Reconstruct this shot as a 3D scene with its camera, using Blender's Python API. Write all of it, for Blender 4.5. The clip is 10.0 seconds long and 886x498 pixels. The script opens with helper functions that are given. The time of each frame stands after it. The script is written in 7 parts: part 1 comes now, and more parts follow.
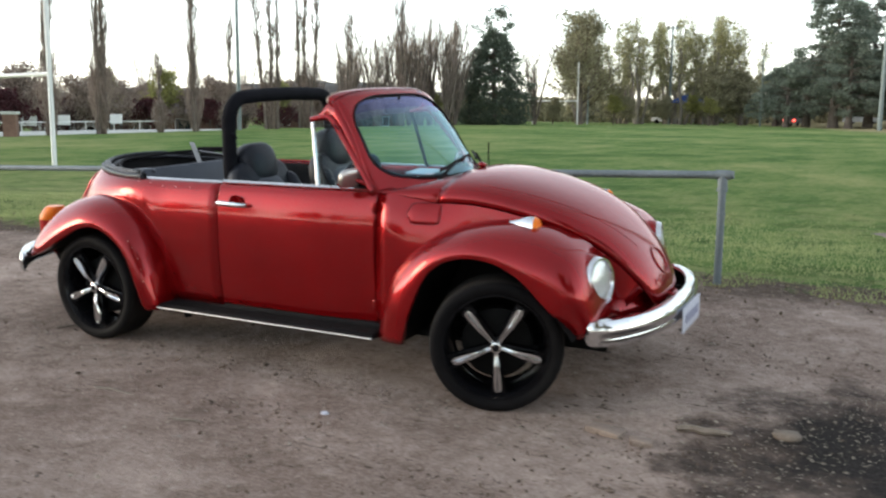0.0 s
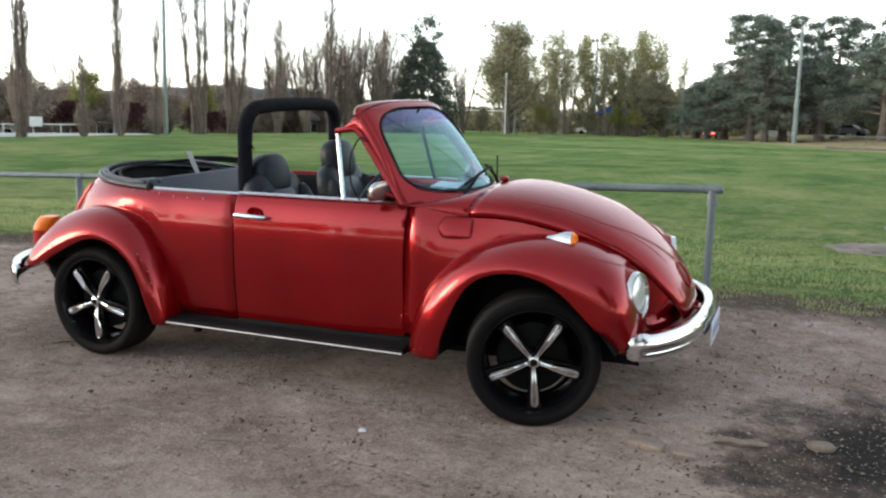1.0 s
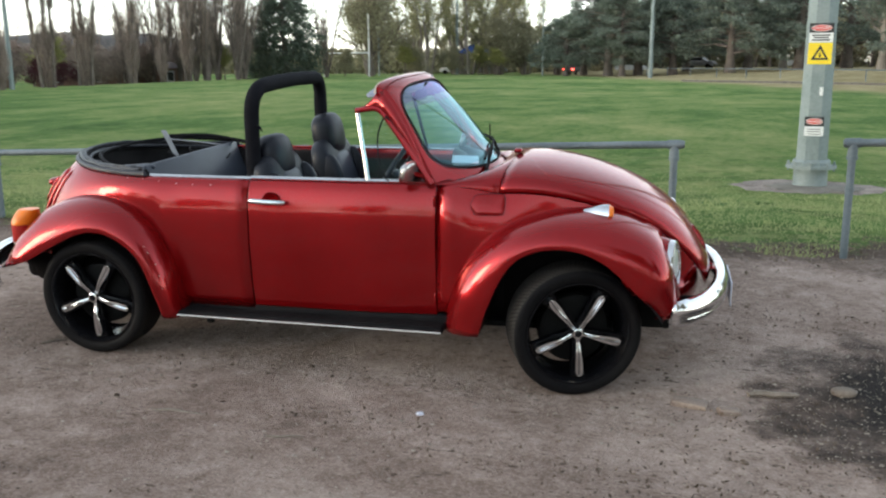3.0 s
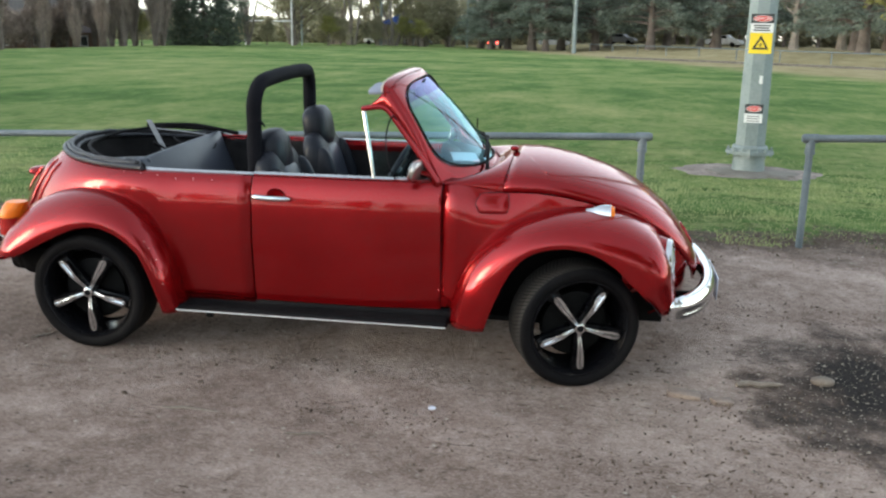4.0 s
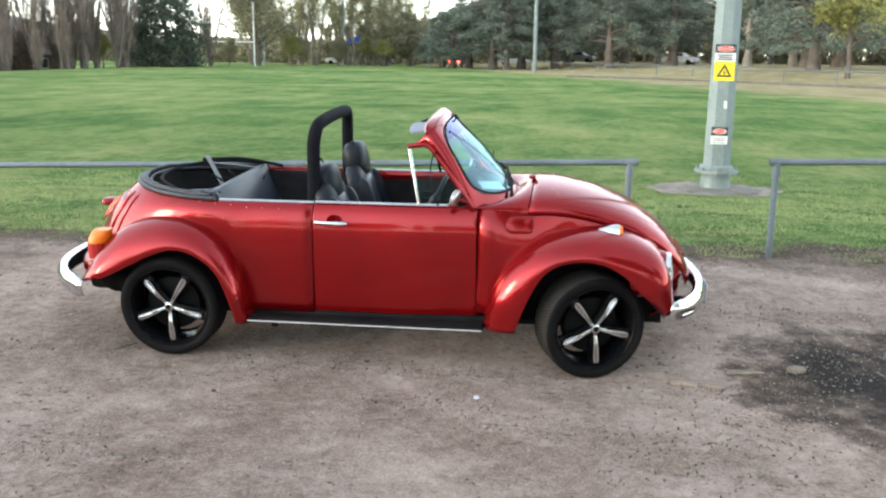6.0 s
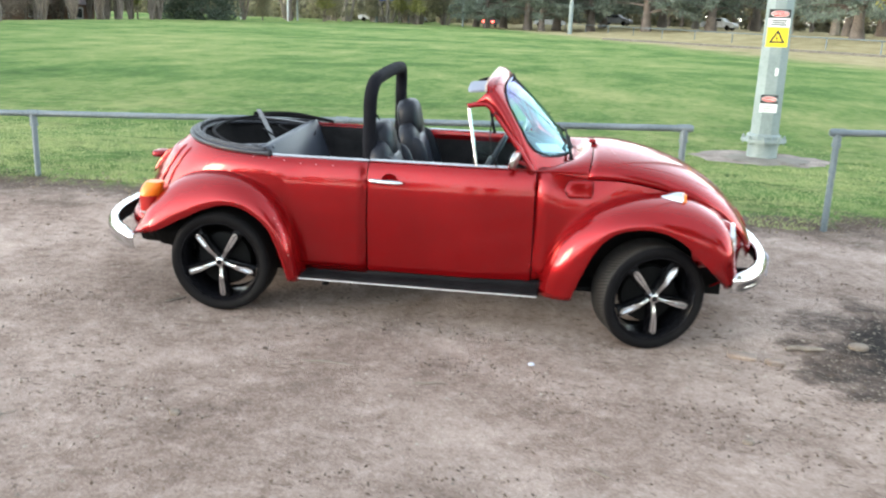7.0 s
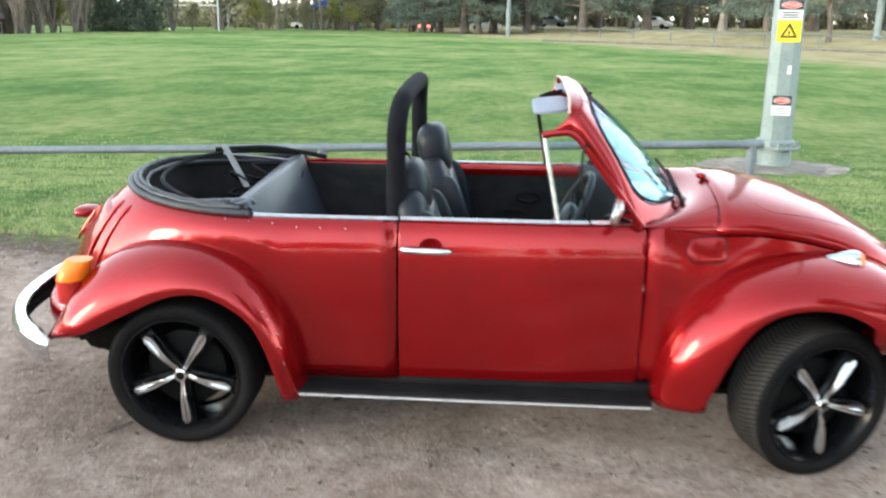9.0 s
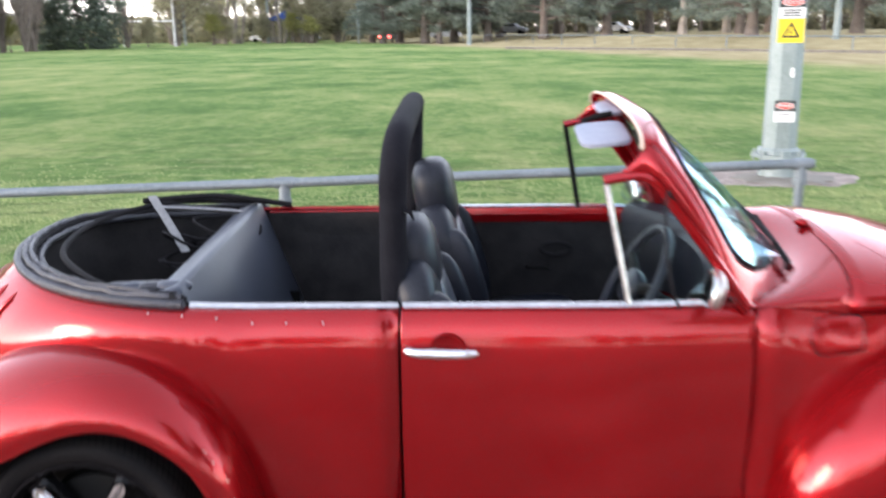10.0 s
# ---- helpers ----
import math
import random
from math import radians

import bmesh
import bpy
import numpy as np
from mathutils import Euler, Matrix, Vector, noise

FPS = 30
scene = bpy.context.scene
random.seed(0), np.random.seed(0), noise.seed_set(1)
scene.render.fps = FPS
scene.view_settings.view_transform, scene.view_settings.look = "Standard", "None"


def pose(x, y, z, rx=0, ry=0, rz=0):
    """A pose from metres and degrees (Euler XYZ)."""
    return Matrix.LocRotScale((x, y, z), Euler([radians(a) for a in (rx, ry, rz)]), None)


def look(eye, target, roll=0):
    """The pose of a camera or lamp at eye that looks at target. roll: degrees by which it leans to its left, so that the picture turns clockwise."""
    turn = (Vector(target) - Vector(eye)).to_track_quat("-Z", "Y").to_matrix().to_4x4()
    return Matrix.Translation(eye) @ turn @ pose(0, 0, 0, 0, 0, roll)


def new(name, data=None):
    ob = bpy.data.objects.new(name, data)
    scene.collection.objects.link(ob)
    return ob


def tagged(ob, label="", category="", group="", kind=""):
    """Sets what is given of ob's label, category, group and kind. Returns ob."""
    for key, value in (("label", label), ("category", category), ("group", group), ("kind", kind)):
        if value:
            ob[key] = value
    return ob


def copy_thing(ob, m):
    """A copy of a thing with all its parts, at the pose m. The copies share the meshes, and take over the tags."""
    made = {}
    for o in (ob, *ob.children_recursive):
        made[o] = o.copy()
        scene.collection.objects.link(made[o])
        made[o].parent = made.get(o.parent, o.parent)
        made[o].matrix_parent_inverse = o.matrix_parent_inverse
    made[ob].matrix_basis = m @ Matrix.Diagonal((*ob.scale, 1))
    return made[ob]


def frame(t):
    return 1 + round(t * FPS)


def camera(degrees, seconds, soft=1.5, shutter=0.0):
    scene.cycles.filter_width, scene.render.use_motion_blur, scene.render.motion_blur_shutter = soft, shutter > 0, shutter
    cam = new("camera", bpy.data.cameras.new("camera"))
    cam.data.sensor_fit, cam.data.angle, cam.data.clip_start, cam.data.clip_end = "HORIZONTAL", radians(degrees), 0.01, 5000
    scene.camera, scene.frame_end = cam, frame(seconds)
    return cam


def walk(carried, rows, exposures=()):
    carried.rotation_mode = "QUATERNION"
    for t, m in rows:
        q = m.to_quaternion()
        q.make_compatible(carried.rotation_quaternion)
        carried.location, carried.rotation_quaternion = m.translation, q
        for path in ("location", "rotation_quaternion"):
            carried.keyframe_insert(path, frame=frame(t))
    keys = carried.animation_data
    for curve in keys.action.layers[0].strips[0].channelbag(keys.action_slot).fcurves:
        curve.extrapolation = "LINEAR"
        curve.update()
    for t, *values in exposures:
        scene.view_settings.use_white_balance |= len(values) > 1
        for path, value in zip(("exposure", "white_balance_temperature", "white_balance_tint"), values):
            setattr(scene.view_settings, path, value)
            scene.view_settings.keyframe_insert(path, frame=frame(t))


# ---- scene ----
cam = camera(53.1, 10.0, 2.2, 0.7)
PATH = [
    (0, (2.708, -4.07, 1.288), (1.795, -2.317, 0.985), 0.5),
    (0.5, (2.477, -4.207, 1.316), (1.611, -2.427, 1.035), 0.4),
    (1, (2.258, -4.259, 1.307), (1.498, -2.431, 1.024), 1.4),
    (1.5, (2.051, -4.288, 1.313), (1.335, -2.445, 1.009), 2.7),
    (2, (1.894, -4.337, 1.338), (1.285, -2.462, 1.004), 2.0),
    (2.2, (1.823, -4.374, 1.336), (1.254, -2.494, 0.964), 1.0),
    (3.3, (1.42, -4.493, 1.512), (1.002, -2.589, 1.065), 0.8),
    (3.5, (1.348, -4.506, 1.53), (0.963, -2.606, 1.039), 2.1),
    (4, (1.158, -4.619, 1.595), (0.868, -2.696, 1.126), 1.1),
    (4.5, (1.016, -4.798, 1.674), (0.754, -2.876, 1.187), 0.9),
    (5, (0.999, -4.996, 1.691), (0.751, -3.053, 1.287), 0.4),
    (5.2, (0.999, -5.095, 1.701), (0.725, -3.158, 1.289), 0.7),
    (6.3, (0.808, -5.446, 1.763), (0.623, -3.505, 1.317), 0.9),
    (6.5, (0.783, -5.454, 1.746), (0.602, -3.517, 1.28), 1.0),
    (7, (0.693, -5.319, 1.734), (0.432, -3.404, 1.218), 2.1),
    (7.5, (0.539, -5.047, 1.736), (0.292, -3.122, 1.253), 1.3),
    (8, (0.333, -4.668, 1.712), (0.295, -2.747, 1.158), -0.3),
    (8.5, (0.175, -4.24, 1.677), (0.164, -2.306, 1.167), 1.2),
    (9, (0.005, -3.811, 1.66), (-0.125, -1.879, 1.158), 0.7),
    (9.5, (-0.147, -3.309, 1.65), (-0.129, -1.377, 1.134), -1.0),
    (10, (-0.203, -2.786, 1.633), (-0.258, -0.845, 1.151), -0.7),
]
EXPOSURES = [(t, stops + 0.15, 6260 if t < 3 else 6080, 8 if t < 3 else 5 if t < 7.8 else 3 if t < 9.2 else 18) for t, stops in ((0, 1.70), (2.2, 1.75), (3.5, 1.78), (4, 1.9), (4.5, 2.7), (5, 2.36), (6.5, 2.45), (7, 2.72), (7.5, 2.72), (8, 3.1), (8.5, 3.05), (9, 2.7), (9.5, 2.62), (10, 2.75))]
walk(cam, [(t, look(eye, target, roll)) for t, eye, target, roll in PATH], EXPOSURES)

# world and light: bright dusk sky, sun low behind the far trees
world = bpy.data.worlds.new("world")
scene.world = world
world.use_nodes = True
wn, wl = world.node_tree.nodes, world.node_tree.links
sky = wn.new("ShaderNodeTexSky")
sky.sky_type = "NISHITA"
sky.sun_disc = False
SUN_ELEV, SUN_AZ = 9.0, -118.0          # degrees; azimuth from +y towards +x
sky.sun_elevation = radians(SUN_ELEV)
sky.sun_rotation = radians(SUN_AZ)
sky.air_density, sky.dust_density, sky.ozone_density = 1.0, 0.25, 1.0
veil = wn.new("ShaderNodeHueSaturation")     # thin high cloud takes most of the blue out
veil.inputs["Saturation"].default_value = 0.36
wl.new(sky.outputs[0], veil.inputs["Color"])
haze = wn.new("ShaderNodeMix")                # even pale overcast over the whole dome
haze.data_type = "RGBA"
haze.inputs[0].default_value = 0.20
haze.inputs[7].default_value = (1.30, 1.28, 1.26, 1)
wl.new(veil.outputs[0], haze.inputs[6])
wl.new(haze.outputs[2], wn["Background"].inputs[0])
wn["Background"].inputs[1].default_value = 0.180
sun_data = bpy.data.lights.new("sun", "SUN")
sun_data.energy, sun_data.angle, sun_data.color = 0.26, radians(13), (1.0, 0.72, 0.42)
sun = new("sun", sun_data)
sun.matrix_world = look((-80 * math.sin(radians(-SUN_AZ)), 80 * math.cos(radians(SUN_AZ)), 80 * math.tan(radians(SUN_ELEV))), (0, 0, 0))

# ---- materials ----
def material(name, color=(0.5, 0.5, 0.5), rough=0.6, metal=0.0, coat=0.0, spec=0.5):
    m = bpy.data.materials.new(name)
    m.use_nodes = True
    b = m.node_tree.nodes["Principled BSDF"]
    b.inputs["Base Color"].default_value = (*color, 1)
    b.inputs["Roughness"].default_value = rough
    b.inputs["Metallic"].default_value = metal
    b.inputs["Coat Weight"].default_value = coat
    b.inputs["Coat Roughness"].default_value = 0.06
    b.inputs["Specular IOR Level"].default_value = spec
    return m, m.node_tree.nodes, m.node_tree.links, b


def noise_tex(n, l, scale, detail=4.0, rough=0.55, coord="Object"):
    tc = n.new("ShaderNodeTexCoord")
    t = n.new("ShaderNodeTexNoise")
    t.inputs["Scale"].default_value, t.inputs["Detail"].default_value, t.inputs["Roughness"].default_value = scale, detail, rough
    l.new(tc.outputs[coord], t.inputs["Vector"])
    return t


def ramp(n, l, src, stops):
    r = n.new("ShaderNodeValToRGB")
    while len(r.color_ramp.elements) < len(stops):
        r.color_ramp.elements.new(0.5)
    for e, (p, c) in zip(r.color_ramp.elements, stops):
        e.position, e.color = p, (*c, 1)
    l.new(src, r.inputs[0])
    return r


def bump(n, l, b, height, strength=0.3, distance=0.01):
    u = n.new("ShaderNodeBump")
    u.inputs["Strength"].default_value, u.inputs["Distance"].default_value = strength, distance
    l.new(height, u.inputs["Height"])
    l.new(u.outputs[0], b.inputs["Normal"])
    return u


def worn(name, dark, light, scale=6.0, rough=(0.5, 0.8), metal=0.0, bumps=0.15, dist=0.004, fine=60.0, coat=0.0, spec=0.5):
    """Two-scale noise between two colours, with varied roughness and a fine relief."""
    m, n, l, b = material(name, light, 0.6, metal, coat, spec)
    a = noise_tex(n, l, scale)
    f = noise_tex(n, l, fine, 3.0)
    mix = n.new("ShaderNodeMath")
    mix.operation = "MULTIPLY_ADD"
    mix.inputs[1].default_value, mix.inputs[2].default_value = 0.4, 0.0
    l.new(f.outputs[0], mix.inputs[0])
    add = n.new("ShaderNodeMath")
    add.operation = "MULTIPLY_ADD"
    add.inputs[1].default_value = 0.6
    l.new(a.outputs[0], add.inputs[0])
    l.new(mix.outputs[0], add.inputs[2])
    r = ramp(n, l, add.outputs[0], [(0.32, dark), (0.68, light)])
    l.new(r.outputs[0], b.inputs["Base Color"])
    rr = n.new("ShaderNodeMapRange")
    rr.inputs[3].default_value, rr.inputs[4].default_value = rough
    l.new(add.outputs[0], rr.inputs[0])
    l.new(rr.outputs[0], b.inputs["Roughness"])
    if bumps:
        bump(n, l, b, f.outputs[0], bumps, dist)
    return m


def car_paint():
    """Aged metallic red under clear lacquer, a little dusty."""
    m, n, l, b = material("car_paint", (0.30, 0.008, 0.007), 0.4, 0.62, 0.66, 0.2)
    b.inputs["Specular Tint"].default_value = (0.55, 0.04, 0.03, 1)      # the flake layer stays red at its edges
    big = noise_tex(n, l, 2.2, 5.0)
    r = ramp(n, l, big.outputs[0], [(0.3, (0.212, 0.0030, 0.0048)), (0.7, (0.270, 0.0046, 0.0070))])
    l.new(r.outputs[0], b.inputs["Base Color"])
    dust = noise_tex(n, l, 14.0, 6.0, 0.7)
    rr = n.new("ShaderNodeMapRange")
    rr.inputs[3].default_value, rr.inputs[4].default_value = 0.17, 0.25
    l.new(dust.outputs[0], rr.inputs[0])
    l.new(rr.outputs[0], b.inputs["Roughness"])
    cr = n.new("ShaderNodeMapRange")
    cr.inputs[3].default_value, cr.inputs[4].default_value = 0.045, 0.10
    l.new(dust.outputs[0], cr.inputs[0])
    l.new(cr.outputs[0], b.inputs["Coat Roughness"])
    return m


def glass(name, tint=(0.85, 0.95, 0.93), mixing=0.2, sheen=(0.66, 0.88, 1.0), rise=0.6):
    """Thin pane: mostly clear, with the gloss of glass that grows at grazing angles."""
    m = bpy.data.materials.new(name)
    m.use_nodes = True
    n, l = m.node_tree.nodes, m.node_tree.links
    n.remove(n["Principled BSDF"])
    tr, gl, lw, mx = n.new("ShaderNodeBsdfTransparent"), n.new("ShaderNodeBsdfGlossy"), n.new("ShaderNodeLayerWeight"), n.new("ShaderNodeMixShader")
    fr = n.new("ShaderNodeMath")
    fr.operation = "POWER"
    fr.inputs[1].default_value = 3.0
    lw.inputs[0].default_value = 0.5
    l.new(lw.outputs["Facing"], fr.inputs[0])
    tr.inputs[0].default_value = (*tint, 1)
    gl.inputs["Roughness"].default_value = 0.02
    gl.inputs["Color"].default_value = (*sheen, 1)
    ad = n.new("ShaderNodeMath")
    ad.operation = "MULTIPLY_ADD"
    ad.use_clamp = True
    ad.inputs[1].default_value, ad.inputs[2].default_value = rise, mixing
    l.new(fr.outputs[0], ad.inputs[0])
    l.new(ad.outputs[0], mx.inputs[0])
    l.new(tr.outputs[0], mx.inputs[1])
    l.new(gl.outputs[0], mx.inputs[2])
    l.new(mx.outputs[0], n["Material Output"].inputs[0])
    return m


def leaf_material(name, dark, light, scale=0.35, single=0.55, patch=0.6, low=0.15, high=0.8):
    m, n, l, b = material(name, light, 0.6, 0.0)
    g = n.new("ShaderNodeNewGeometry")
    t = noise_tex(n, l, scale, 3.0)
    ad = n.new("ShaderNodeMath")
    ad.operation = "MULTIPLY_ADD"
    ad.inputs[1].default_value = single
    l.new(g.outputs["Random Per Island"], ad.inputs[0])
    ml = n.new("ShaderNodeMath")
    ml.operation = "MULTIPLY"
    ml.inputs[1].default_value = patch
    l.new(t.outputs[0], ml.inputs[0])
    l.new(ml.outputs[0], ad.inputs[2])
    r = ramp(n, l, ad.outputs[0], [(low, dark), (high, light)])
    l.new(r.outputs[0], b.inputs["Base Color"])
    tr, mx = n.new("ShaderNodeBsdfTranslucent"), n.new("ShaderNodeMixShader")
    l.new(r.outputs[0], tr.inputs[0])
    mx.inputs[0].default_value = 0.52
    l.new(b.outputs[0], mx.inputs[1])
    l.new(tr.outputs[0], mx.inputs[2])
    l.new(mx.outputs[0], n["Material Output"].inputs[0])
    return m


PAINT = car_paint()
CHROME = worn("chrome", (0.55, 0.56, 0.58), (0.78, 0.79, 0.80), 8.0, (0.05, 0.16), 1.0, 0.02, 0.0005, 90.0)
BRIGHT = worn("bright_trim", (0.48, 0.48, 0.48), (0.66, 0.66, 0.66), 12.0, (0.15, 0.3), 1.0, 0.0)
RUBBER = worn("black_rubber", (0.004, 0.004, 0.005), (0.013, 0.012, 0.013), 9.0, (0.55, 0.85), 0.0, 0.2, 0.002, 60.0, 0.0, 0.10)
TYRE = worn("tyre_rubber", (0.003, 0.003, 0.004), (0.012, 0.011, 0.011), 5.0, (0.5, 0.8), 0.0, 0.25, 0.002, 120.0, 0.0, 0.07)
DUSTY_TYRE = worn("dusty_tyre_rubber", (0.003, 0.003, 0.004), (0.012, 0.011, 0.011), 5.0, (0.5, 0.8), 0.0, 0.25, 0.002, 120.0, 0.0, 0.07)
def tread(m, dust):
    """Slanted tread cuts round the tyre's running face, with road dust on the blocks."""
    n, l = m.node_tree.nodes, m.node_tree.links
    b = n["Principled BSDF"]
    tc, sep = n.new("ShaderNodeTexCoord"), n.new("ShaderNodeSeparateXYZ")
    l.new(tc.outputs["Object"], sep.inputs[0])

    def op(kind, a, c=0.0):
        k = n.new("ShaderNodeMath")
        k.operation = kind
        for q, v in zip(k.inputs, (a, c)):
            if isinstance(v, (int, float)):
                q.default_value = v
            else:
                l.new(v, q)
        return k.outputs[0]
    ang = op("ARCTAN2", sep.outputs[2], sep.outputs[0])
    wave = op("SINE", op("ADD", op("MULTIPLY", ang, 96.0), op("MULTIPLY", op("ABSOLUTE", sep.outputs[1]), 130.0)))
    rad = op("SQRT", op("ADD", op("MULTIPLY", sep.outputs[0], sep.outputs[0]), op("MULTIPLY", sep.outputs[2], sep.outputs[2])))
    face = op("GREATER_THAN", rad, 0.2865)
    block = op("MULTIPLY", op("GREATER_THAN", wave, -0.62), face)
    bump(n, l, b, block, 0.4, 0.003)
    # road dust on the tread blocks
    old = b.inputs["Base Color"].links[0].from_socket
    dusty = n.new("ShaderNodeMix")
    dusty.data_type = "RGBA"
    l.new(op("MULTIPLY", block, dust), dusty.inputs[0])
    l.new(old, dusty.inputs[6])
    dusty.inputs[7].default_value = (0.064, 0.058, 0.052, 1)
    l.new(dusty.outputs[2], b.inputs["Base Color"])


# less dust colour on the rear tread stands in for the wing's shade
tread(TYRE, 0.12)
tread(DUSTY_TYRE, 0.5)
GLOSS_BLACK = worn("gloss_black_rim", (0.003, 0.003, 0.004), (0.007, 0.007, 0.008), 7.0, (0.15, 0.3), 0.0, 0.0, 0.004, 60.0, 0.0, 0.16)
BLACK_METAL = worn("dull_black_metal", (0.003, 0.003, 0.003), (0.008, 0.008, 0.008), 10.0, (0.5, 0.8), 0.0, 0.1, 0.002, 60.0, 0.0, 0.08)
VINYL = worn("black_vinyl", (0.006, 0.007, 0.010), (0.016, 0.018, 0.026), 7.0, (0.32, 0.48), 0.0, 0.25, 0.002, 140.0, 0.0, 0.2)
GREY_VINYL = worn("grey_vinyl", (0.020, 0.024, 0.034), (0.045, 0.052, 0.070), 5.0, (0.30, 0.44), 0.0, 0.2, 0.002, 140.0, 0.0, 0.32)
CARPET = worn("dark_carpet", (0.010, 0.010, 0.011), (0.030, 0.028, 0.028), 9.0, (0.85, 1.0), 0.0, 0.6, 0.004, 220.0, 0.0, 0.08)
FOAM = worn("black_padding", (0.003, 0.003, 0.005), (0.010, 0.010, 0.013), 14.0, (0.7, 0.95), 0.0, 0.5, 0.004, 120.0, 0.0, 0.10)
CANVAS = worn("black_roof_vinyl", (0.008, 0.008, 0.012), (0.030, 0.032, 0.042), 16.0, (0.28, 0.5), 0.0, 0.6, 0.006, 90.0, 0.0, 0.4)
GREY_METAL = worn("grey_metal", (0.16, 0.16, 0.17), (0.30, 0.30, 0.31), 10.0, (0.35, 0.6), 0.6, 0.1)
VISOR = worn("pale_grey_visor", (0.20, 0.22, 0.27), (0.28, 0.30, 0.36), 6.0, (0.6, 0.8), 0.0, 0.1, 0.002, 60.0, 0.0, 0.15)
STEEL_SHELL = worn("dull_chrome", (0.40, 0.38, 0.36), (0.55, 0.53, 0.50), 12.0, (0.22, 0.38), 0.9, 0.1, 0.001, 80.0)
LIT_STRIP = worn("lit_strip", (0.42, 0.34, 0.28), (0.55, 0.46, 0.38), 9.0, (0.5, 0.7), 0.0, 0.1, 0.001, 80.0, 0.0, 0.15)
AMBER = worn("amber_lens", (0.74, 0.15, 0.01), (0.88, 0.23, 0.015), 20.0, (0.25, 0.4), 0.0, 0.1, 0.001, 200.0, 0.1, 0.3)
RED_LENS = worn("red_lens", (0.30, 0.012, 0.010), (0.42, 0.02, 0.015), 20.0, (0.12, 0.25), 0.0, 0.1, 0.001, 200.0, 0.5)
LENS = worn("lamp_lens", (0.50, 0.53, 0.52), (0.72, 0.74, 0.72), 12.0, (0.06, 0.2), 0.35, 0.4, 0.003, 60.0, 0.8)
PLATE = worn("plate_white", (0.46, 0.47, 0.55), (0.58, 0.59, 0.67), 9.0, (0.3, 0.5))
PLATE_INK = worn("plate_ink", (0.22, 0.23, 0.34), (0.28, 0.29, 0.40), 9.0, (0.4, 0.5), 0, 0)
GLASS = glass("car_glass", (0.86, 0.94, 0.93), 0.004, (0.9, 0.97, 1.0), 0.15)
SCREEN = glass("windscreen_glass", (0.66, 0.90, 0.94), 0.06, (0.55, 0.82, 0.92))
TINT_GLASS = glass("tinted_band_glass", (0.34, 0.36, 0.66), 0.10, (0.55, 0.58, 0.92))
FADE_GLASS = glass("fading_band_glass", (0.56, 0.66, 0.82), 0.09, (0.62, 0.76, 0.96))
GALV = worn("galvanised_steel", (0.095, 0.118, 0.130), (0.19, 0.22, 0.235), 3.0, (0.45, 0.7), 0.35, 0.1, 0.002, 40.0)
GALV_POLE = worn("galvanised_pole", (0.165, 0.20, 0.195), (0.28, 0.32, 0.315), 2.2, (0.5, 0.75), 0.25, 0.1, 0.002, 30.0)
SOIL = worn("dark_soil", (0.060, 0.046, 0.036), (0.20, 0.155, 0.125), 4.0, (0.9, 1.0), 0.0, 0.6, 0.012, 40.0, 0.0, 0.05)
PALE_SOIL = worn("pale_bare_soil", (0.13, 0.105, 0.09), (0.36, 0.31, 0.275), 5.0, (0.9, 1.0), 0.0, 0.6, 0.012, 40.0, 0.0, 0.05)
PALE_PATH = worn("pale_concrete_path", (0.42, 0.43, 0.39), (0.60, 0.61, 0.56), 1.5, (0.85, 0.95), 0.0, 0.3, 0.006, 20.0)
CONCRETE = worn("weathered_concrete", (0.075, 0.064, 0.050), (0.22, 0.20, 0.168), 3.0, (0.8, 0.95), 0.0, 0.5, 0.01, 50.0)
SIGN_YELLOW = worn("sign_yellow", (0.78, 0.56, 0.01), (0.88, 0.66, 0.02), 8.0, (0.3, 0.5), 0, 0)
SIGN_WHITE = worn("sign_white", (0.66, 0.67, 0.66), (0.78, 0.78, 0.76), 8.0, (0.3, 0.5), 0, 0)
SIGN_RED = worn("sign_red", (0.55, 0.03, 0.02), (0.66, 0.05, 0.03), 8.0, (0.3, 0.5), 0, 0)
SIGN_BLACK = worn("sign_black", (0.01, 0.01, 0.01), (0.025, 0.025, 0.025), 8.0, (0.4, 0.5), 0, 0)
BARK = worn("bark", (0.07, 0.055, 0.046), (0.19, 0.155, 0.13), 1.6, (0.85, 1.0), 0.0, 0.6, 0.03, 12.0)
PALE_BARK = worn("pale_bark", (0.16, 0.135, 0.11), (0.32, 0.28, 0.24), 1.2, (0.85, 1.0), 0.0, 0.5, 0.03, 12.0)
WHITE_PAINT = worn("white_paint", (0.68, 0.69, 0.68), (0.82, 0.82, 0.80), 1.5, (0.5, 0.8), 0, 0)
STICK_WOOD = worn("grey_wood", (0.12, 0.095, 0.075), (0.26, 0.22, 0.18), 9.0, (0.8, 0.95), 0.0, 0.5, 0.004, 90.0)
BRICK_RED = worn("weathered_brick", (0.17, 0.125, 0.10), (0.30, 0.235, 0.19), 9.0, (0.85, 0.95), 0.0, 0.5, 0.004, 90.0)
STONE = worn("grey_stone", (0.11, 0.088, 0.070), (0.21, 0.172, 0.138), 12.0, (0.8, 0.95), 0.0, 0.5, 0.004, 90.0)
NEEDLES = leaf_material("dark_needles", (0.042, 0.058, 0.045), (0.13, 0.158, 0.112))
CEDAR = leaf_material("blue_green_needles", (0.080, 0.106, 0.084), (0.25, 0.285, 0.225))
OLIVE = leaf_material("olive_leaves", (0.135, 0.128, 0.082), (0.37, 0.34, 0.21))
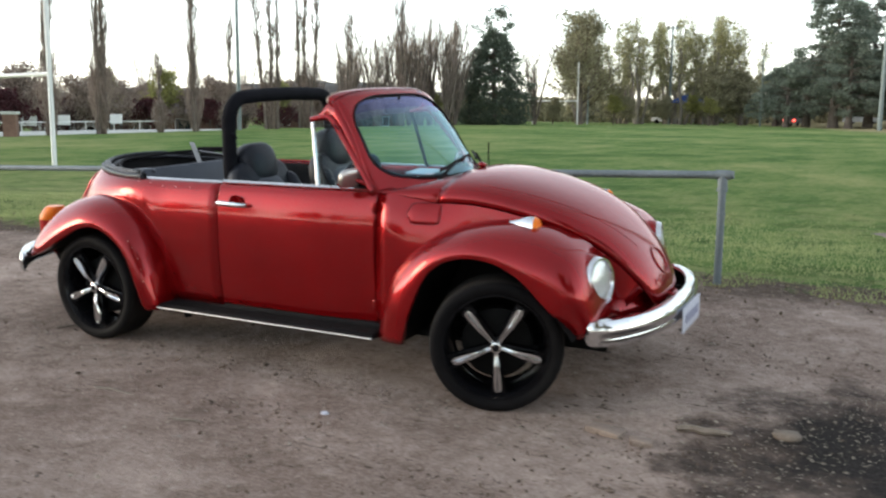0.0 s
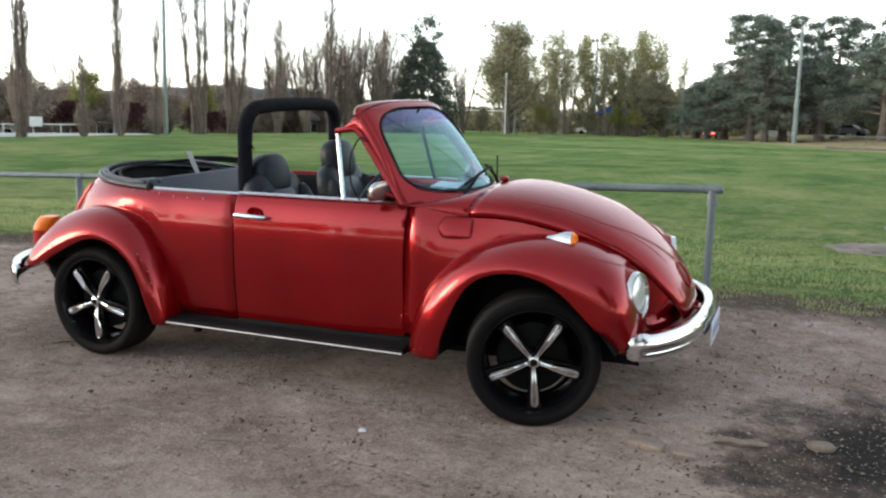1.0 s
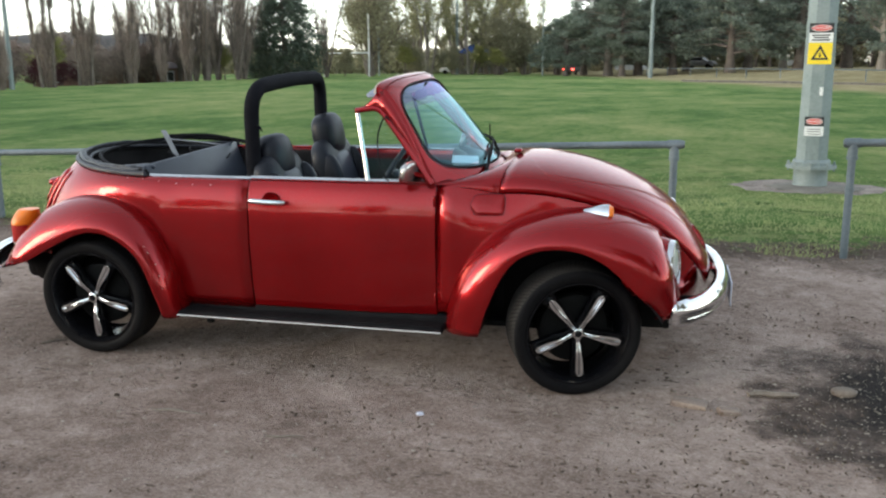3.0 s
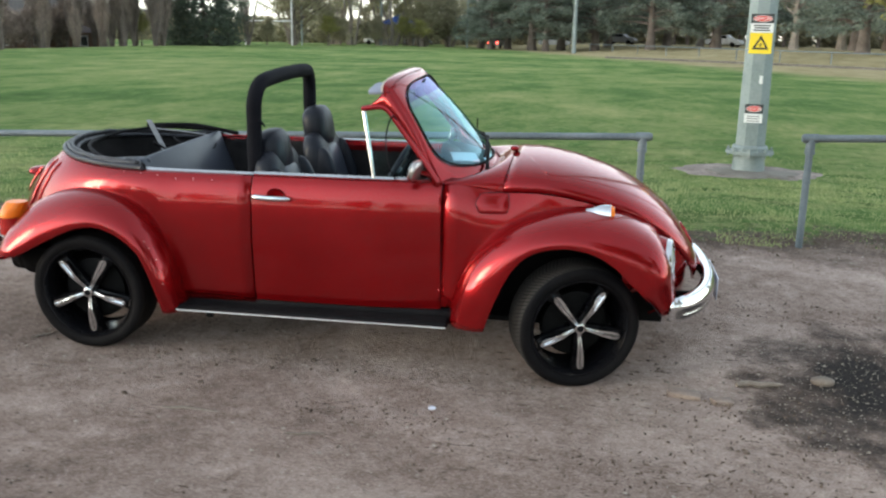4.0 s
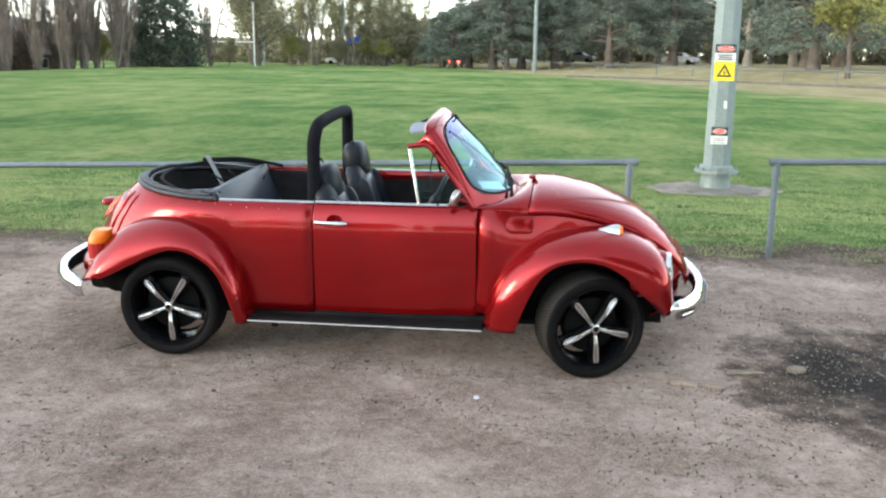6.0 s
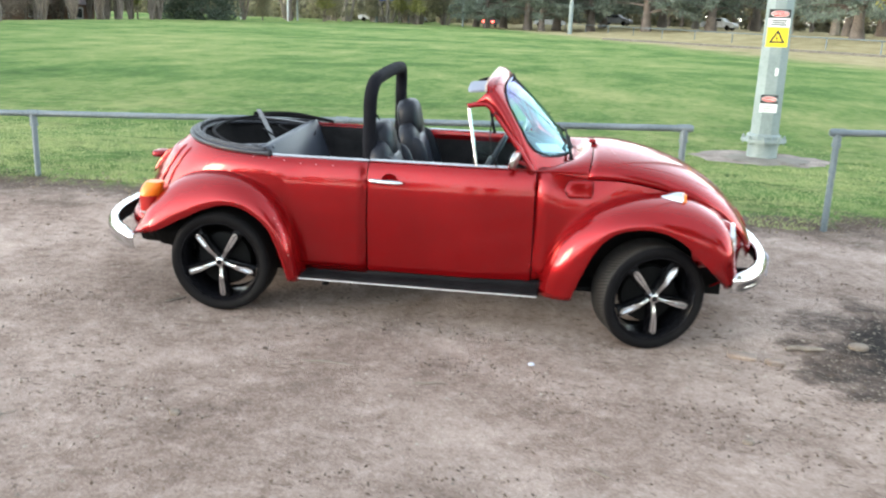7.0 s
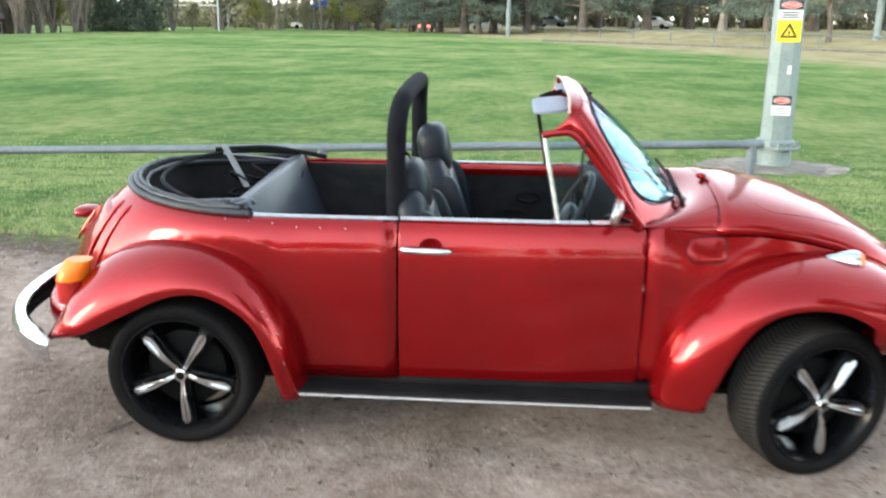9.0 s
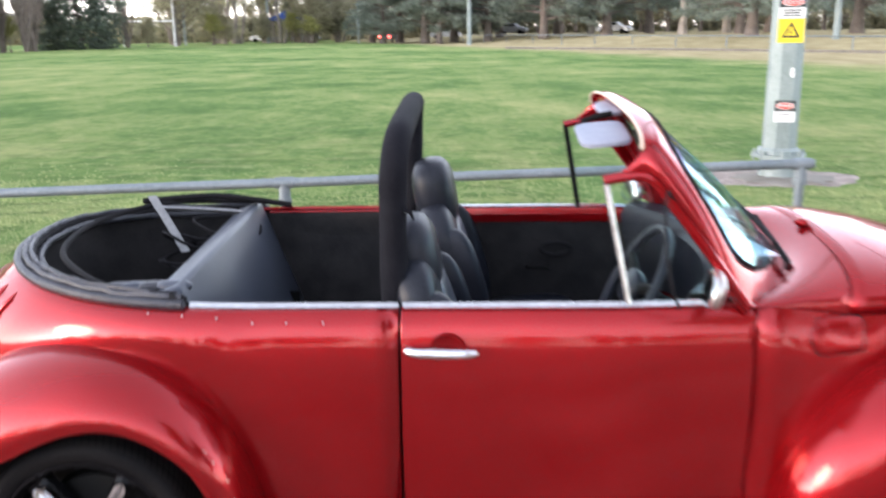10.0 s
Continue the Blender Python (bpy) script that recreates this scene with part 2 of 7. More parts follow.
WILLOW = leaf_material("willow_leaves", (0.18, 0.17, 0.075), (0.44, 0.41, 0.21))
SPRING = leaf_material("spring_leaves", (0.15, 0.15, 0.045), (0.36, 0.355, 0.12))
TWIGS = leaf_material("bare_twigs", (0.15, 0.115, 0.094), (0.35, 0.28, 0.23))
PLUM = leaf_material("plum_leaves", (0.035, 0.010, 0.014), (0.10, 0.030, 0.035))
ROOF_BROWN = worn("roof_brown", (0.06, 0.045, 0.045), (0.12, 0.09, 0.085), 0.8, (0.8, 0.95), 0, 0.2, 0.05, 8.0)
WALL_BRICK = worn("wall_brick", (0.13, 0.075, 0.055), (0.22, 0.13, 0.095), 0.9, (0.8, 0.95), 0, 0.2, 0.05, 8.0)
DARK_PANE = worn("dark_window", (0.01, 0.012, 0.014), (0.03, 0.034, 0.04), 2.0, (0.08, 0.2), 0, 0)
BLUE_PLASTIC = worn("blue_shade_cloth", (0.02, 0.05, 0.20), (0.05, 0.10, 0.32), 2.0, (0.6, 0.8), 0, 0)
CAR_WHITE = worn("white_car_paint", (0.5, 0.5, 0.5), (0.7, 0.7, 0.7), 2.0, (0.2, 0.35), 0, 0)
LAMP_RED = bpy.data.materials.new("red_lamp")
LAMP_RED.use_nodes = True
LAMP_RED.node_tree.nodes["Principled BSDF"].inputs["Emission Color"].default_value = (1, 0.05, 0.03, 1)
LAMP_RED.node_tree.nodes["Principled BSDF"].inputs["Emission Strength"].default_value = 3.0


def ground_material():
    """Trodden dirt near the car, mown grass past the rail, dry grass at the oval's far right."""
    m, n, l, b = material("ground_soil_and_grass", (0.2, 0.16, 0.12), 1.0, 0.0, 0.0, 0.06)
    geo = n.new("ShaderNodeNewGeometry")
    sep = n.new("ShaderNodeSeparateXYZ")
    l.new(geo.outputs["Position"], sep.inputs[0])

    def tex(scale, detail=5.0, rough=0.6, stretch=None):
        t = n.new("ShaderNodeTexNoise")
        t.inputs["Scale"].default_value, t.inputs["Detail"].default_value, t.inputs["Roughness"].default_value = scale, detail, rough
        if stretch:
            mp = n.new("ShaderNodeMapping")
            mp.inputs["Scale"].default_value = stretch
            l.new(geo.outputs["Position"], mp.inputs[0])
            l.new(mp.outputs[0], t.inputs["Vector"])
        else:
            l.new(geo.outputs["Position"], t.inputs["Vector"])
        return t.outputs[0]

    def math_node(op, a, c, clamp=False):
        k = n.new("ShaderNodeMath")
        k.operation, k.use_clamp = op, clamp
        for s, v in zip(k.inputs, (a, c)):
            if isinstance(v, (int, float)):
                s.default_value = v
            else:
                l.new(v, s)
        return k.outputs[0]

    def mix(f, a, c):
        k = n.new("ShaderNodeMix")
        k.data_type = "RGBA"
        l.new(f, k.inputs[0])
        l.new(a, k.inputs[6])
        l.new(c, k.inputs[7])
        return k.outputs[2]

    # dirt: pale sandy crust, darker damp patches, scuffs along the yard, crumbs and grit
    big = tex(0.75, 8.0, 0.66, (1.0, 1.35, 1.0))
    mid = tex(4.2, 9.0, 0.78, (0.9, 1.1, 1.0))
    clod = tex(15.0, 7.0, 0.80)
    grit = tex(75.0, 3.0, 0.7)
    base = ramp(n, l, math_node("ADD", math_node("ADD", math_node("MULTIPLY", big, 0.42), math_node("MULTIPLY", mid, 0.30)), math_node("MULTIPLY", clod, 0.29)),
                [(0.41, (0.153, 0.109, 0.087)), (0.47, (0.273, 0.202, 0.165)), (0.525, (0.408, 0.316, 0.269)), (0.60, (0.592, 0.472, 0.408))]).outputs[0]
    gritc = ramp(n, l, grit, [(0.32, (0.061, 0.044, 0.036)), (0.5, (0.296, 0.229, 0.192)), (0.68, (0.612, 0.514, 0.459))]).outputs[0]
    k = n.new("ShaderNodeMix")
    k.data_type = "RGBA"
    k.inputs[0].default_value = 0.30
    l.new(base, k.inputs[6])
    l.new(gritc, k.inputs[7])
    dirt = k.outputs[2]
    crumb = math_node("MULTIPLY", math_node("SUBTRACT", tex(24.0, 3.0, 0.6, (0.7, 1.3, 1.0)), 0.615), 14.0, True)
    crumbc = n.new("ShaderNodeRGB")
    crumbc.outputs[0].default_value = (0.11, 0.082, 0.064, 1)
    dirt = mix(math_node("MULTIPLY", crumb, math_node("MULTIPLY", math_node("SUBTRACT", tex(1.7, 4.0, 0.6), 0.38), 5.0, True)), dirt, crumbc.outputs[0])
    # oily dark patch by the front bumper
    dx = math_node("DIVIDE", math_node("SUBTRACT", sep.outputs[0], 2.98), 1.12)
    dy = math_node("DIVIDE", math_node("SUBTRACT", sep.outputs[1], -0.56), 1.0)
    d2 = math_node("ADD", math_node("MULTIPLY", dx, dx), math_node("MULTIPLY", dy, dy))
    edge = math_node("ADD", d2, math_node("MULTIPLY", math_node("SUBTRACT", tex(3.0, 6.0, 0.7), 0.5), 3.0))
    oil = ramp(n, l, edge, [(0.12, (1, 1, 1)), (0.95, (0, 0, 0))]).outputs[0]
    wet = ramp(n, l, edge, [(0.4, (0.7, 0.7, 0.7)), (1.6, (0, 0, 0))]).outputs[0]
    wetc = ramp(n, l, mid, [(0.35, (0.085, 0.058, 0.044)), (0.65, (0.17, 0.125, 0.10))]).outputs[0]
    dirt = mix(wet, dirt, wetc)
    oilc = ramp(n, l, grit, [(0.3, (0.018, 0.016, 0.016)), (0.62, (0.05, 0.045, 0.042)), (0.75, (0.24, 0.21, 0.19))]).outputs[0]
    dirt = mix(oil, dirt, oilc)
    # grass: mown bands, blades, dry flecks
    band = tex(0.09, 4.0, 0.55, (0.9, 1.0, 1.0))
    clump = tex(0.55, 8.0, 0.66, (1.1, 0.6, 1.0))
    tuft = tex(5.0, 6.0, 0.78, (1.3, 0.45, 1.0))
    blade = tex(42.0, 3.0, 0.75)
    gmix = math_node("ADD", math_node("ADD", math_node("MULTIPLY", band, 0.34), math_node("MULTIPLY", clump, 0.34)), math_node("ADD", math_node("MULTIPLY", tuft, 0.22), math_node("MULTIPLY", blade, 0.12)))
    green = ramp(n, l, gmix, [(0.40, (0.058, 0.108, 0.030)), (0.465, (0.108, 0.190, 0.054)), (0.515, (0.182, 0.252, 0.080)), (0.59, (0.315, 0.338, 0.138))]).outputs[0]
    dry = ramp(n, l, clump, [(0.3, (0.26, 0.22, 0.11)), (0.7, (0.46, 0.39, 0.23))]).outputs[0]
    # dry turf beyond a line that runs along the far right boundary
    line = math_node("ADD", math_node("MULTIPLY", sep.outputs[0], 0.93), math_node("MULTIPLY", sep.outputs[1], 0.30))
    dryf = math_node("ADD", math_node("MULTIPLY", math_node("SUBTRACT", line, 22.0), 0.24), math_node("MULTIPLY", math_node("SUBTRACT", tex(0.25, 5.0, 0.6), 0.5), 2.2))
    far = math_node("MULTIPLY", math_node("SUBTRACT", sep.outputs[1], 18.0), 0.1, True)
    dryf = math_node("MULTIPLY", math_node("MAXIMUM", dryf, 0.0, True), far, True)
    grass = mix(dryf, green, dry)
    straw = ramp(n, l, tuft, [(0.3, (0.20, 0.21, 0.075)), (0.7, (0.46, 0.45, 0.23))]).outputs[0]
    # bare flecks in the near turf
    fleck = math_node("MULTIPLY", math_node("SUBTRACT", tex(2.0, 7.0, 0.75, (0.6, 1.3, 1.0)), 0.515), 10.0, True)
    near = math_node("SUBTRACT", 1.0, math_node("MULTIPLY", math_node("SUBTRACT", sep.outputs[1], 5.0), 0.08), True)
    grass = mix(math_node("MULTIPLY", math_node("MULTIPLY", fleck, near), 0.6), grass, straw)
    tuftd = math_node("MULTIPLY", math_node("SUBTRACT", tex(1.9, 6.0, 0.72, (0.7, 1.3, 1.0)), 0.50), 11.0, True)
    deep = n.new("ShaderNodeRGB")
    deep.outputs[0].default_value = (0.040, 0.078, 0.020, 1)
    grass = mix(math_node("MULTIPLY", math_node("MULTIPLY", tuftd, near), 0.5), grass, deep.outputs[0])
    # edge of the turf
    wob = math_node("MULTIPLY", math_node("SUBTRACT", tex(1.6, 9.0, 0.8), 0.5), 2.5)
    lin = math_node("ADD", math_node("SUBTRACT", sep.outputs[1], math_node("ADD", 2.18, math_node("MULTIPLY", sep.outputs[0], 0.075))), wob)
    gf = math_node("ADD", math_node("MULTIPLY", lin, 4.0), 0.5, True)
    damp = math_node("MULTIPLY", math_node("SUBTRACT", 1.0, math_node("MULTIPLY", math_node("ABSOLUTE", math_node("SUBTRACT", lin, -0.25), 0.0), 1.5), True), 0.85, True)
    dark = n.new("ShaderNodeRGB")
    dark.outputs[0].default_value = (0.062, 0.047, 0.035, 1)
    dirt = mix(damp, dirt, dark.outputs[0])
    l.new(mix(gf, dirt, grass), b.inputs["Base Color"])
    hgt = math_node("ADD", math_node("ADD", math_node("MULTIPLY", mid, 0.6), math_node("MULTIPLY", clod, 0.45)), math_node("MULTIPLY", grit, 0.35))
    hgt = math_node("ADD", hgt, math_node("MULTIPLY", math_node("MULTIPLY", blade, gf), 1.2))
    bump(n, l, b, hgt, 1.0, 0.045)
    return m


GROUND = ground_material()

# ---- geometry helpers ----
def curve(pts, n, closed=False):
    """n points of a smooth (Catmull-Rom) line through pts, evenly spread by arc length."""
    p = np.array(pts, float)
    k = len(p)
    dense = []
    for i in range(k if closed else k - 1):
        if closed:
            a, b, c, d = p[(i - 1) % k], p[i], p[(i + 1) % k], p[(i + 2) % k]
        else:
            a, b, c, d = p[max(i - 1, 0)], p[i], p[i + 1], p[min(i + 2, k - 1)]
        for t in np.linspace(0, 1, 16, endpoint=False):
            dense.append(0.5 * (2 * b + (c - a) * t + (2 * a - 5 * b + 4 * c - d) * t * t + (3 * b - a - 3 * c + d) * t ** 3))
    dense.append(p[0] if closed else p[-1])
    dense = np.array(dense)
    s = np.concatenate([[0], np.cumsum(np.linalg.norm(np.diff(dense, axis=0), axis=1))])
    q = np.linspace(0, s[-1], n + 1 if closed else n)[: n]
    return np.stack([np.interp(q, s, dense[:, j]) for j in range(p.shape[1])], 1)


def rowmesh(rows, close_u=False, close_v=False):
    """Faces over a list of equally long rows of points."""
    nv = len(rows[0])
    verts = [tuple(map(float, p)) for r in rows for p in r]
    faces = []
    for i in range(len(rows) if close_u else len(rows) - 1):
        for j in range(nv if close_v else nv - 1):
            a, b = i * nv + j, i * nv + (j + 1) % nv
            i2 = (i + 1) % len(rows)
            faces.append((a, b, i2 * nv + (j + 1) % nv, i2 * nv + j))
    return verts, faces


def join(*pieces):
    verts, faces = [], []
    for v, f in pieces:
        o = len(verts)
        verts += list(v)
        faces += [tuple(i + o for i in q) for q in f]
    return verts, faces


def moved(piece, m):
    return [tuple(m @ Vector(p)) for p in piece[0]], piece[1]


def mirror_y(piece):
    return [(x, -y, z) for x, y, z in piece[0]], [tuple(reversed(q)) for q in piece[1]]


def tube(path, r, n=10, closed=False, caps=True):
    """A round bar along a path; r may be a number or one per point."""
    p = [Vector(q) for q in path]
    rs = r if hasattr(r, "__len__") else [r] * len(p)
    up = Vector((0, 0, 1))
    rows, normal = [], None
    for i, q in enumerate(p):
        a = p[i - 1] if i or closed else p[i]
        c = p[(i + 1) % len(p)] if i + 1 < len(p) or closed else p[i]
        t = (c - a).normalized()
        if normal is None:
            normal = t.cross(up if abs(t.z) < 0.9 else Vector((1, 0, 0))).normalized()
        normal = (normal - t * normal.dot(t)).normalized()
        bi = t.cross(normal)
        rows.append([q + (normal * math.cos(k * math.tau / n) + bi * math.sin(k * math.tau / n)) * rs[i] for k in range(n)])
    v, f = rowmesh(rows, close_u=closed, close_v=True)
    if caps and not closed:
        f.append(tuple(reversed(range(n))))
        f.append(tuple(range(len(v) - n, len(v))))
    return v, f


def lathe(profile, n=32, axis="y"):
    """Profile of (radius, along) turned round the axis."""
    rows = []
    for k in range(n):
        c, s = math.cos(k * math.tau / n), math.sin(k * math.tau / n)
        rows.append([(r * c, h, r * s) if axis == "y" else (h, r * c, r * s) if axis == "x" else (r * c, r * s, h) for r, h in profile])
    return rowmesh(rows, close_u=True)


def slab(cx, cy, cz, sx, sy, sz, bevel=0.0, segs=2):
    """A box with rounded edges."""
    bm = bmesh.new()
    bmesh.ops.create_cube(bm, size=1.0, matrix=Matrix.Translation((cx, cy, cz)) @ Matrix.Diagonal((sx, sy, sz, 1)))
    if bevel:
        bmesh.ops.bevel(bm, geom=list(bm.edges), offset=min(bevel, 0.49 * min(sx, sy, sz)), segments=segs, profile=0.5, affect="EDGES")
    bm.verts.index_update()
    out = [tuple(v.co) for v in bm.verts], [tuple(v.index for v in f.verts) for f in bm.faces]
    bm.free()
    return out


def cushion(cx, cy, cz, sx, sy, sz, power=3.5, n=12, m=20):
    """A soft rounded block (superellipsoid)."""
    def e(c, p):
        return math.copysign(abs(c) ** (2 / p), c)
    rows = []
    for i in range(n + 1):
        a = -math.pi / 2 + math.pi * i / n
        rows.append([(cx + sx / 2 * e(math.cos(a), power) * e(math.cos(b), power), cy + sy / 2 * e(math.cos(a), power) * e(math.sin(b), power), cz + sz / 2 * e(math.sin(a), power))
                     for b in [math.tau * k / m for k in range(m)]])
    return rowmesh(rows, close_v=True)


def strip(a, b, thick):
    """A plate between two equally long lines of points, thick metres deep along its normals."""
    ra, rb = [Vector(p) for p in a], [Vector(p) for p in b]
    rows = []
    for i in range(len(ra)):
        t = ra[min(i + 1, len(ra) - 1)] - ra[max(i - 1, 0)]
        nn = t.cross(rb[i] - ra[i]).normalized() * thick
        rows.append([ra[i], rb[i], rb[i] + nn, ra[i] + nn])
    v, f = rowmesh(rows, close_v=True)
    f.append((3, 2, 1, 0))
    o = len(v) - 4
    f.append((o, o + 1, o + 2, o + 3))
    return v, f


def build(name, piece, mat, smooth=True, angle=40.0):
    me = bpy.data.meshes.new(name)
    me.from_pydata([tuple(p) for p in piece[0]], [], piece[1])
    me.validate()
    bm = bmesh.new()
    bm.from_mesh(me)
    bmesh.ops.recalc_face_normals(bm, faces=bm.faces)
    bm.to_mesh(me)
    bm.free()
    for mt in mat if isinstance(mat, (list, tuple)) else [mat]:
        me.materials.append(mt)
    if smooth:
        me.polygons.foreach_set("use_smooth", [True] * len(me.polygons))
        me.set_sharp_from_angle(angle=radians(angle))
    return me


def part(name, piece, mat, parent, label="", smooth=True, angle=40.0, thick=0.0, offset=-1.0):
    ob = new(name, build(name, piece, mat, smooth, angle))
    ob.parent = parent
    if label:
        tagged(ob, label)
    if thick:
        mod = ob.modifiers.new("thickness", "SOLIDIFY")
        mod.thickness, mod.offset = thick, offset
    return ob


def thing(name, piece, mat, label, category, m=None, group="", kind="", smooth=True, angle=40.0):
    ob = new(name, build(name, piece, mat, smooth, angle) if piece else None)
    if m is not None:
        ob.matrix_world = m
    return tagged(ob, label, category, group, kind)


def smoothstep(a, b, x):
    t = min(max((x - a) / (b - a), 0), 1)
    return t * t * (3 - 2 * t)


# ---- ground ----
def ground_z(x, y):
    """The yard rises gently to the rail, and the oval beyond lies level."""
    z = 0.008 + 0.016 * smoothstep(-1.8, -0.7, y)
    if y > -0.7:
        z = 0.024 + 0.0466 * (min(y, 2.2) + 0.7)
    if y > 2.2:
        z = 0.159 - 0.249 * smoothstep(2.6, 7.4, y) + 0.09 * smoothstep(9.0, 25.0, y)
    if y > 20:
        z += 0.8 * smoothstep(1.0, 10.0, (x - 21.0) * 0.916 + (y - 59.0) * 0.404)      # bank behind the boundary rail
    z -= 0.9 * smoothstep(-42.0, -58.0, x) * (1 - smoothstep(70.0, 110.0, y))                 # street side lies lower
    return z - 0.0104 * min(max(x, -3.0), 3.0) * (1 - smoothstep(1.0, 3.0, y))


def ground():
    def axis(near, far, step):
        a = list(np.arange(-near, near + 1e-6, step))
        w, s = near, step
        while w < far:
            s *= 1.25
            w += s
            a = [-w] + a + [w]
        return a
    xs, ys = axis(9.0, 2500.0, 0.12), axis(9.0, 2500.0, 0.12)
    rows = []
    for x in xs:
        row = []
        for y in ys:
            z = ground_z(x, y)
            if abs(x) < 12 and abs(y) < 12:
                z += 0.012 * (noise.fractal((x * 0.9, y * 0.9, 0), 1.0, 2.0, 4)) * (0.5 if y > 2.4 else 1.0)
                z += 0.010 * max(0, noise.noise((x * 4, y * 4, 7))) * smoothstep(1.8, 2.6, y)
            row.append((x, y, z))
        rows.append(row)
    return thing("ground", rowmesh(rows), GROUND, "trodden sandy dirt yard running into mown green oval turf", "ground", kind="structure")


ground()

# ---- the car: x forward, y to its left, z up from the tyres' contact ----
car = tagged(new("convertible_car"), "metallic red vintage convertible car with roof folded, parked on dirt", "car")
car.matrix_world = pose(0, 0, 0.067, 2.43, 0, 0)

R_LIP = [(-0.805, 0.215), (-0.832, 0.328), (-0.856, 0.408), (-0.901, 0.509), (-0.965, 0.574), (-1.05, 0.622), (-1.14, 0.637), (-1.245, 0.613), (-1.388, 0.545), (-1.549, 0.465), (-1.715, 0.415)]
R_TOP = [(-0.735, 0.205), (-0.748, 0.30), (-0.785, 0.47), (-0.86, 0.615), (-0.98, 0.725), (-1.14, 0.778), (-1.32, 0.775), (-1.49, 0.725), (-1.615, 0.630), (-1.69, 0.53), (-1.752, 0.420)]
F_LIP = [(0.767, 0.225), (0.795, 0.326), (0.831, 0.418), (0.867, 0.496), (0.916, 0.570), (0.98, 0.620), (1.06, 0.647), (1.15, 0.653), (1.25, 0.630), (1.344, 0.575), (1.44, 0.482), (1.515, 0.405), (1.568, 0.335)]
F_TOP = [(0.590, 0.220), (0.605, 0.36), (0.665, 0.52), (0.77, 0.64), (0.90, 0.722), (1.09, 0.776), (1.29, 0.776), (1.45, 0.730), (1.575, 0.630), (1.650, 0.370)]



def side_y(z):
    """Half width of the tub at height z beside the doors."""
    return float(np.interp(z, [0.20, 0.30, 0.45, 0.60, 0.74, 0.82, 0.86, 0.885], [0.575, 0.592, 0.606, 0.608, 0.600, 0.585, 0.570, 0.545]))


def tail_x(z):
    return float(np.interp(z, [0.20, 0.33, 0.45, 0.60, 0.72, 0.82, 0.90, 0.945], [-1.88, -1.925, -1.915, -1.86, -1.79, -1.71, -1.615, -1.555]))


def tub_point(s, v):
    """s: 0 at the door's rear edge, 1 at the middle of the tail; v: 0 sill, 1 waist."""
    x0, xc = -0.384, -0.72
    a = max(0.0, (s - 0.25) / 0.75) * math.pi / 2
    top = 0.883 + 0.045 * smoothstep(0.35, 1.0, s)
    bot = 0.25 + 0.10 * smoothstep(0.3, 0.7, s)
    if s > 0.25:                # clear of the wheel
        xa = xc + (tail_x(0.55) - xc) * math.sin(a) ** (2 / 2.25)
        if -1.62 < xa < -0.82:
            bot = max(bot, 0.03 + float(np.interp(xa, [q[0] for q in R_LIP[::-1]], [q[1] for q in R_LIP[::-1]])))
    z = bot + (top - bot) * v
    zs = 0.25 + (0.885 - 0.25) * v
    w = side_y(zs)
    if s < 0.25:
        return (x0 + (xc - x0) * s / 0.25, -w, z)
    p = 2.25
    x = xc + (tail_x(z) - xc) * math.sin(a) ** (2 / p)
    return (x, -w * math.cos(a) ** (2 / p), z)


def tub_shell():
    vs = [0, 0.08, 0.2, 0.33, 0.46, 0.58, 0.68, 0.77, 0.84, 0.89, 0.93, 0.96, 0.985, 1.0]
    ss = [0, 0.05, 0.12, 0.18, 0.25] + [0.25 + 0.75 * k / 26 for k in range(1, 27)]
    right = [[tub_point(s, v) for v in vs] for s in ss]
    left = [[(x, -y, z) for x, y, z in r] for r in reversed(right[:-1])]
    return rowmesh(right + left)


part("rear_body", tub_shell(), PAINT, car, "red painted rear quarter and tail panel", thick=0.012)

# pressed beads where quarter and tail meet
for q in (0.695, 0.755):
    for s in (-1, 1):
        bead = [Vector(tub_point(q, v)) for v in np.linspace(0.93, 0.42, 16)]
        part("panel_bead", tube([(p.x + 0.004, -s * p.y, p.z) for p in bead], [0.004] + [0.011] * 14 + [0.004], 10), PAINT, car)

# engine lid, proud of the tail by a few millimetres
def lid_rows():
    rows = []
    for i in range(15):
        s = 0.74 + 0.26 * i / 14
        rows.append([Vector(tub_point(s, v)) for v in np.linspace(0.10, 0.86, 14)])
    full = rows + [[Vector((p.x, -p.y, p.z)) for p in r] for r in reversed(rows[:-1])]
    return [[(p.x - 0.006, p.y * 1.004, p.z + 0.003) for p in r] for r in full]


lid = part("engine_lid", rowmesh(lid_rows()), PAINT, car, "red engine lid", thick=0.012)
for k in range(6):
    y = -0.17 + 0.068 * k
    z1, z2 = 0.66, 0.80
    pa = [(tail_x(z) - 0.012 + 0.5 * y * y, y, z) for z in np.linspace(z1, z2, 8)]
    part("louvre", tube(pa, [0.003] + [0.006] * 6 + [0.003], 8), PAINT, lid)

# doors
def door_piece(x0=-0.376, x1=0.539):
    zs = [0.264, 0.268, 0.31, 0.40, 0.5, 0.6, 0.68, 0.74, 0.78, 0.815, 0.84, 0.86, 0.875, 0.885]
    rows = []
    for x in [x0, x0 + 0.003] + list(np.linspace(x0, x1, 15)[1:-1]) + [x1 - 0.003, x1]:
        taper = 0.030 * smoothstep(0.15, 0.65, x)
        rows.append([(x, -(side_y(z) - taper), z) for z in zs])
    return rowmesh(rows)


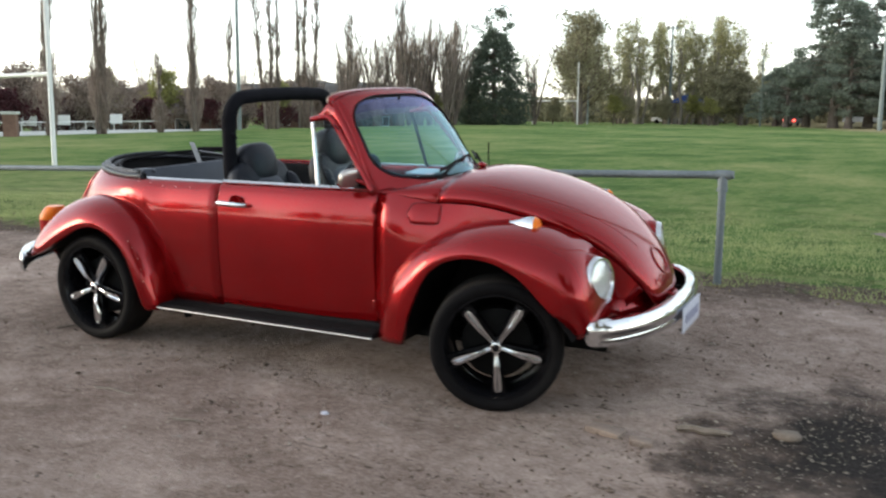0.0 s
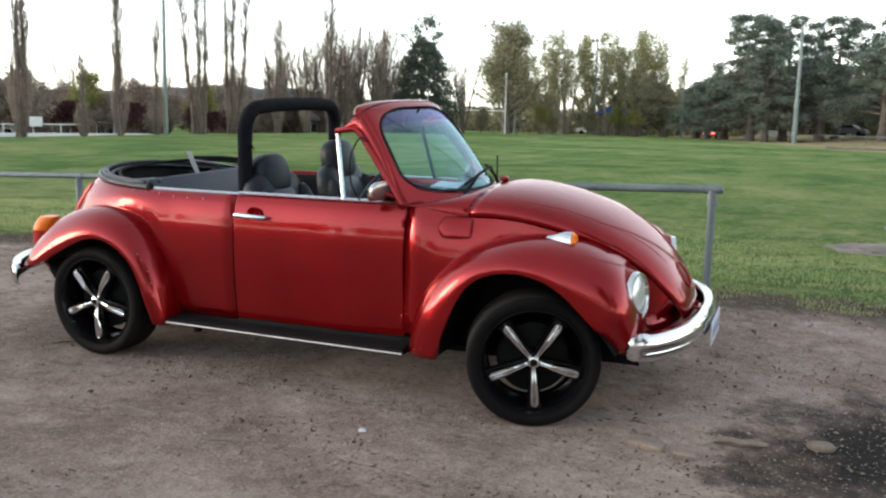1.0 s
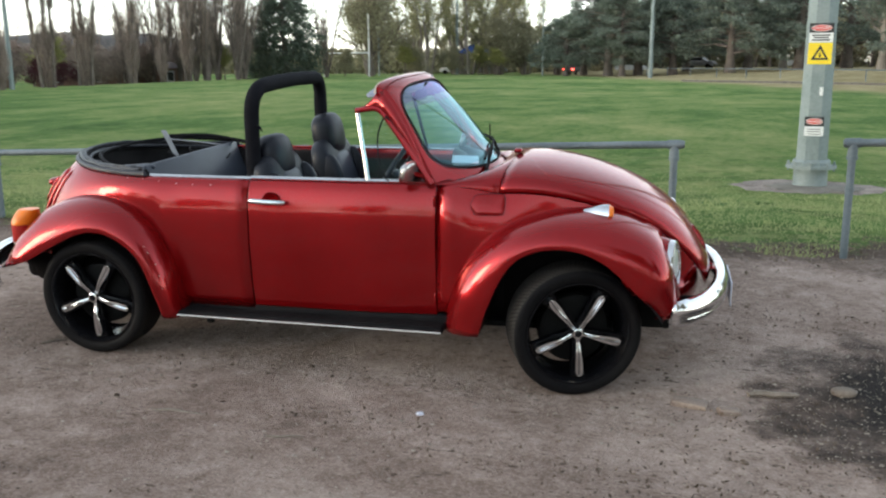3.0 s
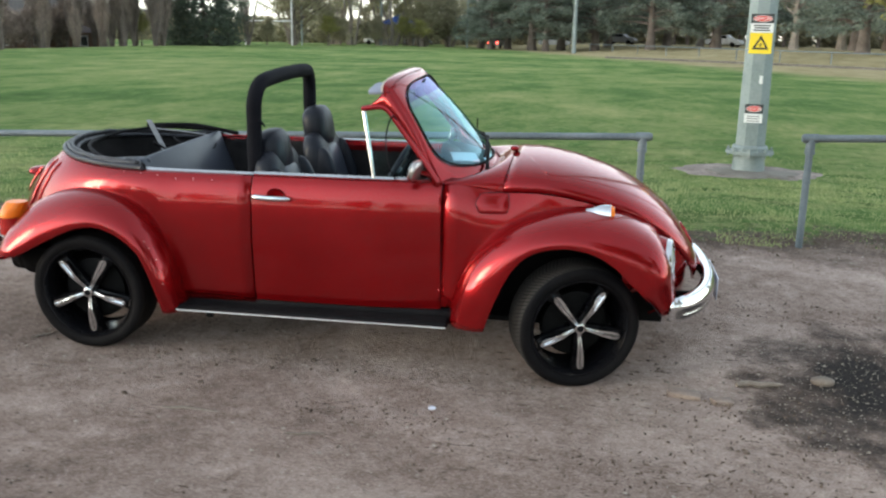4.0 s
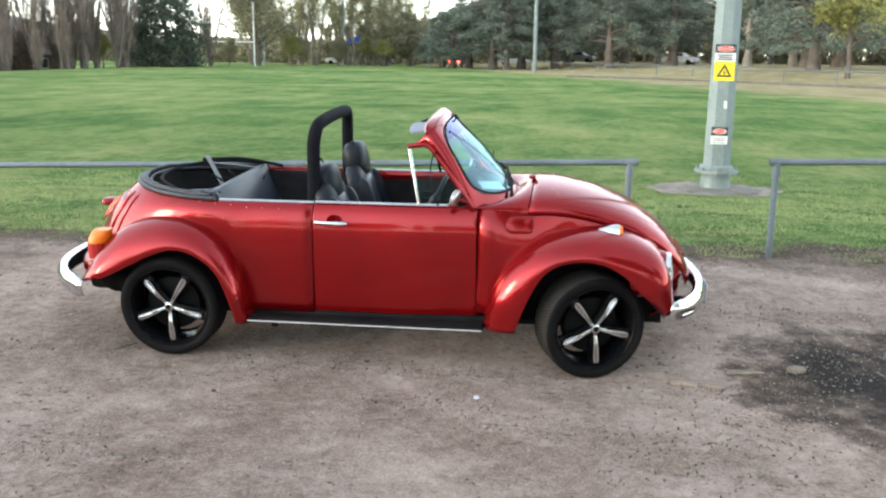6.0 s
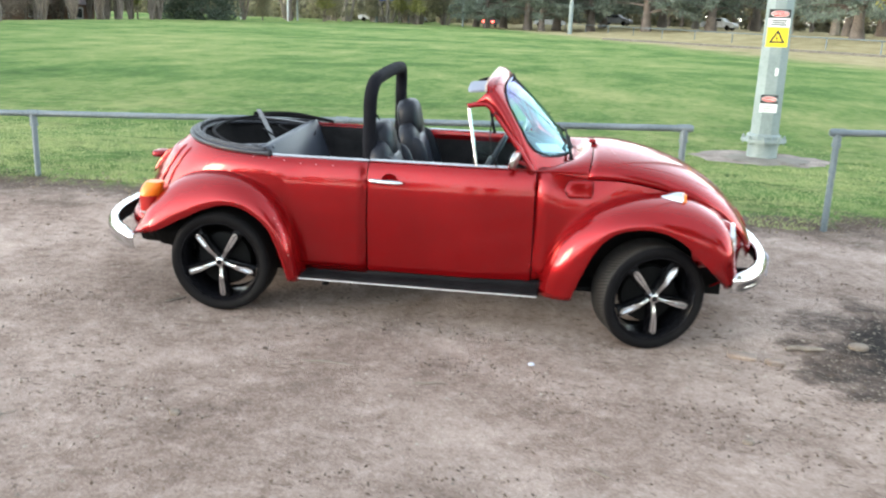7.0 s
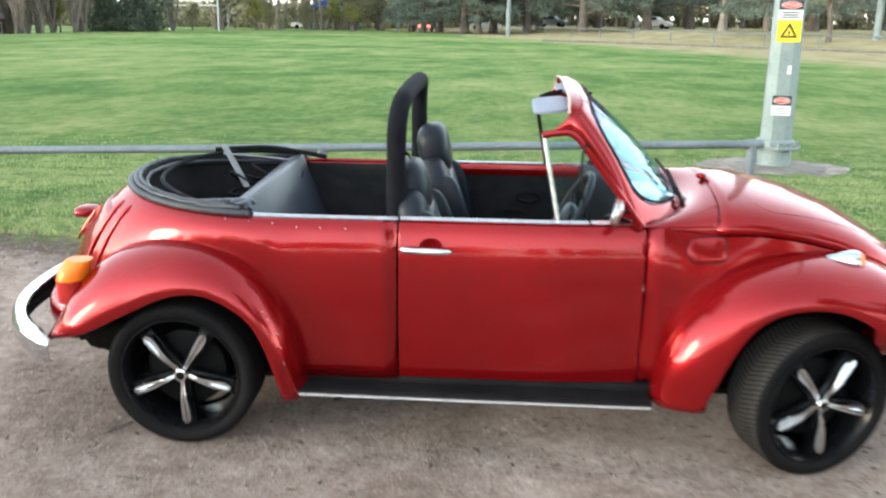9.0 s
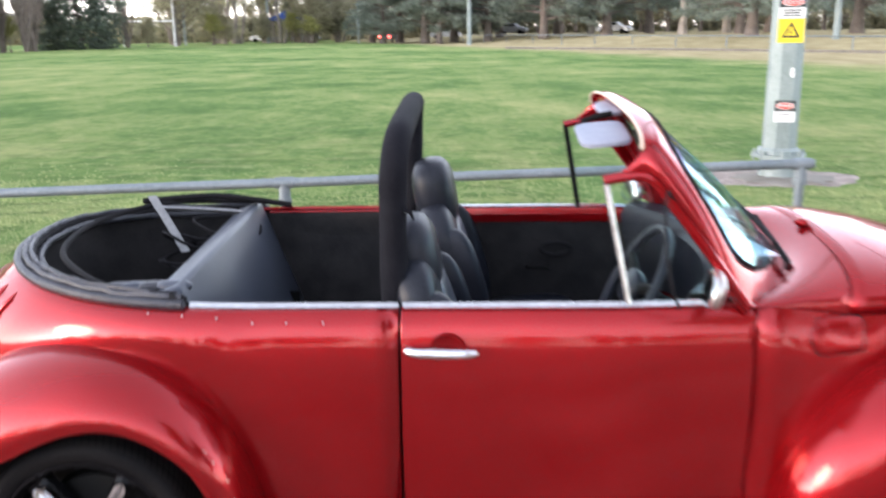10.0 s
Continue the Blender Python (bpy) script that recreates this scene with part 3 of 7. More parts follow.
for side in (0, 1):
    flip = mirror_y if side else (lambda q: q)
    door = part("door", flip(door_piece()), PAINT, car, "red door with a chrome pull handle", thick=0.03, offset=-1.0)
    part("handle_recess", flip(moved(lathe([(0.0, 0.004), (0.036, 0.002), (0.043, -0.002), (0.046, -0.0045)], 24), Matrix.Translation((-0.255, -0.594, 0.788)))), PAINT, door)
    grip = curve([(-0.362, -0.600, 0.790), (-0.350, -0.620, 0.791), (-0.28, -0.629, 0.790), (-0.195, -0.624, 0.788), (-0.182, -0.604, 0.787)], 16)
    part("door_handle", flip(moved(tube(grip, [0.008, 0.012] + [0.013] * 10 + [0.012, 0.011, 0.010, 0.008], 10), Matrix.Identity(4))), CHROME, door, "chrome pull handle")
    part("waist_trim", flip(strip([(x, -0.552 + 0.030 * smoothstep(0.15, 0.65, x), 0.883) for x in np.linspace(-0.372, 0.50, 14)],
                                  [(x, -0.540 + 0.030 * smoothstep(0.15, 0.65, x), 0.893) for x in np.linspace(-0.372, 0.50, 14)], 0.010)), BRIGHT, door, "bright waist strip")
    part("door_card", flip(rowmesh([[(x, -0.535 + 0.02 * smoothstep(0.15, 0.65, x) - 0.01 * math.sin(math.pi * k / 7), 0.30 + 0.545 * k / 7) for k in range(8)] for x in np.linspace(-0.36, 0.52, 8)])), CARPET, door, "black trimmed inner panel")
    part("inner_rail", flip(rowmesh([[(x, -0.545 + 0.03 * smoothstep(0.15, 0.65, x) + q[0], q[1]) for q in ((0.0, 0.889), (0.012, 0.886), (0.018, 0.86), (0.014, 0.835))] for x in np.linspace(-0.37, 0.52, 8)])), PAINT, door, "red inner door rail")
    part("window_crank", flip(tube([(0.02, -0.518, 0.66), (0.03, -0.500, 0.665), (0.10, -0.495, 0.66), (0.10, -0.48, 0.66)], 0.006, 8)), BLACK_METAL, door, "black window crank")
    part("inner_handle", flip(tube([(0.13 + 0.055 * math.cos(a), -0.505, 0.735 + 0.024 * math.sin(a)) for a in np.linspace(0, math.tau, 20, endpoint=False)], 0.008, 6, closed=True)), RUBBER, door, "black oval door pull")
    for z, out in ((0.345, 0.572), (0.805, 0.560)):
        part("hinge", flip(slab(0.533, -out, z, 0.014, 0.014, 0.055, 0.005)), PAINT, door)

# front body: cowl, wings' inner panels and nose
HOOD_EDGE = [(0.815, 0.470, 0.838), (1.0, 0.457, 0.836), (1.2, 0.430, 0.800), (1.4, 0.390, 0.735), (1.56, 0.325, 0.645), (1.68, 0.262, 0.525), (1.745, 0.200, 0.420), (1.76, 0.13, 0.360)]
HOOD_TOP = [(0.845, 0.962), (1.0, 0.957), (1.2, 0.917), (1.4, 0.845), (1.55, 0.755), (1.66, 0.655), (1.74, 0.545), (1.785, 0.440), (1.778, 0.365)]
edge = curve(HOOD_EDGE, 30)
crown = curve(HOOD_TOP, 30)


def hood_rows(side_steps=14):
    rows = []
    for (ex, ey, ez), (cx, cz) in zip(edge, crown):
        row = []
        for k in range(-side_steps, side_steps + 1):
            u = k / side_steps
            a = abs(u) * math.pi / 2
            h = math.cos(a) ** 0.75
            row.append((ex + (cx - ex) * (1 - abs(u) ** 2.0), ey * math.sin(a) ** 0.85 * (1 if u >= 0 else -1), ez + (cz - ez) * h))
        rows.append(row)
    return rows


hood = part("bonnet", rowmesh(hood_rows()), PAINT, car, "red bonnet with a raised pressing", thick=0.012)
# raised oval outline pressed into the bonnet and the badge ring on the nose
hr = hood_rows()
def hood_at(i, u):
    f = (u + 1) / 2 * (len(hr[0]) - 1)
    i0, k0 = min(int(i), len(hr) - 2), min(int(f), len(hr[0]) - 2)
    a, b = i - i0, f - k0
    q = [Vector(hr[i0][k0]), Vector(hr[i0][k0 + 1]), Vector(hr[i0 + 1][k0]), Vector(hr[i0 + 1][k0 + 1])]
    return (q[0] * (1 - b) + q[1] * b) * (1 - a) + (q[2] * (1 - b) + q[3] * b) * a


for s in (-1, 1):
    crease = [hood_at(1.5 + 20.5 * k / 30, s * (0.62 * (1 - 0.55 * (k / 30) ** 1.6)) * (smoothstep(-0.06, 0.16, k / 30))) for k in range(31)]
    part("pressing_ridge", tube([p + Vector((0, 0, -0.0015)) for p in crease], [0.001] + [0.0030] * 29 + [0.001], 8), PAINT, hood)
def badge_ring():
    """A raised ring that follows the nose of the bonnet."""
    mid = hood_at(24.0, 0)
    up = (hood_at(23.0, 0) - hood_at(25.0, 0)).normalized()
    out = up.cross(Vector((0, 1, 0))).normalized()
    if out.x < 0:
        out = -out
    near = [hood_at(19.0 + 9.9 * a / 40, -0.55 + 1.1 * b / 44) for a in range(41) for b in range(45)]
    pts = []
    for k in range(40):
        a = math.tau * k / 40
        p = mid + up * 0.066 * math.cos(a) + Vector((0, 0.066 * math.sin(a), 0))
        best = min(near, key=lambda q: ((q - p) - out * (q - p).dot(out)).length)
        pts.append(p + out * ((best - p).dot(out) + 0.0015))
    return tube(pts, 0.0055, 8, closed=True)


part("badge_ring", badge_ring(), PAINT, hood, "round ring where the badge sat")
part("bonnet_handle", tube(curve([(1.782, -0.045, 0.42), (1.803, -0.035, 0.415), (1.803, 0.035, 0.415), (1.782, 0.045, 0.42)], 12), 0.008, 8), PAINT, hood)

# front quarter panels between door, bonnet and wings
def quarter_rows():
    top = [(0.545, -0.526, 0.884), (0.62, -0.518, 0.872), (0.70, -0.503, 0.857)] + [(x, -(y + 0.008), z - 0.004) for x, y, z in curve(HOOD_EDGE, 24) if x < 1.735]
    rows = []
    n = len(top)
    for i, (x, y, z) in enumerate(top):
        f = i / (n - 1)
        zb = 0.285 + 0.06 * f
        if 0.80 < x < 1.56:      # clear of the wheel
            zb = max(zb, 0.03 + float(np.interp(x, [q[0] for q in F_LIP], [q[1] for q in F_LIP])))
        if x > 1.40:             # behind the headlamp
            zb = 0.53 - 0.15 * smoothstep(1.50, 1.72, x)
        zb = min(zb, z - 0.03)
        yb = -(0.575 - 0.10 * smoothstep(0.0, 0.35, f) - 0.17 * smoothstep(0.3, 1.0, f))
        xb = x - 0.02 * smoothstep(0.5, 0.7, f) - 0.05 * smoothstep(0.65, 1, f)
        row = [(x, y + 0.06, z + 0.016 * (1 - smoothstep(0.05, 0.15, f)))]
        for k in range(11):
            t = k / 10
            zz = z + (zb - z) * t
            swell = 5.5 - 3.7 * smoothstep(0.55, 1.05, x)       # square-shouldered at the door, easing towards the wing
            row.append((x + (xb - x) * t, y + (yb - y) * (1 - (1 - t) ** swell), zz))
        rows.append(row)
    return rows


for side in (0, 1):
    flip = mirror_y if side else (lambda q: q)
    part("front_quarter", flip(rowmesh(quarter_rows())), PAINT, car, "red front quarter panel", thick=0.012)
# nose apron under the bonnet
apron = []
for k in range(17):
    u = -1 + k / 8
    apron.append([(1.745 - 0.12 * abs(u) ** 2.2 - d, 0.40 * u, z) for z, d in ((0.25, 0.09), (0.28, 0.04), (0.32, 0.015), (0.37, 0.01), (0.44, 0.03))])
part("front_apron", rowmesh(apron), PAINT, car, "red front apron below the bonnet", thick=0.01)

# fuel flap, following the near quarter panel
QUARTER = quarter_rows()


def quarter_y(x, z):
    """The near quarter panel's y at x and height z."""
    cols = []
    for r in QUARTER:
        r = r[1:]
        zs = [p[2] for p in r][::-1]
        cols.append((float(np.interp(z, zs, [p[0] for p in r][::-1])), float(np.interp(z, zs, [p[1] for p in r][::-1]))))
    return float(np.interp(x, [c[0] for c in cols], [c[1] for c in cols]))


def flap_outline(grow=0.0):
    """Rounded oblong with a finger bulge on its rear edge."""
    pts = []
    for k in range(48):
        a = math.tau * k / 48
        c, q = math.cos(a), math.sin(a)
        x = 0.779 + (0.069 + grow) * math.copysign(abs(c) ** 0.36, c)
        z = 0.789 + (0.046 + grow) * math.copysign(abs(q) ** 0.36, q)
        if c < -0.6:
            x -= 0.012 * max(0.0, math.cos((z - 0.789) / 0.030 * math.pi / 2)) * (1 if abs(z - 0.789) < 0.030 else 0)
        pts.append((x, z))
    return pts


flap = []
for f in (1.0, 0.94, 0.85, 0.6, 0.3, 0.03):
    flap.append([(x, quarter_y(x, z) - 0.0005 - 0.0055 * (1 - f ** 8), z) for x, z in [(0.779 + (px - 0.779) * f, 0.789 + (pz - 0.789) * f) for px, pz in flap_outline()]])
flap_rim = [(x, quarter_y(x, z) - 0.001, z) for x, z in flap_outline(0.002)]

# wings
def wing_piece(lip, top, y_out, y_in, full=1.05):
    """Skin from the arch's lip over to the body; full: how squarely its far end is rounded."""
    n = 44
    la, ta = curve(lip, n), curve(top, n)
    rows = []
    for i in range(n):
        f = i / (n - 1)
        yi = float(np.interp(f, [0, 0.4, 0.7, 1], y_in))
        yo = float(np.interp(f, [0, 0.12, 0.5, 0.88, 1], y_out))
        (lx, lz), (tx, tz) = la[i], ta[i]
        row = [(lx * 0.97 + tx * 0.03, -(yo - 0.045), lz + 0.004), (lx, -(yo - 0.020), lz), (lx, -(yo - 0.004), lz)]
        for k in range(1, 15):
            a = k / 14 * math.pi / 2
            square = smoothstep(0.62, 0.9, f)
            g = math.sin(a) ** (1.0 + (full - 1.0) * square)
            row.append((lx + (tx - lx) * g, -(yi + (yo - yi) * math.cos(a) ** (0.82 + (0.7 * full - 0.82) * square)), lz + (tz - lz) * g))
        # the inboard flank drops a little where it meets the tub
        drop = smoothstep(0.55, 0.8, f) * (1 if full < 1 else 0)
        row.append((tx - 0.004 * drop, -(yi - 0.03), tz - 0.007 - 0.02 * drop))
        row.append((tx - 0.02 * drop, -(yi - 0.05 - 0.005 * drop), tz - 0.012 - 0.09 * drop))
        rows.append(row)
    return rowmesh(rows)


for side in (0, 1):
    flip = mirror_y if side else (lambda q: q)
    part("rear_wing", flip(wing_piece(R_LIP, R_TOP, [0.735, 0.755, 0.762, 0.752, 0.70], [0.595, 0.55, 0.47, 0.48])), PAINT, car, "red rear wing with a worn crease", thick=0.008)
    part("front_wing", flip(wing_piece(F_LIP, F_TOP, [0.725, 0.750, 0.762, 0.735, 0.665], [0.585, 0.50, 0.43, 0.32], 0.55)), PAINT, car, "red front wing", thick=0.008)

flap_ob = part("fuel_flap", rowmesh(flap, close_v=True), PAINT, car, "red fuel filler flap with rounded corners")
part("flap_gap", tube(flap_rim, 0.0016, 6, closed=True), RUBBER, flap_ob)

# running boards
for side in (0, 1):
    flip = mirror_y if side else (lambda q: q)
    board = part("running_board", flip(slab(-0.085, -0.632, 0.222, 1.35, 0.105, 0.03, 0.012)), RUBBER, car, "black ribbed running board")
    part("board_trim", flip(tube([(-0.752, -0.688, 0.221), (-0.1, -0.690, 0.220), (0.585, -0.688, 0.218)], 0.0048, 8)), STEEL_SHELL, board, "dull bright edge strip")
    for k in range(5):
        part("tread_rib", flip(slab(-0.085, -0.605 - 0.016 * k, 0.239, 1.33, 0.006, 0.006)), RUBBER, board)
    part("sill", flip(slab(-0.07, -0.552, 0.230, 1.42, 0.06, 0.07, 0.015)), RUBBER, car)
    part("jack_point", flip(tube([(-0.62, -0.60, 0.205), (-0.62, -0.60, 0.165)], 0.02, 8)), BLACK_METAL, car)

# wheels
def tyre_piece():
    prof = [(0.226, -0.086), (0.238, -0.098), (0.260, -0.104), (0.278, -0.100), (0.288, -0.090), (0.2915, -0.072)]
    for y in np.arange(-0.066, 0.067, 0.0165):
        prof += [(0.292, y), (0.292, y + 0.0125), (0.287, y + 0.0135), (0.287, y + 0.0155)]
    prof += [(0.2915, 0.072), (0.288, 0.090), (0.278, 0.100), (0.260, 0.104), (0.238, 0.098), (0.226, 0.086)]
    return lathe(prof, 72)


TYRE_MESH = build("tyre", tyre_piece(), TYRE)
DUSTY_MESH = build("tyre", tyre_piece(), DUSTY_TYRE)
RIM_MESH = build("wheel", lathe([(0.196, 0.088), (0.222, 0.090), (0.231, 0.086), (0.205, 0.06), (0.200, -0.02), (0.212, -0.06), (0.218, -0.084), (0.2265, -0.100), (0.234, -0.100), (0.237, -0.094), (0.234, -0.088)], 64), GLOSS_BLACK)


def spoke_piece():
    rows = []
    for k in range(15):
        t = k / 14
        r = 0.022 + 0.178 * t
        w = 0.0110 + 0.0125 * smoothstep(0.1, 0.8, t)
        if t > 0.9:
            w *= math.sqrt(max(0.02, 1 - ((t - 0.9) / 0.1) ** 2 * 0.85))
        y = -0.076 - 0.018 * smoothstep(0, 0.5, t) * (1 - 0.3 * t)
        rows.append([(u * w, y + d, r) for u, d in ((-1, 0.022), (-1, 0.004), (-0.7, -0.006), (-0.3, -0.007), (0, 0.001), (0.3, -0.007), (0.7, -0.006), (1, 0.004), (1, 0.022))])
    v, f = rowmesh(rows)
    f.append(tuple(range(len(v) - 9, len(v))))
    return v, f


def backing_piece():
    rows = []
    for k in range(10):
        t = k / 9
        r = 0.02 + 0.19 * t
        w = 0.020 + 0.014 * t
        rows.append([(u * w, -0.060 + d - 0.012 * t, r) for u, d in ((-1, 0.03), (-0.9, 0.0), (0.9, 0.0), (1, 0.03))])
    return rowmesh(rows)


SPOKE_MESH, BACK_MESH = build("spoke", spoke_piece(), CHROME), build("spoke_backing", backing_piece(), GLOSS_BLACK)
CAP_MESH = build("hub_cap", lathe([(0.0, -0.098), (0.016, -0.097), (0.024, -0.094), (0.027, -0.088), (0.030, -0.06), (0.03, -0.02)], 24), CHROME)
CAP2_MESH = build("cap_emblem", lathe([(0.0, -0.1005), (0.014, -0.0995), (0.017, -0.0965)], 20), GLOSS_BLACK)
DISC_MESH = build("brake_drum", lathe([(0.0, -0.02), (0.13, -0.02), (0.155, -0.012), (0.16, 0.03), (0.125, 0.06), (0.0, 0.06)], 32), BLACK_METAL)


def wheel(x, y, z, turn, spin):
    hub = new("wheel", RIM_MESH)
    hub.parent = car
    hub.matrix_local = pose(x, y, z, 0, 0, turn) @ pose(0, 0, 0, 0, spin, 0)
    tagged(hub, "gloss black alloy wheel with five chrome spokes")
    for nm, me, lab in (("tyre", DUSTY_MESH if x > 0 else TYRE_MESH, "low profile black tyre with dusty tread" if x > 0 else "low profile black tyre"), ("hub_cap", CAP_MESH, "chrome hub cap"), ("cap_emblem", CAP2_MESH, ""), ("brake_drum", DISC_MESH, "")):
        o = new(nm, me)
        o.parent = hub
        if lab:
            tagged(o, lab)
    for k in range(5):
        for nm, me in (("spoke", SPOKE_MESH), ("spoke_backing", BACK_MESH)):
            o = new(nm, me)
            o.parent = hub
            o.matrix_local = pose(0, 0, 0, 0, k * 72, 0)
    return hub


wheel(-1.21, -0.605, 0.284, 0, 32)
wheel(1.178, -0.600, 0.260, 20, 33)
wheel(-1.21, 0.605, 0.284, 180, 10)
wheel(1.24, 0.605, 0.284, 200, 10)

# underside
part("floor_pan", slab(-0.1, 0, 0.235, 2.9, 1.10, 0.03, 0.01), BLACK_METAL, car, "dark floor pan")
part("rear_axle", tube([(-1.21, -0.52, 0.278), (-1.21, 0.52, 0.278)], 0.035, 10), BLACK_METAL, car)
part("front_axle", tube([(1.21, -0.50, 0.262), (1.21, 0.50, 0.262)], 0.03, 10), BLACK_METAL, car)
part("engine_sump", slab(-1.66, 0, 0.325, 0.42, 0.72, 0.14, 0.05), BLACK_METAL, car, "dark engine underside")
for s in (-1, 1):
    part("exhaust_pipe", tube([(-1.55, 0.17 * s, 0.245), (-1.93, 0.17 * s, 0.25)], 0.015, 10), BLACK_METAL, car, "sooty tail pipe")
    for lip in (F_LIP, R_LIP):
        part("wheel_well", rowmesh([[(x, s * y, z + 0.008 + (0.73 - y) * 0.02) for y in (0.735, 0.60, 0.36)] for x, z in curve(lip, 30)]), BLACK_METAL, car)
    part("well_wall", rowmesh([[(x, s * 0.36, z) for z in (0.2, 0.62)] for x in (0.82, 1.6)]), BLACK_METAL, car)
    part("well_wall", rowmesh([[(x, s * 0.36, z) for z in (0.2, 0.62)] for x in (-1.6, -0.82)]), BLACK_METAL, car)

# black tin below the tail, ragged along its foot
for s in (-1, 1):
    tin = []
    for k in range(25):
        x = -1.40 - 0.33 * k / 24
        foot = 0.318 + 0.016 * noise.noise((x * 34, s, 0)) + 0.03 * smoothstep(-1.60, -1.73, x)
        tin.append([(x, s * (0.60 - 0.10 * (k / 24) ** 2), 0.47), (x, s * (0.605 - 0.10 * (k / 24) ** 2), 0.40), (x, s * (0.585 - 0.10 * (k / 24) ** 2), foot)])
    part("rear_tin", rowmesh(tin), BLACK_METAL, car, "black ragged tin below the tail", thick=0.006)

# red apron between the lamps, behind the bumper
apron = []
for k in range(25):
    u = -1 + k / 12
    x = -1.92 + 0.19 * abs(u) ** 4
    up = 0.07 * abs(u) ** 6
    apron.append([(x + 0.03, 0.53 * u, 0.50), (x, 0.53 * u, 0.46), (x - 0.004, 0.53 * u, 0.40 + 0.5 * up), (x + 0.012, 0.52 * u, 0.345 + up), (x + 0.04, 0.50 * u, 0.330 + up)])
part("rear_apron", rowmesh(apron), PAINT, car, "red apron behind the rear bumper", thick=0.005)

# bumpers
def bumper_piece(sign, x_mid, x_end, z, half):
    full = 0.72 if sign < 0 else 0.58
    path = []
    for a in np.linspace(-math.pi / 2, math.pi / 2, 41):
        u = math.copysign(abs(math.sin(a)) ** 0.9, a)
        path.append((x_end + (x_mid - x_end) * max(0.0, 1 - abs(u) ** 2.3) ** full, half * u, z - 0.005 * abs(u) ** 8))
    path = curve(path, 60)
    rows = []
    for i, p in enumerate(path):
        t = Vector(path[min(i + 1, 59)]) - Vector(path[max(i - 1, 0)])
        out = Vector((t.y, -t.x, 0)).normalized()
        if out.dot(Vector((p[0] - x_end + sign * 0.6, p[1], 0))) < 0:
            out = -out
        deep = 0.55 + 0.45 * smoothstep(0, 5, min(i, 59 - i))
        rows.append([Vector(p) + out * (0.031 + (o - 0.031) * deep) + Vector((0, 0, h * (1 - 0.22 * max(0, 2 - min(i, 59 - i)) ** 2 / 4))) for o, h in ((-0.036, 0.046), (-0.014, 0.058), (0.012, 0.054), (0.027, 0.036), (0.033, 0.010), (0.031, -0.010), (0.025, -0.019), (0.028, -0.027), (0.024, -0.040), (0.012, -0.054), (-0.008, -0.056))])
    return rowmesh(rows)


fb = part("front_bumper", bumper_piece(1, 1.842, 1.595, 0.365, 0.640), [CHROME, BLACK_METAL], car, "chrome front bumper blade", thick=0.004)
rb = part("rear_bumper", bumper_piece(-1, -2.06, -1.680, 0.395, 0.735), [CHROME, BLACK_METAL], car, "chrome rear bumper blade", thick=0.004)
for o in (fb, rb):
    o.modifiers[0].material_offset = 1
for s in (-1, 1):
    part("bumper_bracket", slab(1.67, 0.36 * s, 0.34, 0.18, 0.03, 0.05, 0.006), BLACK_METAL, fb)
    part("bumper_bracket", slab(-1.80, 0.28 * s, 0.36, 0.20, 0.03, 0.06, 0.006), BLACK_METAL, rb)
plate = part("number_plate", slab(1.882, 0.0, 0.325, 0.006, 0.34, 0.115, 0.002), PLATE, car, "white front number plate")
part("plate_bar", slab(1.8865, 0.0, 0.325, 0.003, 0.25, 0.04), PLATE_INK, plate)

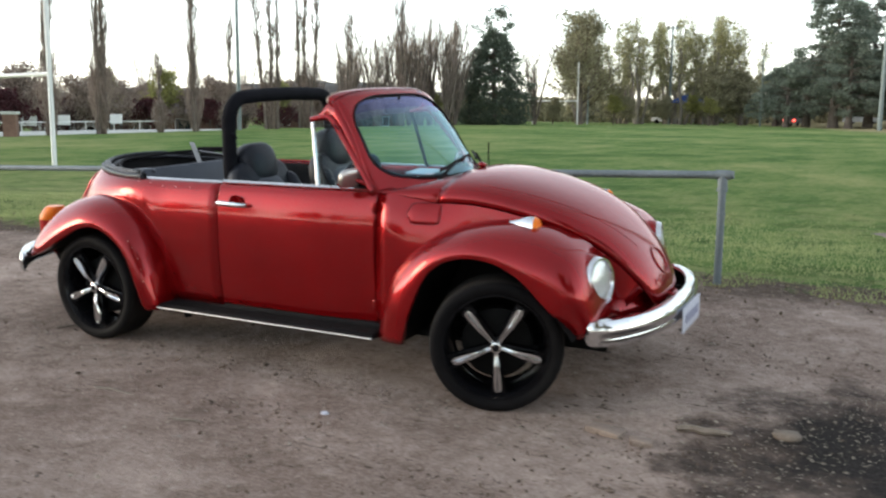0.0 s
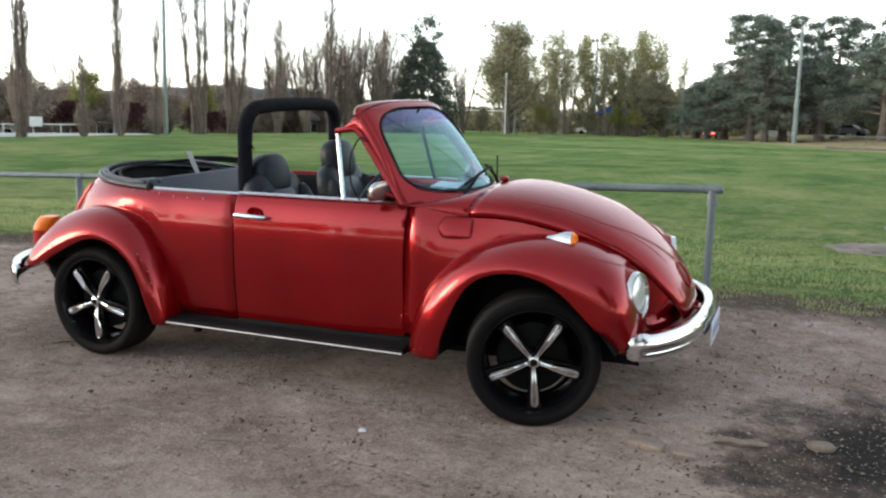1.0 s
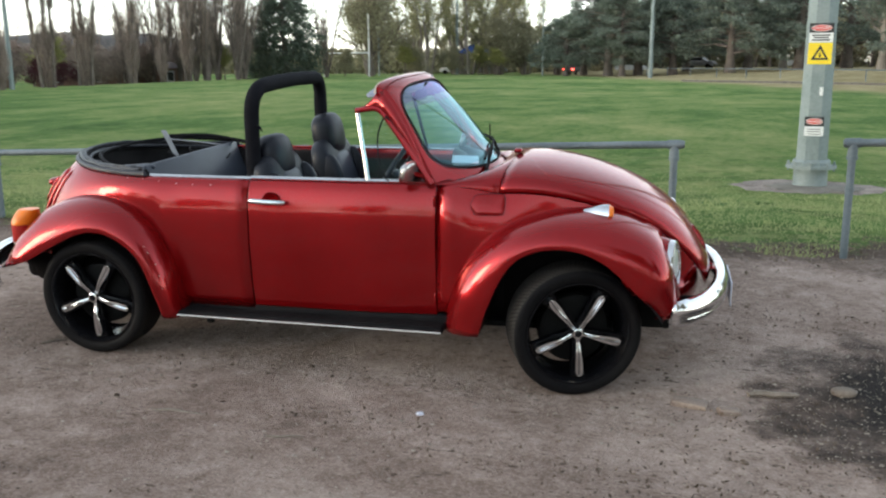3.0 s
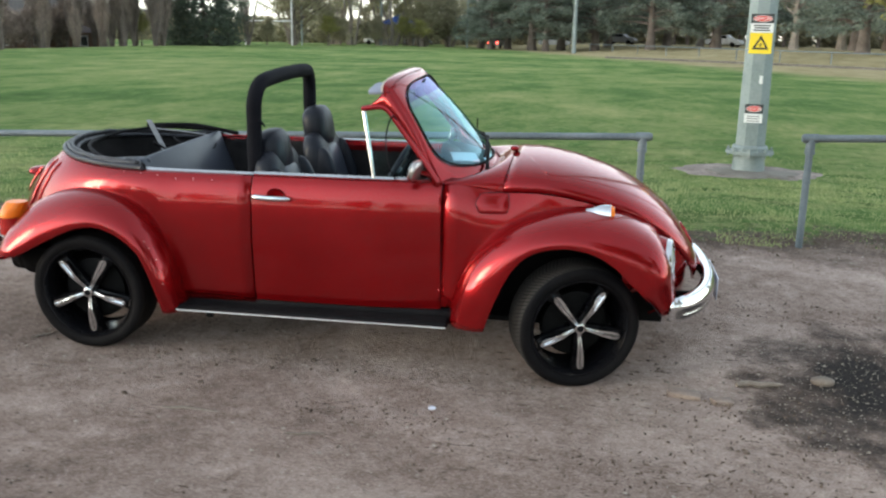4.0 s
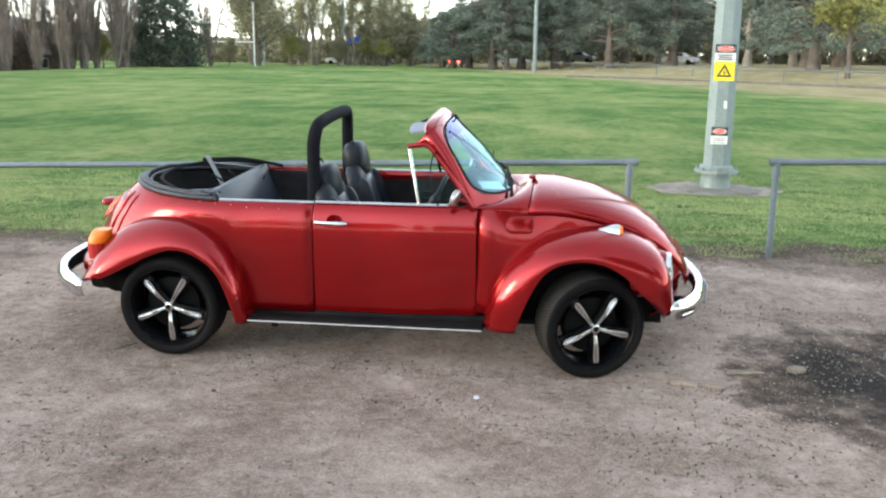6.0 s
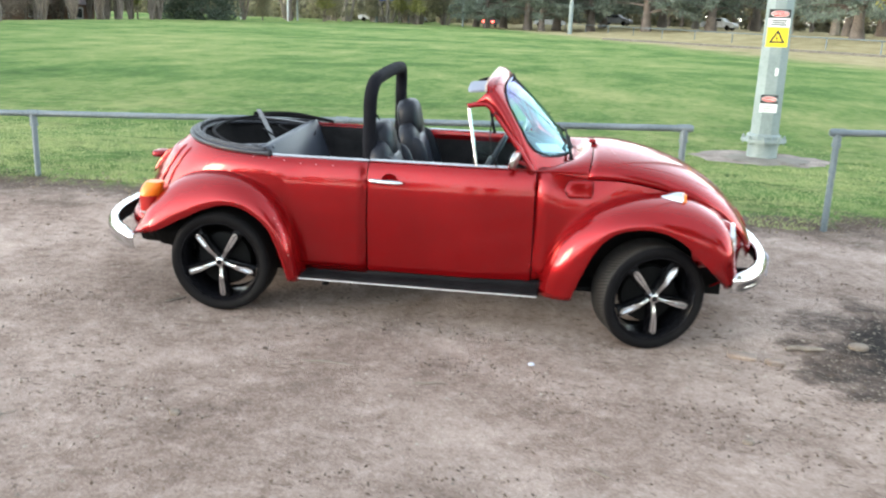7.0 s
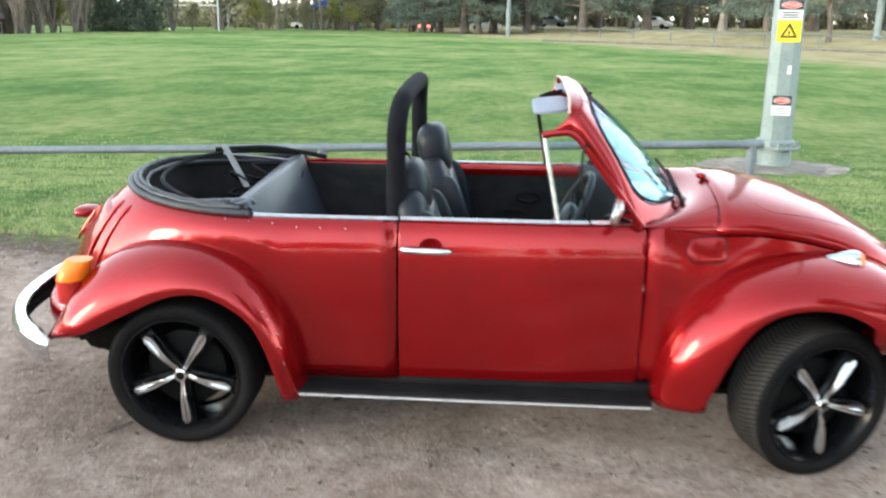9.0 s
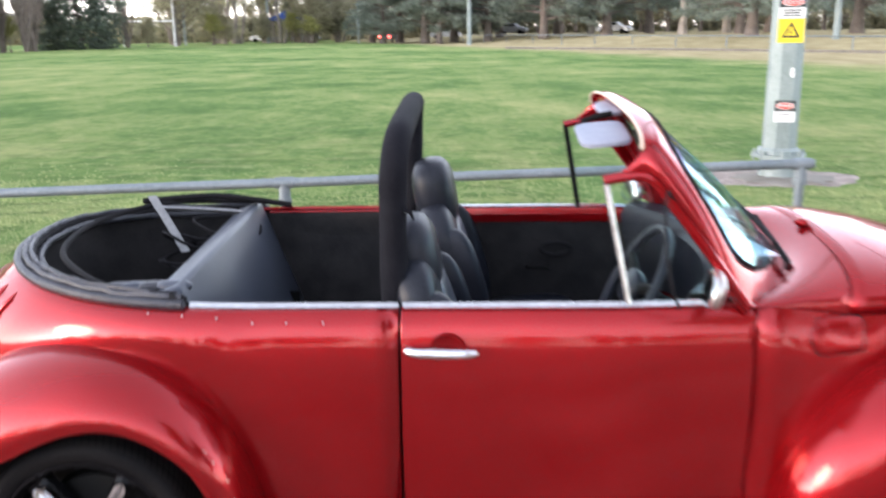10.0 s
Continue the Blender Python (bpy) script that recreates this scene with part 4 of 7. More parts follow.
# lamps
for s in (-1, 1):
    hl = part("headlamp", moved(lathe([(0.108, -0.11), (0.110, -0.02), (0.109, 0.002), (0.103, 0.014), (0.095, 0.014), (0.091, 0.004)], 40, "x"), Matrix.Translation((1.605, 0.505 * s, 0.548)) @ pose(0, 0, 0, 0, -5, 10 * s)), CHROME, car, "round headlamp with chrome ring")
    part("lens", moved(lathe([(0.0, 0.022), (0.03, 0.021), (0.06, 0.016), (0.092, 0.005)], 40, "x"), Matrix.Translation((1.605, 0.505 * s, 0.548)) @ pose(0, 0, 0, 0, -5, 10 * s)), LENS, hl, "fluted clear glass lens")
    part("lamp_bucket", moved(lathe([(0.150, -0.20), (0.138, -0.11), (0.121, -0.035), (0.111, -0.010)], 40, "x"), Matrix.Translation((1.605, 0.505 * s, 0.548)) @ pose(0, 0, 0, 0, -5, 10 * s)), PAINT, hl)
    # indicator on top of the wing: chrome wedge with an amber front
    rows = []
    for k in range(9):
        t = k / 8
        w, h = 0.020 + 0.018 * smoothstep(0, 0.7, t), 0.024 + 0.022 * smoothstep(0, 0.8, t)
        rows.append([(1.208 + 0.112 * t, 0.520 * s + w * math.cos(a), 0.776 + 0.000 * t + h * max(0, math.sin(a)) - 0.012) for a in np.linspace(0, math.pi, 9)])
    v, f = rowmesh(rows)
    f.append(tuple(range(len(v) - 9, len(v))))
    f.append(tuple(range(9)))
    ind = part("indicator", (v, f), CHROME, car, "chrome wing indicator")
    rows = []
    for k in range(5):
        t = k / 4
        w, h = (0.036 - 0.006 * t), (0.046 - 0.012 * t)
        rows.append([(1.320 + 0.017 * t, 0.520 * s + w * math.cos(a), 0.776 + h * max(0, math.sin(a)) - 0.012) for a in np.linspace(0, math.pi, 9)])
    v, f = rowmesh(rows)
    f.append(tuple(range(len(v) - 9, len(v))))
    part("indicator_lens", (v, f), AMBER, ind, "amber lens")
    # tail lamp: amber over red on the rear wing
    def lampshell(z0, z1):
        """A slice of the lamp, which runs forward over the wing in a wedge."""
        rows = []
        for z in np.linspace(z0, z1, 7):
            q = (z - 0.60) / 0.11
            back = -1.722 + 0.055 * max(0, q) ** 2.2
            front = -1.610 + 0.035 * max(0, q)
            rows.append([(back + (front - back) * (0.5 - 0.5 * math.cos(a)), s * (0.560 + (0.075 - 0.045 * max(0, q) ** 3) * math.sin(a) ** 0.8 * (1 if k == 0 else -1)), z)
                         for k in (0, 1) for a in (np.linspace(0, math.pi, 11)[:-1] if k == 0 else np.linspace(math.pi, 0, 11)[:-1])])
        v, f = rowmesh(rows, close_v=True)
        f += [tuple(range(20)), tuple(range(len(v) - 20, len(v)))]
        return v, f
    tl = part("tail_lamp", lampshell(0.536, 0.622), RED_LENS, car, "large tail lamp, red below amber")
    part("amber_lens", lampshell(0.624, 0.698), AMBER, tl, "amber upper lens")
    part("reverse_lens", lampshell(0.526, 0.534), LENS, tl, "clear lower lens")
part("plate_lamp", cushion(-1.855, 0, 0.742, 0.10, 0.13, 0.05, 2.6), PAINT, car, "red plate lamp housing")

# windscreen: frame, glass, header
def screen_point(u, v):
    """u -1..1 across, v 0 at the glass foot, 1 at its head."""
    y0, y1 = 0.545 * u, 0.475 * u
    bx, bz = 0.725 - 0.232 * abs(u) ** 2.2, 0.915 - 0.012 * u * u
    tx, tz = 0.316 - 0.032 * u * u, 1.329 - 0.043 * abs(u) ** 4
    bulge = 0.018 * math.sin(math.pi * min(max(v, 0), 1))
    return Vector((bx + (tx - bx) * v + bulge, y0 + (y1 - y0) * v, bz + (tz - bz) * v + bulge * 0.8))


def ring(hu, v0, v1, p, n=64):
    out = []
    for k in range(n):
        a = math.tau * k / n
        c, s = math.cos(a), math.sin(a)
        out.append((hu * math.copysign(abs(c) ** (2 / p), c), (v0 + v1) / 2 + (v1 - v0) / 2 * math.copysign(abs(s) ** (2 / p), s)))
    return out


inner, outer = ring(0.930, 0.015, 0.955, 4.0), []
for k in range(64):
    c, s = math.cos(math.tau * k / 64), math.sin(math.tau * k / 64)
    m = max(abs(c), abs(s))
    outer.append((c / m, 0.47 + 0.568 * s / m))
rows = []
for t in (0, 0.12, 0.35, 0.7, 1.0):
    rows.append([screen_point(a[0] + (b[0] - a[0]) * t, a[1] + (b[1] - a[1]) * t) + Vector((0.004 * math.sin(t * math.pi), 0, 0.004 * math.sin(t * math.pi))) for a, b in zip(inner, outer)])
frame_ob = part("windscreen_frame", rowmesh(rows, close_v=True), PAINT, car, "red curved windscreen frame", thick=0.028)
part("windscreen_seal", tube([screen_point(*q) + Vector((0.004, 0, 0.004)) for q in inner], 0.0048, 8, closed=True), RUBBER, frame_ob, "black rubber seal")


def pane(v0, v1):
    rows = []
    for v in np.linspace(v0, v1, 14):
        m = (v - 0.485) / 0.47
        hu = 0.937 * (1 - min(0.999, abs(m)) ** 4.0) ** (1 / 4.0)
        rows.append([screen_point(hu * u, v) for u in np.linspace(-1, 1, 21)])
    return rowmesh(rows)


wg = part("windscreen_glass", pane(0.017, 0.72), SCREEN, frame_ob, "clear curved windscreen glass")
wg.visible_shadow = False
wt = part("tinted_band", pane(0.79, 0.953), TINT_GLASS, frame_ob, "dark blue tinted strip")
wt.visible_shadow = False
wf = part("tinted_fade", pane(0.72, 0.79), FADE_GLASS, frame_ob, "pale blue fading edge of the tinted strip")
wf.visible_shadow = False
# header above the glass, swept back to the side windows' heads
rows = []
for i in range(33):
    a = (i / 16 - 1) * math.pi / 2
    u = math.copysign(abs(math.sin(a)) ** 0.80, a)
    arch = max(0.0, math.cos(a)) ** 0.6
    front = screen_point(u, 1.036) + Vector((0, 0, 0.0015))
    back = Vector((0.250 - 0.006 * u * u, 0.480 * u, 1.288 + 0.060 * arch))
    mid = (front + back) / 2 + Vector((0, -0.006 * u, 0.009 * arch))
    row = []
    for t in np.linspace(0, 1, 7):
        row.append(front * (1 - t) ** 2 + mid * 2 * t * (1 - t) + back * t * t)
    inn = back + Vector((0.012, -0.012 * u, -0.024 * arch))
    row += [back + Vector((-0.004, -0.003 * u, -0.008 * arch)), inn, Vector((front.x - 0.025, front.y * 0.95, front.z - 0.045 * arch))]
    rows.append(row)
# the header's side sweeps back below its arch to the head of the window bar
SWEEP = [Vector(q) for q in ((0.146, -0.486, 1.206), (0.168, -0.486, 1.216), (0.192, -0.486, 1.231), (0.215, -0.485, 1.250), (0.236, -0.483, 1.273))]
part("header", rowmesh(rows), PAINT, frame_ob, "red header with pale rear edge")
# rear seal; light reflecting along it is put into its cream colour
part("header_seal", tube([r[6] + Vector((-0.004, 0, -0.002)) for r in rows], 0.0048, 8), LIT_STRIP, frame_ob, "weather strip coloured cream, as if lit")
# door pillar down from the header's corner
for s in (-1, 1):
    flip = mirror_y if s > 0 else (lambda q: q)
    part("pillar_gutter", flip(tube(curve([(0.146, -0.486, 1.206), (0.205, -0.487, 1.217), (0.262, -0.490, 1.212), (0.33, -0.507, 1.135), (0.42, -0.529, 1.02), (0.52, -0.550, 0.885)], 26), 0.014, 8)), PAINT, frame_ob)
    edge = [tuple(q) for q in SWEEP] + [tuple(p) for p in reversed(rows[0][0:7])] + [tuple(screen_point(-1.0, v)) for v in np.linspace(1.0, -0.08, 14)]
    gut = [(0.146, -0.486, 1.206), (0.205, -0.487, 1.217), (0.262, -0.490, 1.212), (0.33, -0.507, 1.135), (0.42, -0.529, 1.02), (0.52, -0.550, 0.885)]
    pa, pb = curve(edge, 30), curve(gut, 30)
    part("pillar_skin", flip(rowmesh([[tuple(p) for p in pa], [tuple(q) for q in pb]])), PAINT, frame_ob, thick=0.004, offset=0.0)
    # quarter light
    ql = part("quarter_light", flip(tube([(0.152, -0.482, 1.205), (0.215, -0.545, 0.885)], 0.0095, 8)), BRIGHT if s < 0 else BLACK_METAL, car, "bright upright window bar" if s < 0 else "black upright window bar")
    g = [(0.160, -0.486, 1.195), (0.262, -0.490, 1.195), (0.33, -0.507, 1.125), (0.49, -0.543, 0.905), (0.218, -0.545, 0.90)]
    qg = part("quarter_glass", flip((g, [(0, 1, 2, 3, 4)])), GLASS, ql, "small clear quarter glass", smooth=False)
    qg.visible_shadow = False
    if s < 0:
        part("vent_frame", flip(tube(curve([(0.33, -0.60, 0.90), (0.30, -0.625, 0.98), (0.285, -0.60, 1.10), (0.30, -0.53, 1.185), (0.325, -0.505, 1.15)], 18), 0.0038, 8)), RUBBER, ql, "black swung-open vent frame")
# visors and mirror
for y, x, z, tilt, deep in ((-0.165, 0.186, 1.275, -5, 0.145), (0.19, 0.270, 1.306, -16, 0.10)):
    part("sun_visor", moved(cushion(0, 0, 0, deep, 0.21 if y < 0 else 0.29, 0.020, 5), Matrix.Translation((x, y, z)) @ pose(0, 0, 0, 8 if y < 0 else 0, tilt, 0)), VISOR, car, "pale grey padded sun visor")
part("roof_latch", tube([(0.150, 0.04, 1.282), (0.190, 0.04, 1.294), (0.245, 0.04, 1.306)], [0.007, 0.010, 0.010], 8), BLACK_METAL, car, "black roof latch handle")
im = part("interior_mirror", moved(cushion(0, 0, 0, 0.02, 0.20, 0.055, 4), Matrix.Translation((0.33, 0, 1.245))), BLACK_METAL, car)
part("mirror_stem", tube([(0.36, 0, 1.31), (0.335, 0, 1.25)], 0.006, 8), BLACK_METAL, im)
for s in (-1, 1):
    flip = mirror_y if s > 0 else (lambda q: q)
    dm = part("door_mirror", flip(moved(cushion(0, 0, 0, 0.036, 0.148, 0.090, 3.0), Matrix.Translation((0.424, -0.578, 0.945)) @ pose(0, 0, 0, 0, 14, -8))), STEEL_SHELL, car, "dull chrome door mirror on a red stem")
    part("mirror_glass", flip(moved(cushion(0, 0, 0, 0.014, 0.150, 0.092, 3.0), Matrix.Translation((0.409, -0.576, 0.943)) @ pose(0, 0, 0, 0, 14, -8))), CHROME, dm, "mirror glass in chrome rim")
    part("mirror_arm", flip(tube([(0.515, -0.528, 0.890), (0.490, -0.538, 0.915), (0.436, -0.550, 0.932)], 0.012, 8)), PAINT, dm)
# cowl panel between screen foot and bonnet
rows = []
for h in hr[0]:
    h = Vector(h)
    a = screen_point(max(-0.995, min(0.995, h.y / 0.472)), -0.055)
    b = h + Vector((-0.007, 0, -0.002))
    row = [a + Vector((-0.01, 0, -0.015))]
    for t in (0, 0.25, 0.5, 0.75, 0.9, 1.0):
        row.append(a * (1 - t) + b * t + Vector((0, 0, 0.008 * math.sin(math.pi * t))))
    row.append(b + Vector((0.006, 0, -0.025)))
    rows.append(row)
part("cowl", rowmesh(rows), PAINT, car, "red scuttle panel below the windscreen")
# wipers and aerial
lift = Vector((0.02, 0, 0.016))
for pu, a, b in ((-0.47, (-0.38, 0.055), (0.31, 0.155)), (0.68, (0.50, 0.10), (0.76, 0.165))):
    f0 = screen_point(pu, -0.02) + Vector((0.03, 0, 0.012))
    w0, w1 = screen_point(*a) + lift, screen_point(*b) + lift
    wp = part("wiper", tube([f0 + Vector((0, 0, -0.035)), f0, (w0 * 0.45 + w1 * 0.55) + Vector((0.012, 0, 0.010))], [0.013, 0.010, 0.006], 8), RUBBER, car, "black wiper arm")
    part("wiper_blade", tube([w0, (w0 + w1) / 2 + Vector((0.004, 0, 0.003)), w1], 0.0075, 6), RUBBER, wp)
part("aerial", tube([(0.56, 0.655, 0.86), (0.56, 0.655, 1.03)], 0.004, 6), BLACK_METAL, car, "short black aerial")
part("washer_nozzle", cushion(0.835, -0.02, 0.972, 0.045, 0.05, 0.026, 2.4), PAINT, car)

# cabin
tubrows = []
for s in np.linspace(0, 1, 24):
    x, y, z = tub_point(s, 1.0)
    tubrows.append([(x * 0.985 + 0.012, y * 0.955, z - 0.004), (x * 0.97, y * 0.93, z - 0.10), (x * 0.95, y * 0.90, 0.60), (x * 0.93, y * 0.86, 0.42)])
full = tubrows + [[(x, -y, z) for x, y, z in r] for r in reversed(tubrows[:-1])]
part("tub_lining", rowmesh(full), CARPET, car, "dark carpet lining of the rear tub")
part("parcel_floor", slab(-1.12, 0, 0.47, 0.72, 0.92, 0.03, 0.01), CARPET, car)
part("cabin_floor", slab(-0.05, 0, 0.275, 1.5, 1.04, 0.03, 0.01), CARPET, car, "dark carpet floor")
for s in (-1, 1):
    part("side_trim", rowmesh([[(x, s * (0.530 - 0.005 * k), 0.30 + 0.56 * k / 5) for k in range(6)] for x in (-0.38, -0.55, -0.72, -0.9)]), CARPET, car)
rail_path = [tub_point(s, 1.0) for s in np.linspace(0.0, 0.22, 8)]
for s in (-1, 1):
    part("waist_trim", strip([(x, s * -(y + 0.008), z) for x, y, z in rail_path + [tub_point(q, 1.0) for q in np.linspace(0.26, 0.37, 6)]],
                             [(x, s * -(y + 0.022), z + 0.009) for x, y, z in rail_path + [tub_point(q, 1.0) for q in np.linspace(0.26, 0.37, 6)]], 0.010), BRIGHT if s < 0 else PAINT, car, "bright waist strip" if s < 0 else "red waist edge")
dash = []
for i in range(17):
    u = -1 + i / 8
    a = screen_point(u * 0.95, -0.02)
    dash.append([a + Vector((-0.01, 0, 0.0)), a + Vector((-0.10, 0, 0.022)), a + Vector((-0.19 + 0.05 * u * u, -0.02 * u, 0.010)), a + Vector((-0.215 + 0.06 * u * u, -0.02 * u, -0.03)), a + Vector((-0.20 + 0.06 * u * u, -0.02 * u, -0.12)), a + Vector((-0.12 + 0.06 * u * u, -0.02 * u, -0.30))])
part("dashboard", rowmesh(dash), VINYL, car, "black padded dashboard")
part("paper_sheet", moved(slab(0, 0, 0, 0.13, 0.24, 0.004, 0.001), Matrix.Translation((0.595, -0.17, 0.944)) @ pose(0, 0, 0, 0, 2, 12)), PLATE, car, "white paper lying on the dashboard")
sw = part("steering_wheel", moved(tube([(0.185 * math.cos(a), 0.185 * math.sin(a), 0) for a in np.linspace(0, math.tau, 40, endpoint=False)], 0.013, 10, closed=True), Matrix.Translation((0.265, -0.31, 0.86)) @ pose(0, 0, 0, 0, -62, 0)), VINYL, car, "black steering wheel")
for a in (20, 160, 270):
    c, s_ = math.cos(radians(a)), math.sin(radians(a))
    part("wheel_spoke", moved(tube([(0.0, 0.0, -0.015), (s_ * 0.185, c * 0.185, 0)], [0.02, 0.010], 8), Matrix.Translation((0.265, -0.31, 0.86)) @ pose(0, 0, 0, 0, -62, 0)), BLACK_METAL, sw)
part("horn_pad", moved(cushion(0, 0, 0.0, 0.10, 0.12, 0.05, 3), Matrix.Translation((0.265, -0.31, 0.86)) @ pose(0, 0, 0, 0, -62, 0)), VINYL, sw)
part("steering_column", tube([(0.28, -0.31, 0.85), (0.56, -0.31, 0.70)], 0.025, 10), BLACK_METAL, car)

def front_seat(y, dx=0.0, dz=0.0):
    base = part("front_seat", moved(cushion(0, 0, 0, 0.50, 0.47, 0.17, 4), Matrix.Translation((-0.07 + dx, y, 0.46)) @ pose(0, 0, 0, 0, -6, 0)), VINYL, car, "black vinyl bucket seat with head restraint")
    part("backrest", moved(cushion(0, 0, 0, 0.13, 0.46, 0.54, 4), Matrix.Translation((-0.295 + dx, y, 0.72)) @ pose(0, 0, 0, 0, -15, 0)), VINYL, base, "black vinyl backrest")
    for s in (-1, 1):
        part("bolster", moved(cushion(0, 0, 0, 0.15, 0.085, 0.42, 3), Matrix.Translation((-0.255 + dx, y + 0.19 * s, 0.70)) @ pose(0, 0, 0, 0, -15, 6 * s)), VINYL, base)
    part("seat_insert", moved(cushion(0, 0, 0, 0.10, 0.27, 0.42, 4), Matrix.Translation((-0.262 + dx, y, 0.70)) @ pose(0, 0, 0, 0, -15, 0)), GREY_VINYL, base, "grey centre panel")
    part("headrest", moved(cushion(0, 0, 0, 0.150, 0.25, 0.245, 3.0), Matrix.Translation((-0.355 + dx, y, 1.005 + dz)) @ pose(0, 0, 0, 0, -10, 0)), VINYL, base, "rounded black head restraint")
    part("headrest_post", tube([(-0.345 + dx, y, 0.82), (-0.36 + dx, y, 0.95)], 0.03, 8), VINYL, base)
    part("seat_riser", slab(-0.07 + dx, y, 0.33, 0.42, 0.38, 0.12, 0.02), BLACK_METAL, base)


front_seat(-0.30, 0.0, -0.055)
front_seat(0.345, 0.04, -0.012)
# rear bench: upright back leaning to the rear, grey
bench = part("rear_bench", moved(cushion(0, 0, 0, 0.44, 0.98, 0.15, 5), Matrix.Translation((-0.70, 0, 0.42)) @ pose(0, 0, 0, 0, -8, 0)), GREY_VINYL, car, "grey vinyl rear bench seat")
part("bench_back", moved(slab(0, 0, 0, 0.095, 1.00, 0.54, 0.016, 3), Matrix.Translation((-0.925, 0, 0.662)) @ pose(0, 0, 0, 0, -20, 0)), GREY_VINYL, bench, "grey vinyl bench back")

# folded roof: rim, bows and canvas in the well
def rim_path(lift, grow, s0=0.352):
    right = []
    for s in np.linspace(s0, 1, 30):
        x, y, z = tub_point(s, 1.0)
        right.append(Vector((x * (1 + grow * 0.6) , y * (1 + grow), z + lift)))
    return right + [Vector((p.x, -p.y, p.z)) for p in reversed(right[:-1])]


roof = part("folded_roof", tube(rim_path(0.008, 0.004), 0.015, 10), CANVAS, car, "black soft roof folded into its well")
for k, (lift, grow, r) in enumerate(((0.024, -0.018, 0.010), (0.018, -0.040, 0.011), (0.031, -0.036, 0.007), (0.006, -0.062, 0.010))):
    pth = rim_path(lift, grow, 0.362 + 0.012 * k)
    pth = [p + Vector((0.003 * math.sin(9 * i * 0.37 + k), 0.003 * math.cos(5 * i * 0.41), 0.005 * noise.noise((i * 0.35, k, 0)))) for i, p in enumerate(pth)]
    part("roof_fold", tube(pth, r, 8), CANVAS if k != 1 else RUBBER, roof)
part("roof_bow", tube(curve([(-1.02, -0.49, 0.900), (-1.2, -0.44, 0.915), (-1.39, -0.25, 0.940), (-1.45, 0.0, 0.945), (-1.40, 0.20, 0.955), (-1.25, 0.38, 0.955), (-0.98, 0.49, 0.93)], 40), 0.0095, 8), RUBBER, roof, "black roof bow")
part("roof_bow", tube(curve([(-1.36, 0.34, 0.968), (-1.13, 0.42, 0.968), (-0.95, 0.47, 0.935), (-0.86, 0.50, 0.912)], 20), 0.011, 8), RUBBER, roof)
part("roof_link", strip([(-1.290, 0.20, 1.018), (-1.235, 0.19, 0.92), (-1.185, 0.18, 0.825)], [(-1.262, 0.21, 1.018), (-1.208, 0.20, 0.92), (-1.158, 0.19, 0.825)], 0.010), GREY_METAL, roof, "bare grey metal roof link")
part("roof_link", strip([(-1.31, 0.30, 0.955), (-1.15, 0.35, 0.935), (-0.99, 0.40, 0.91)], [(-1.31, 0.32, 0.94), (-1.15, 0.37, 0.92), (-0.99, 0.42, 0.895)], 0.008), GREY_METAL, roof)
random.seed(4)
# loops of thin black rope coiled in the well
for k in range(6):
    c = Vector((random.uniform(-1.20, -1.05), random.uniform(0.18, 0.36), 0.80 + 0.016 * k))
    w = random.uniform(0.05, 0.12)
    loop = [c + Vector((w * 1.1 * math.cos(a), w * math.sin(a), 0.025 * math.sin(a + k) + 0.012 * math.sin(2 * a))) for a in np.linspace(0, math.tau, 26, endpoint=False)]
    part("rope_coil", tube(loop, 0.0055, 7, closed=True), RUBBER, roof)
for k in range(4):
    c = Vector((-1.17 + 0.055 * k, -0.40 - 0.012 * k, 0.905 + 0.006 * k))
    part("bunched_cloth", cushion(c.x, c.y, c.z - 0.012, 0.10, 0.05, 0.034, 2.3), GREY_VINYL if k % 2 else CANVAS, roof)
part("roof_catch", tube([(-1.05, -0.50, 0.905), (-0.98, -0.515, 0.905), (-0.955, -0.515, 0.89)], 0.017, 8), RUBBER, roof)

# padded roll hoop
hoop = curve([(-0.40, -0.455, 0.55), (-0.40, -0.455, 0.9), (-0.398, -0.452, 1.16), (-0.394, -0.440, 1.240), (-0.388, -0.395, 1.293), (-0.384, -0.31, 1.312), (-0.382, 0, 1.320), (-0.384, 0.31, 1.312), (-0.388, 0.395, 1.293), (-0.394, 0.440, 1.240), (-0.398, 0.452, 1.16), (-0.40, 0.455, 0.9), (-0.40, 0.455, 0.55)], 90)
random.seed(8)
part("roll_hoop", tube(hoop, [0.037 + 0.0025 * noise.noise((i * 0.22, 0, 0)) for i in range(90)], 14), FOAM, car, "black padded roll hoop")
part("hoop_tie", tube([(-0.372, -0.47, 1.13), (-0.352, -0.46, 1.12), (-0.345, -0.455, 1.10)], [0.010, 0.006, 0.003], 6), FOAM, car)
# chipped paint along the rear wing's front crease
random.seed(15)
for x, z in ((-0.862, 0.577), (-0.845, 0.545), (-0.814, 0.488), (-0.800, 0.43), (-0.793, 0.366)):
    part("paint_chip", moved(cushion(0, 0, 0, 0.006 + 0.008 * random.random(), 0.003, 0.004, 2.5, 5, 8), Matrix.Translation((x, -0.7465 + 0.2 * (x + 0.865), z)) @ pose(0, 0, 0, 0, random.uniform(20, 80), 0)), STICK_WOOD, car)
# press studs for the roof cover along the waist
waist = [Vector(tub_point(q, 0.955)) for q in np.linspace(0.02, 0.55, 120)]
for k in range(6):
    p = min(waist, key=lambda q: abs(q.x + 1.04 - 0.092 * k))
    part("press_stud", cushion(p.x, -abs(p.y) - 0.002, p.z, 0.007, 0.004, 0.007, 2.2, 5, 8), GREY_METAL, car)
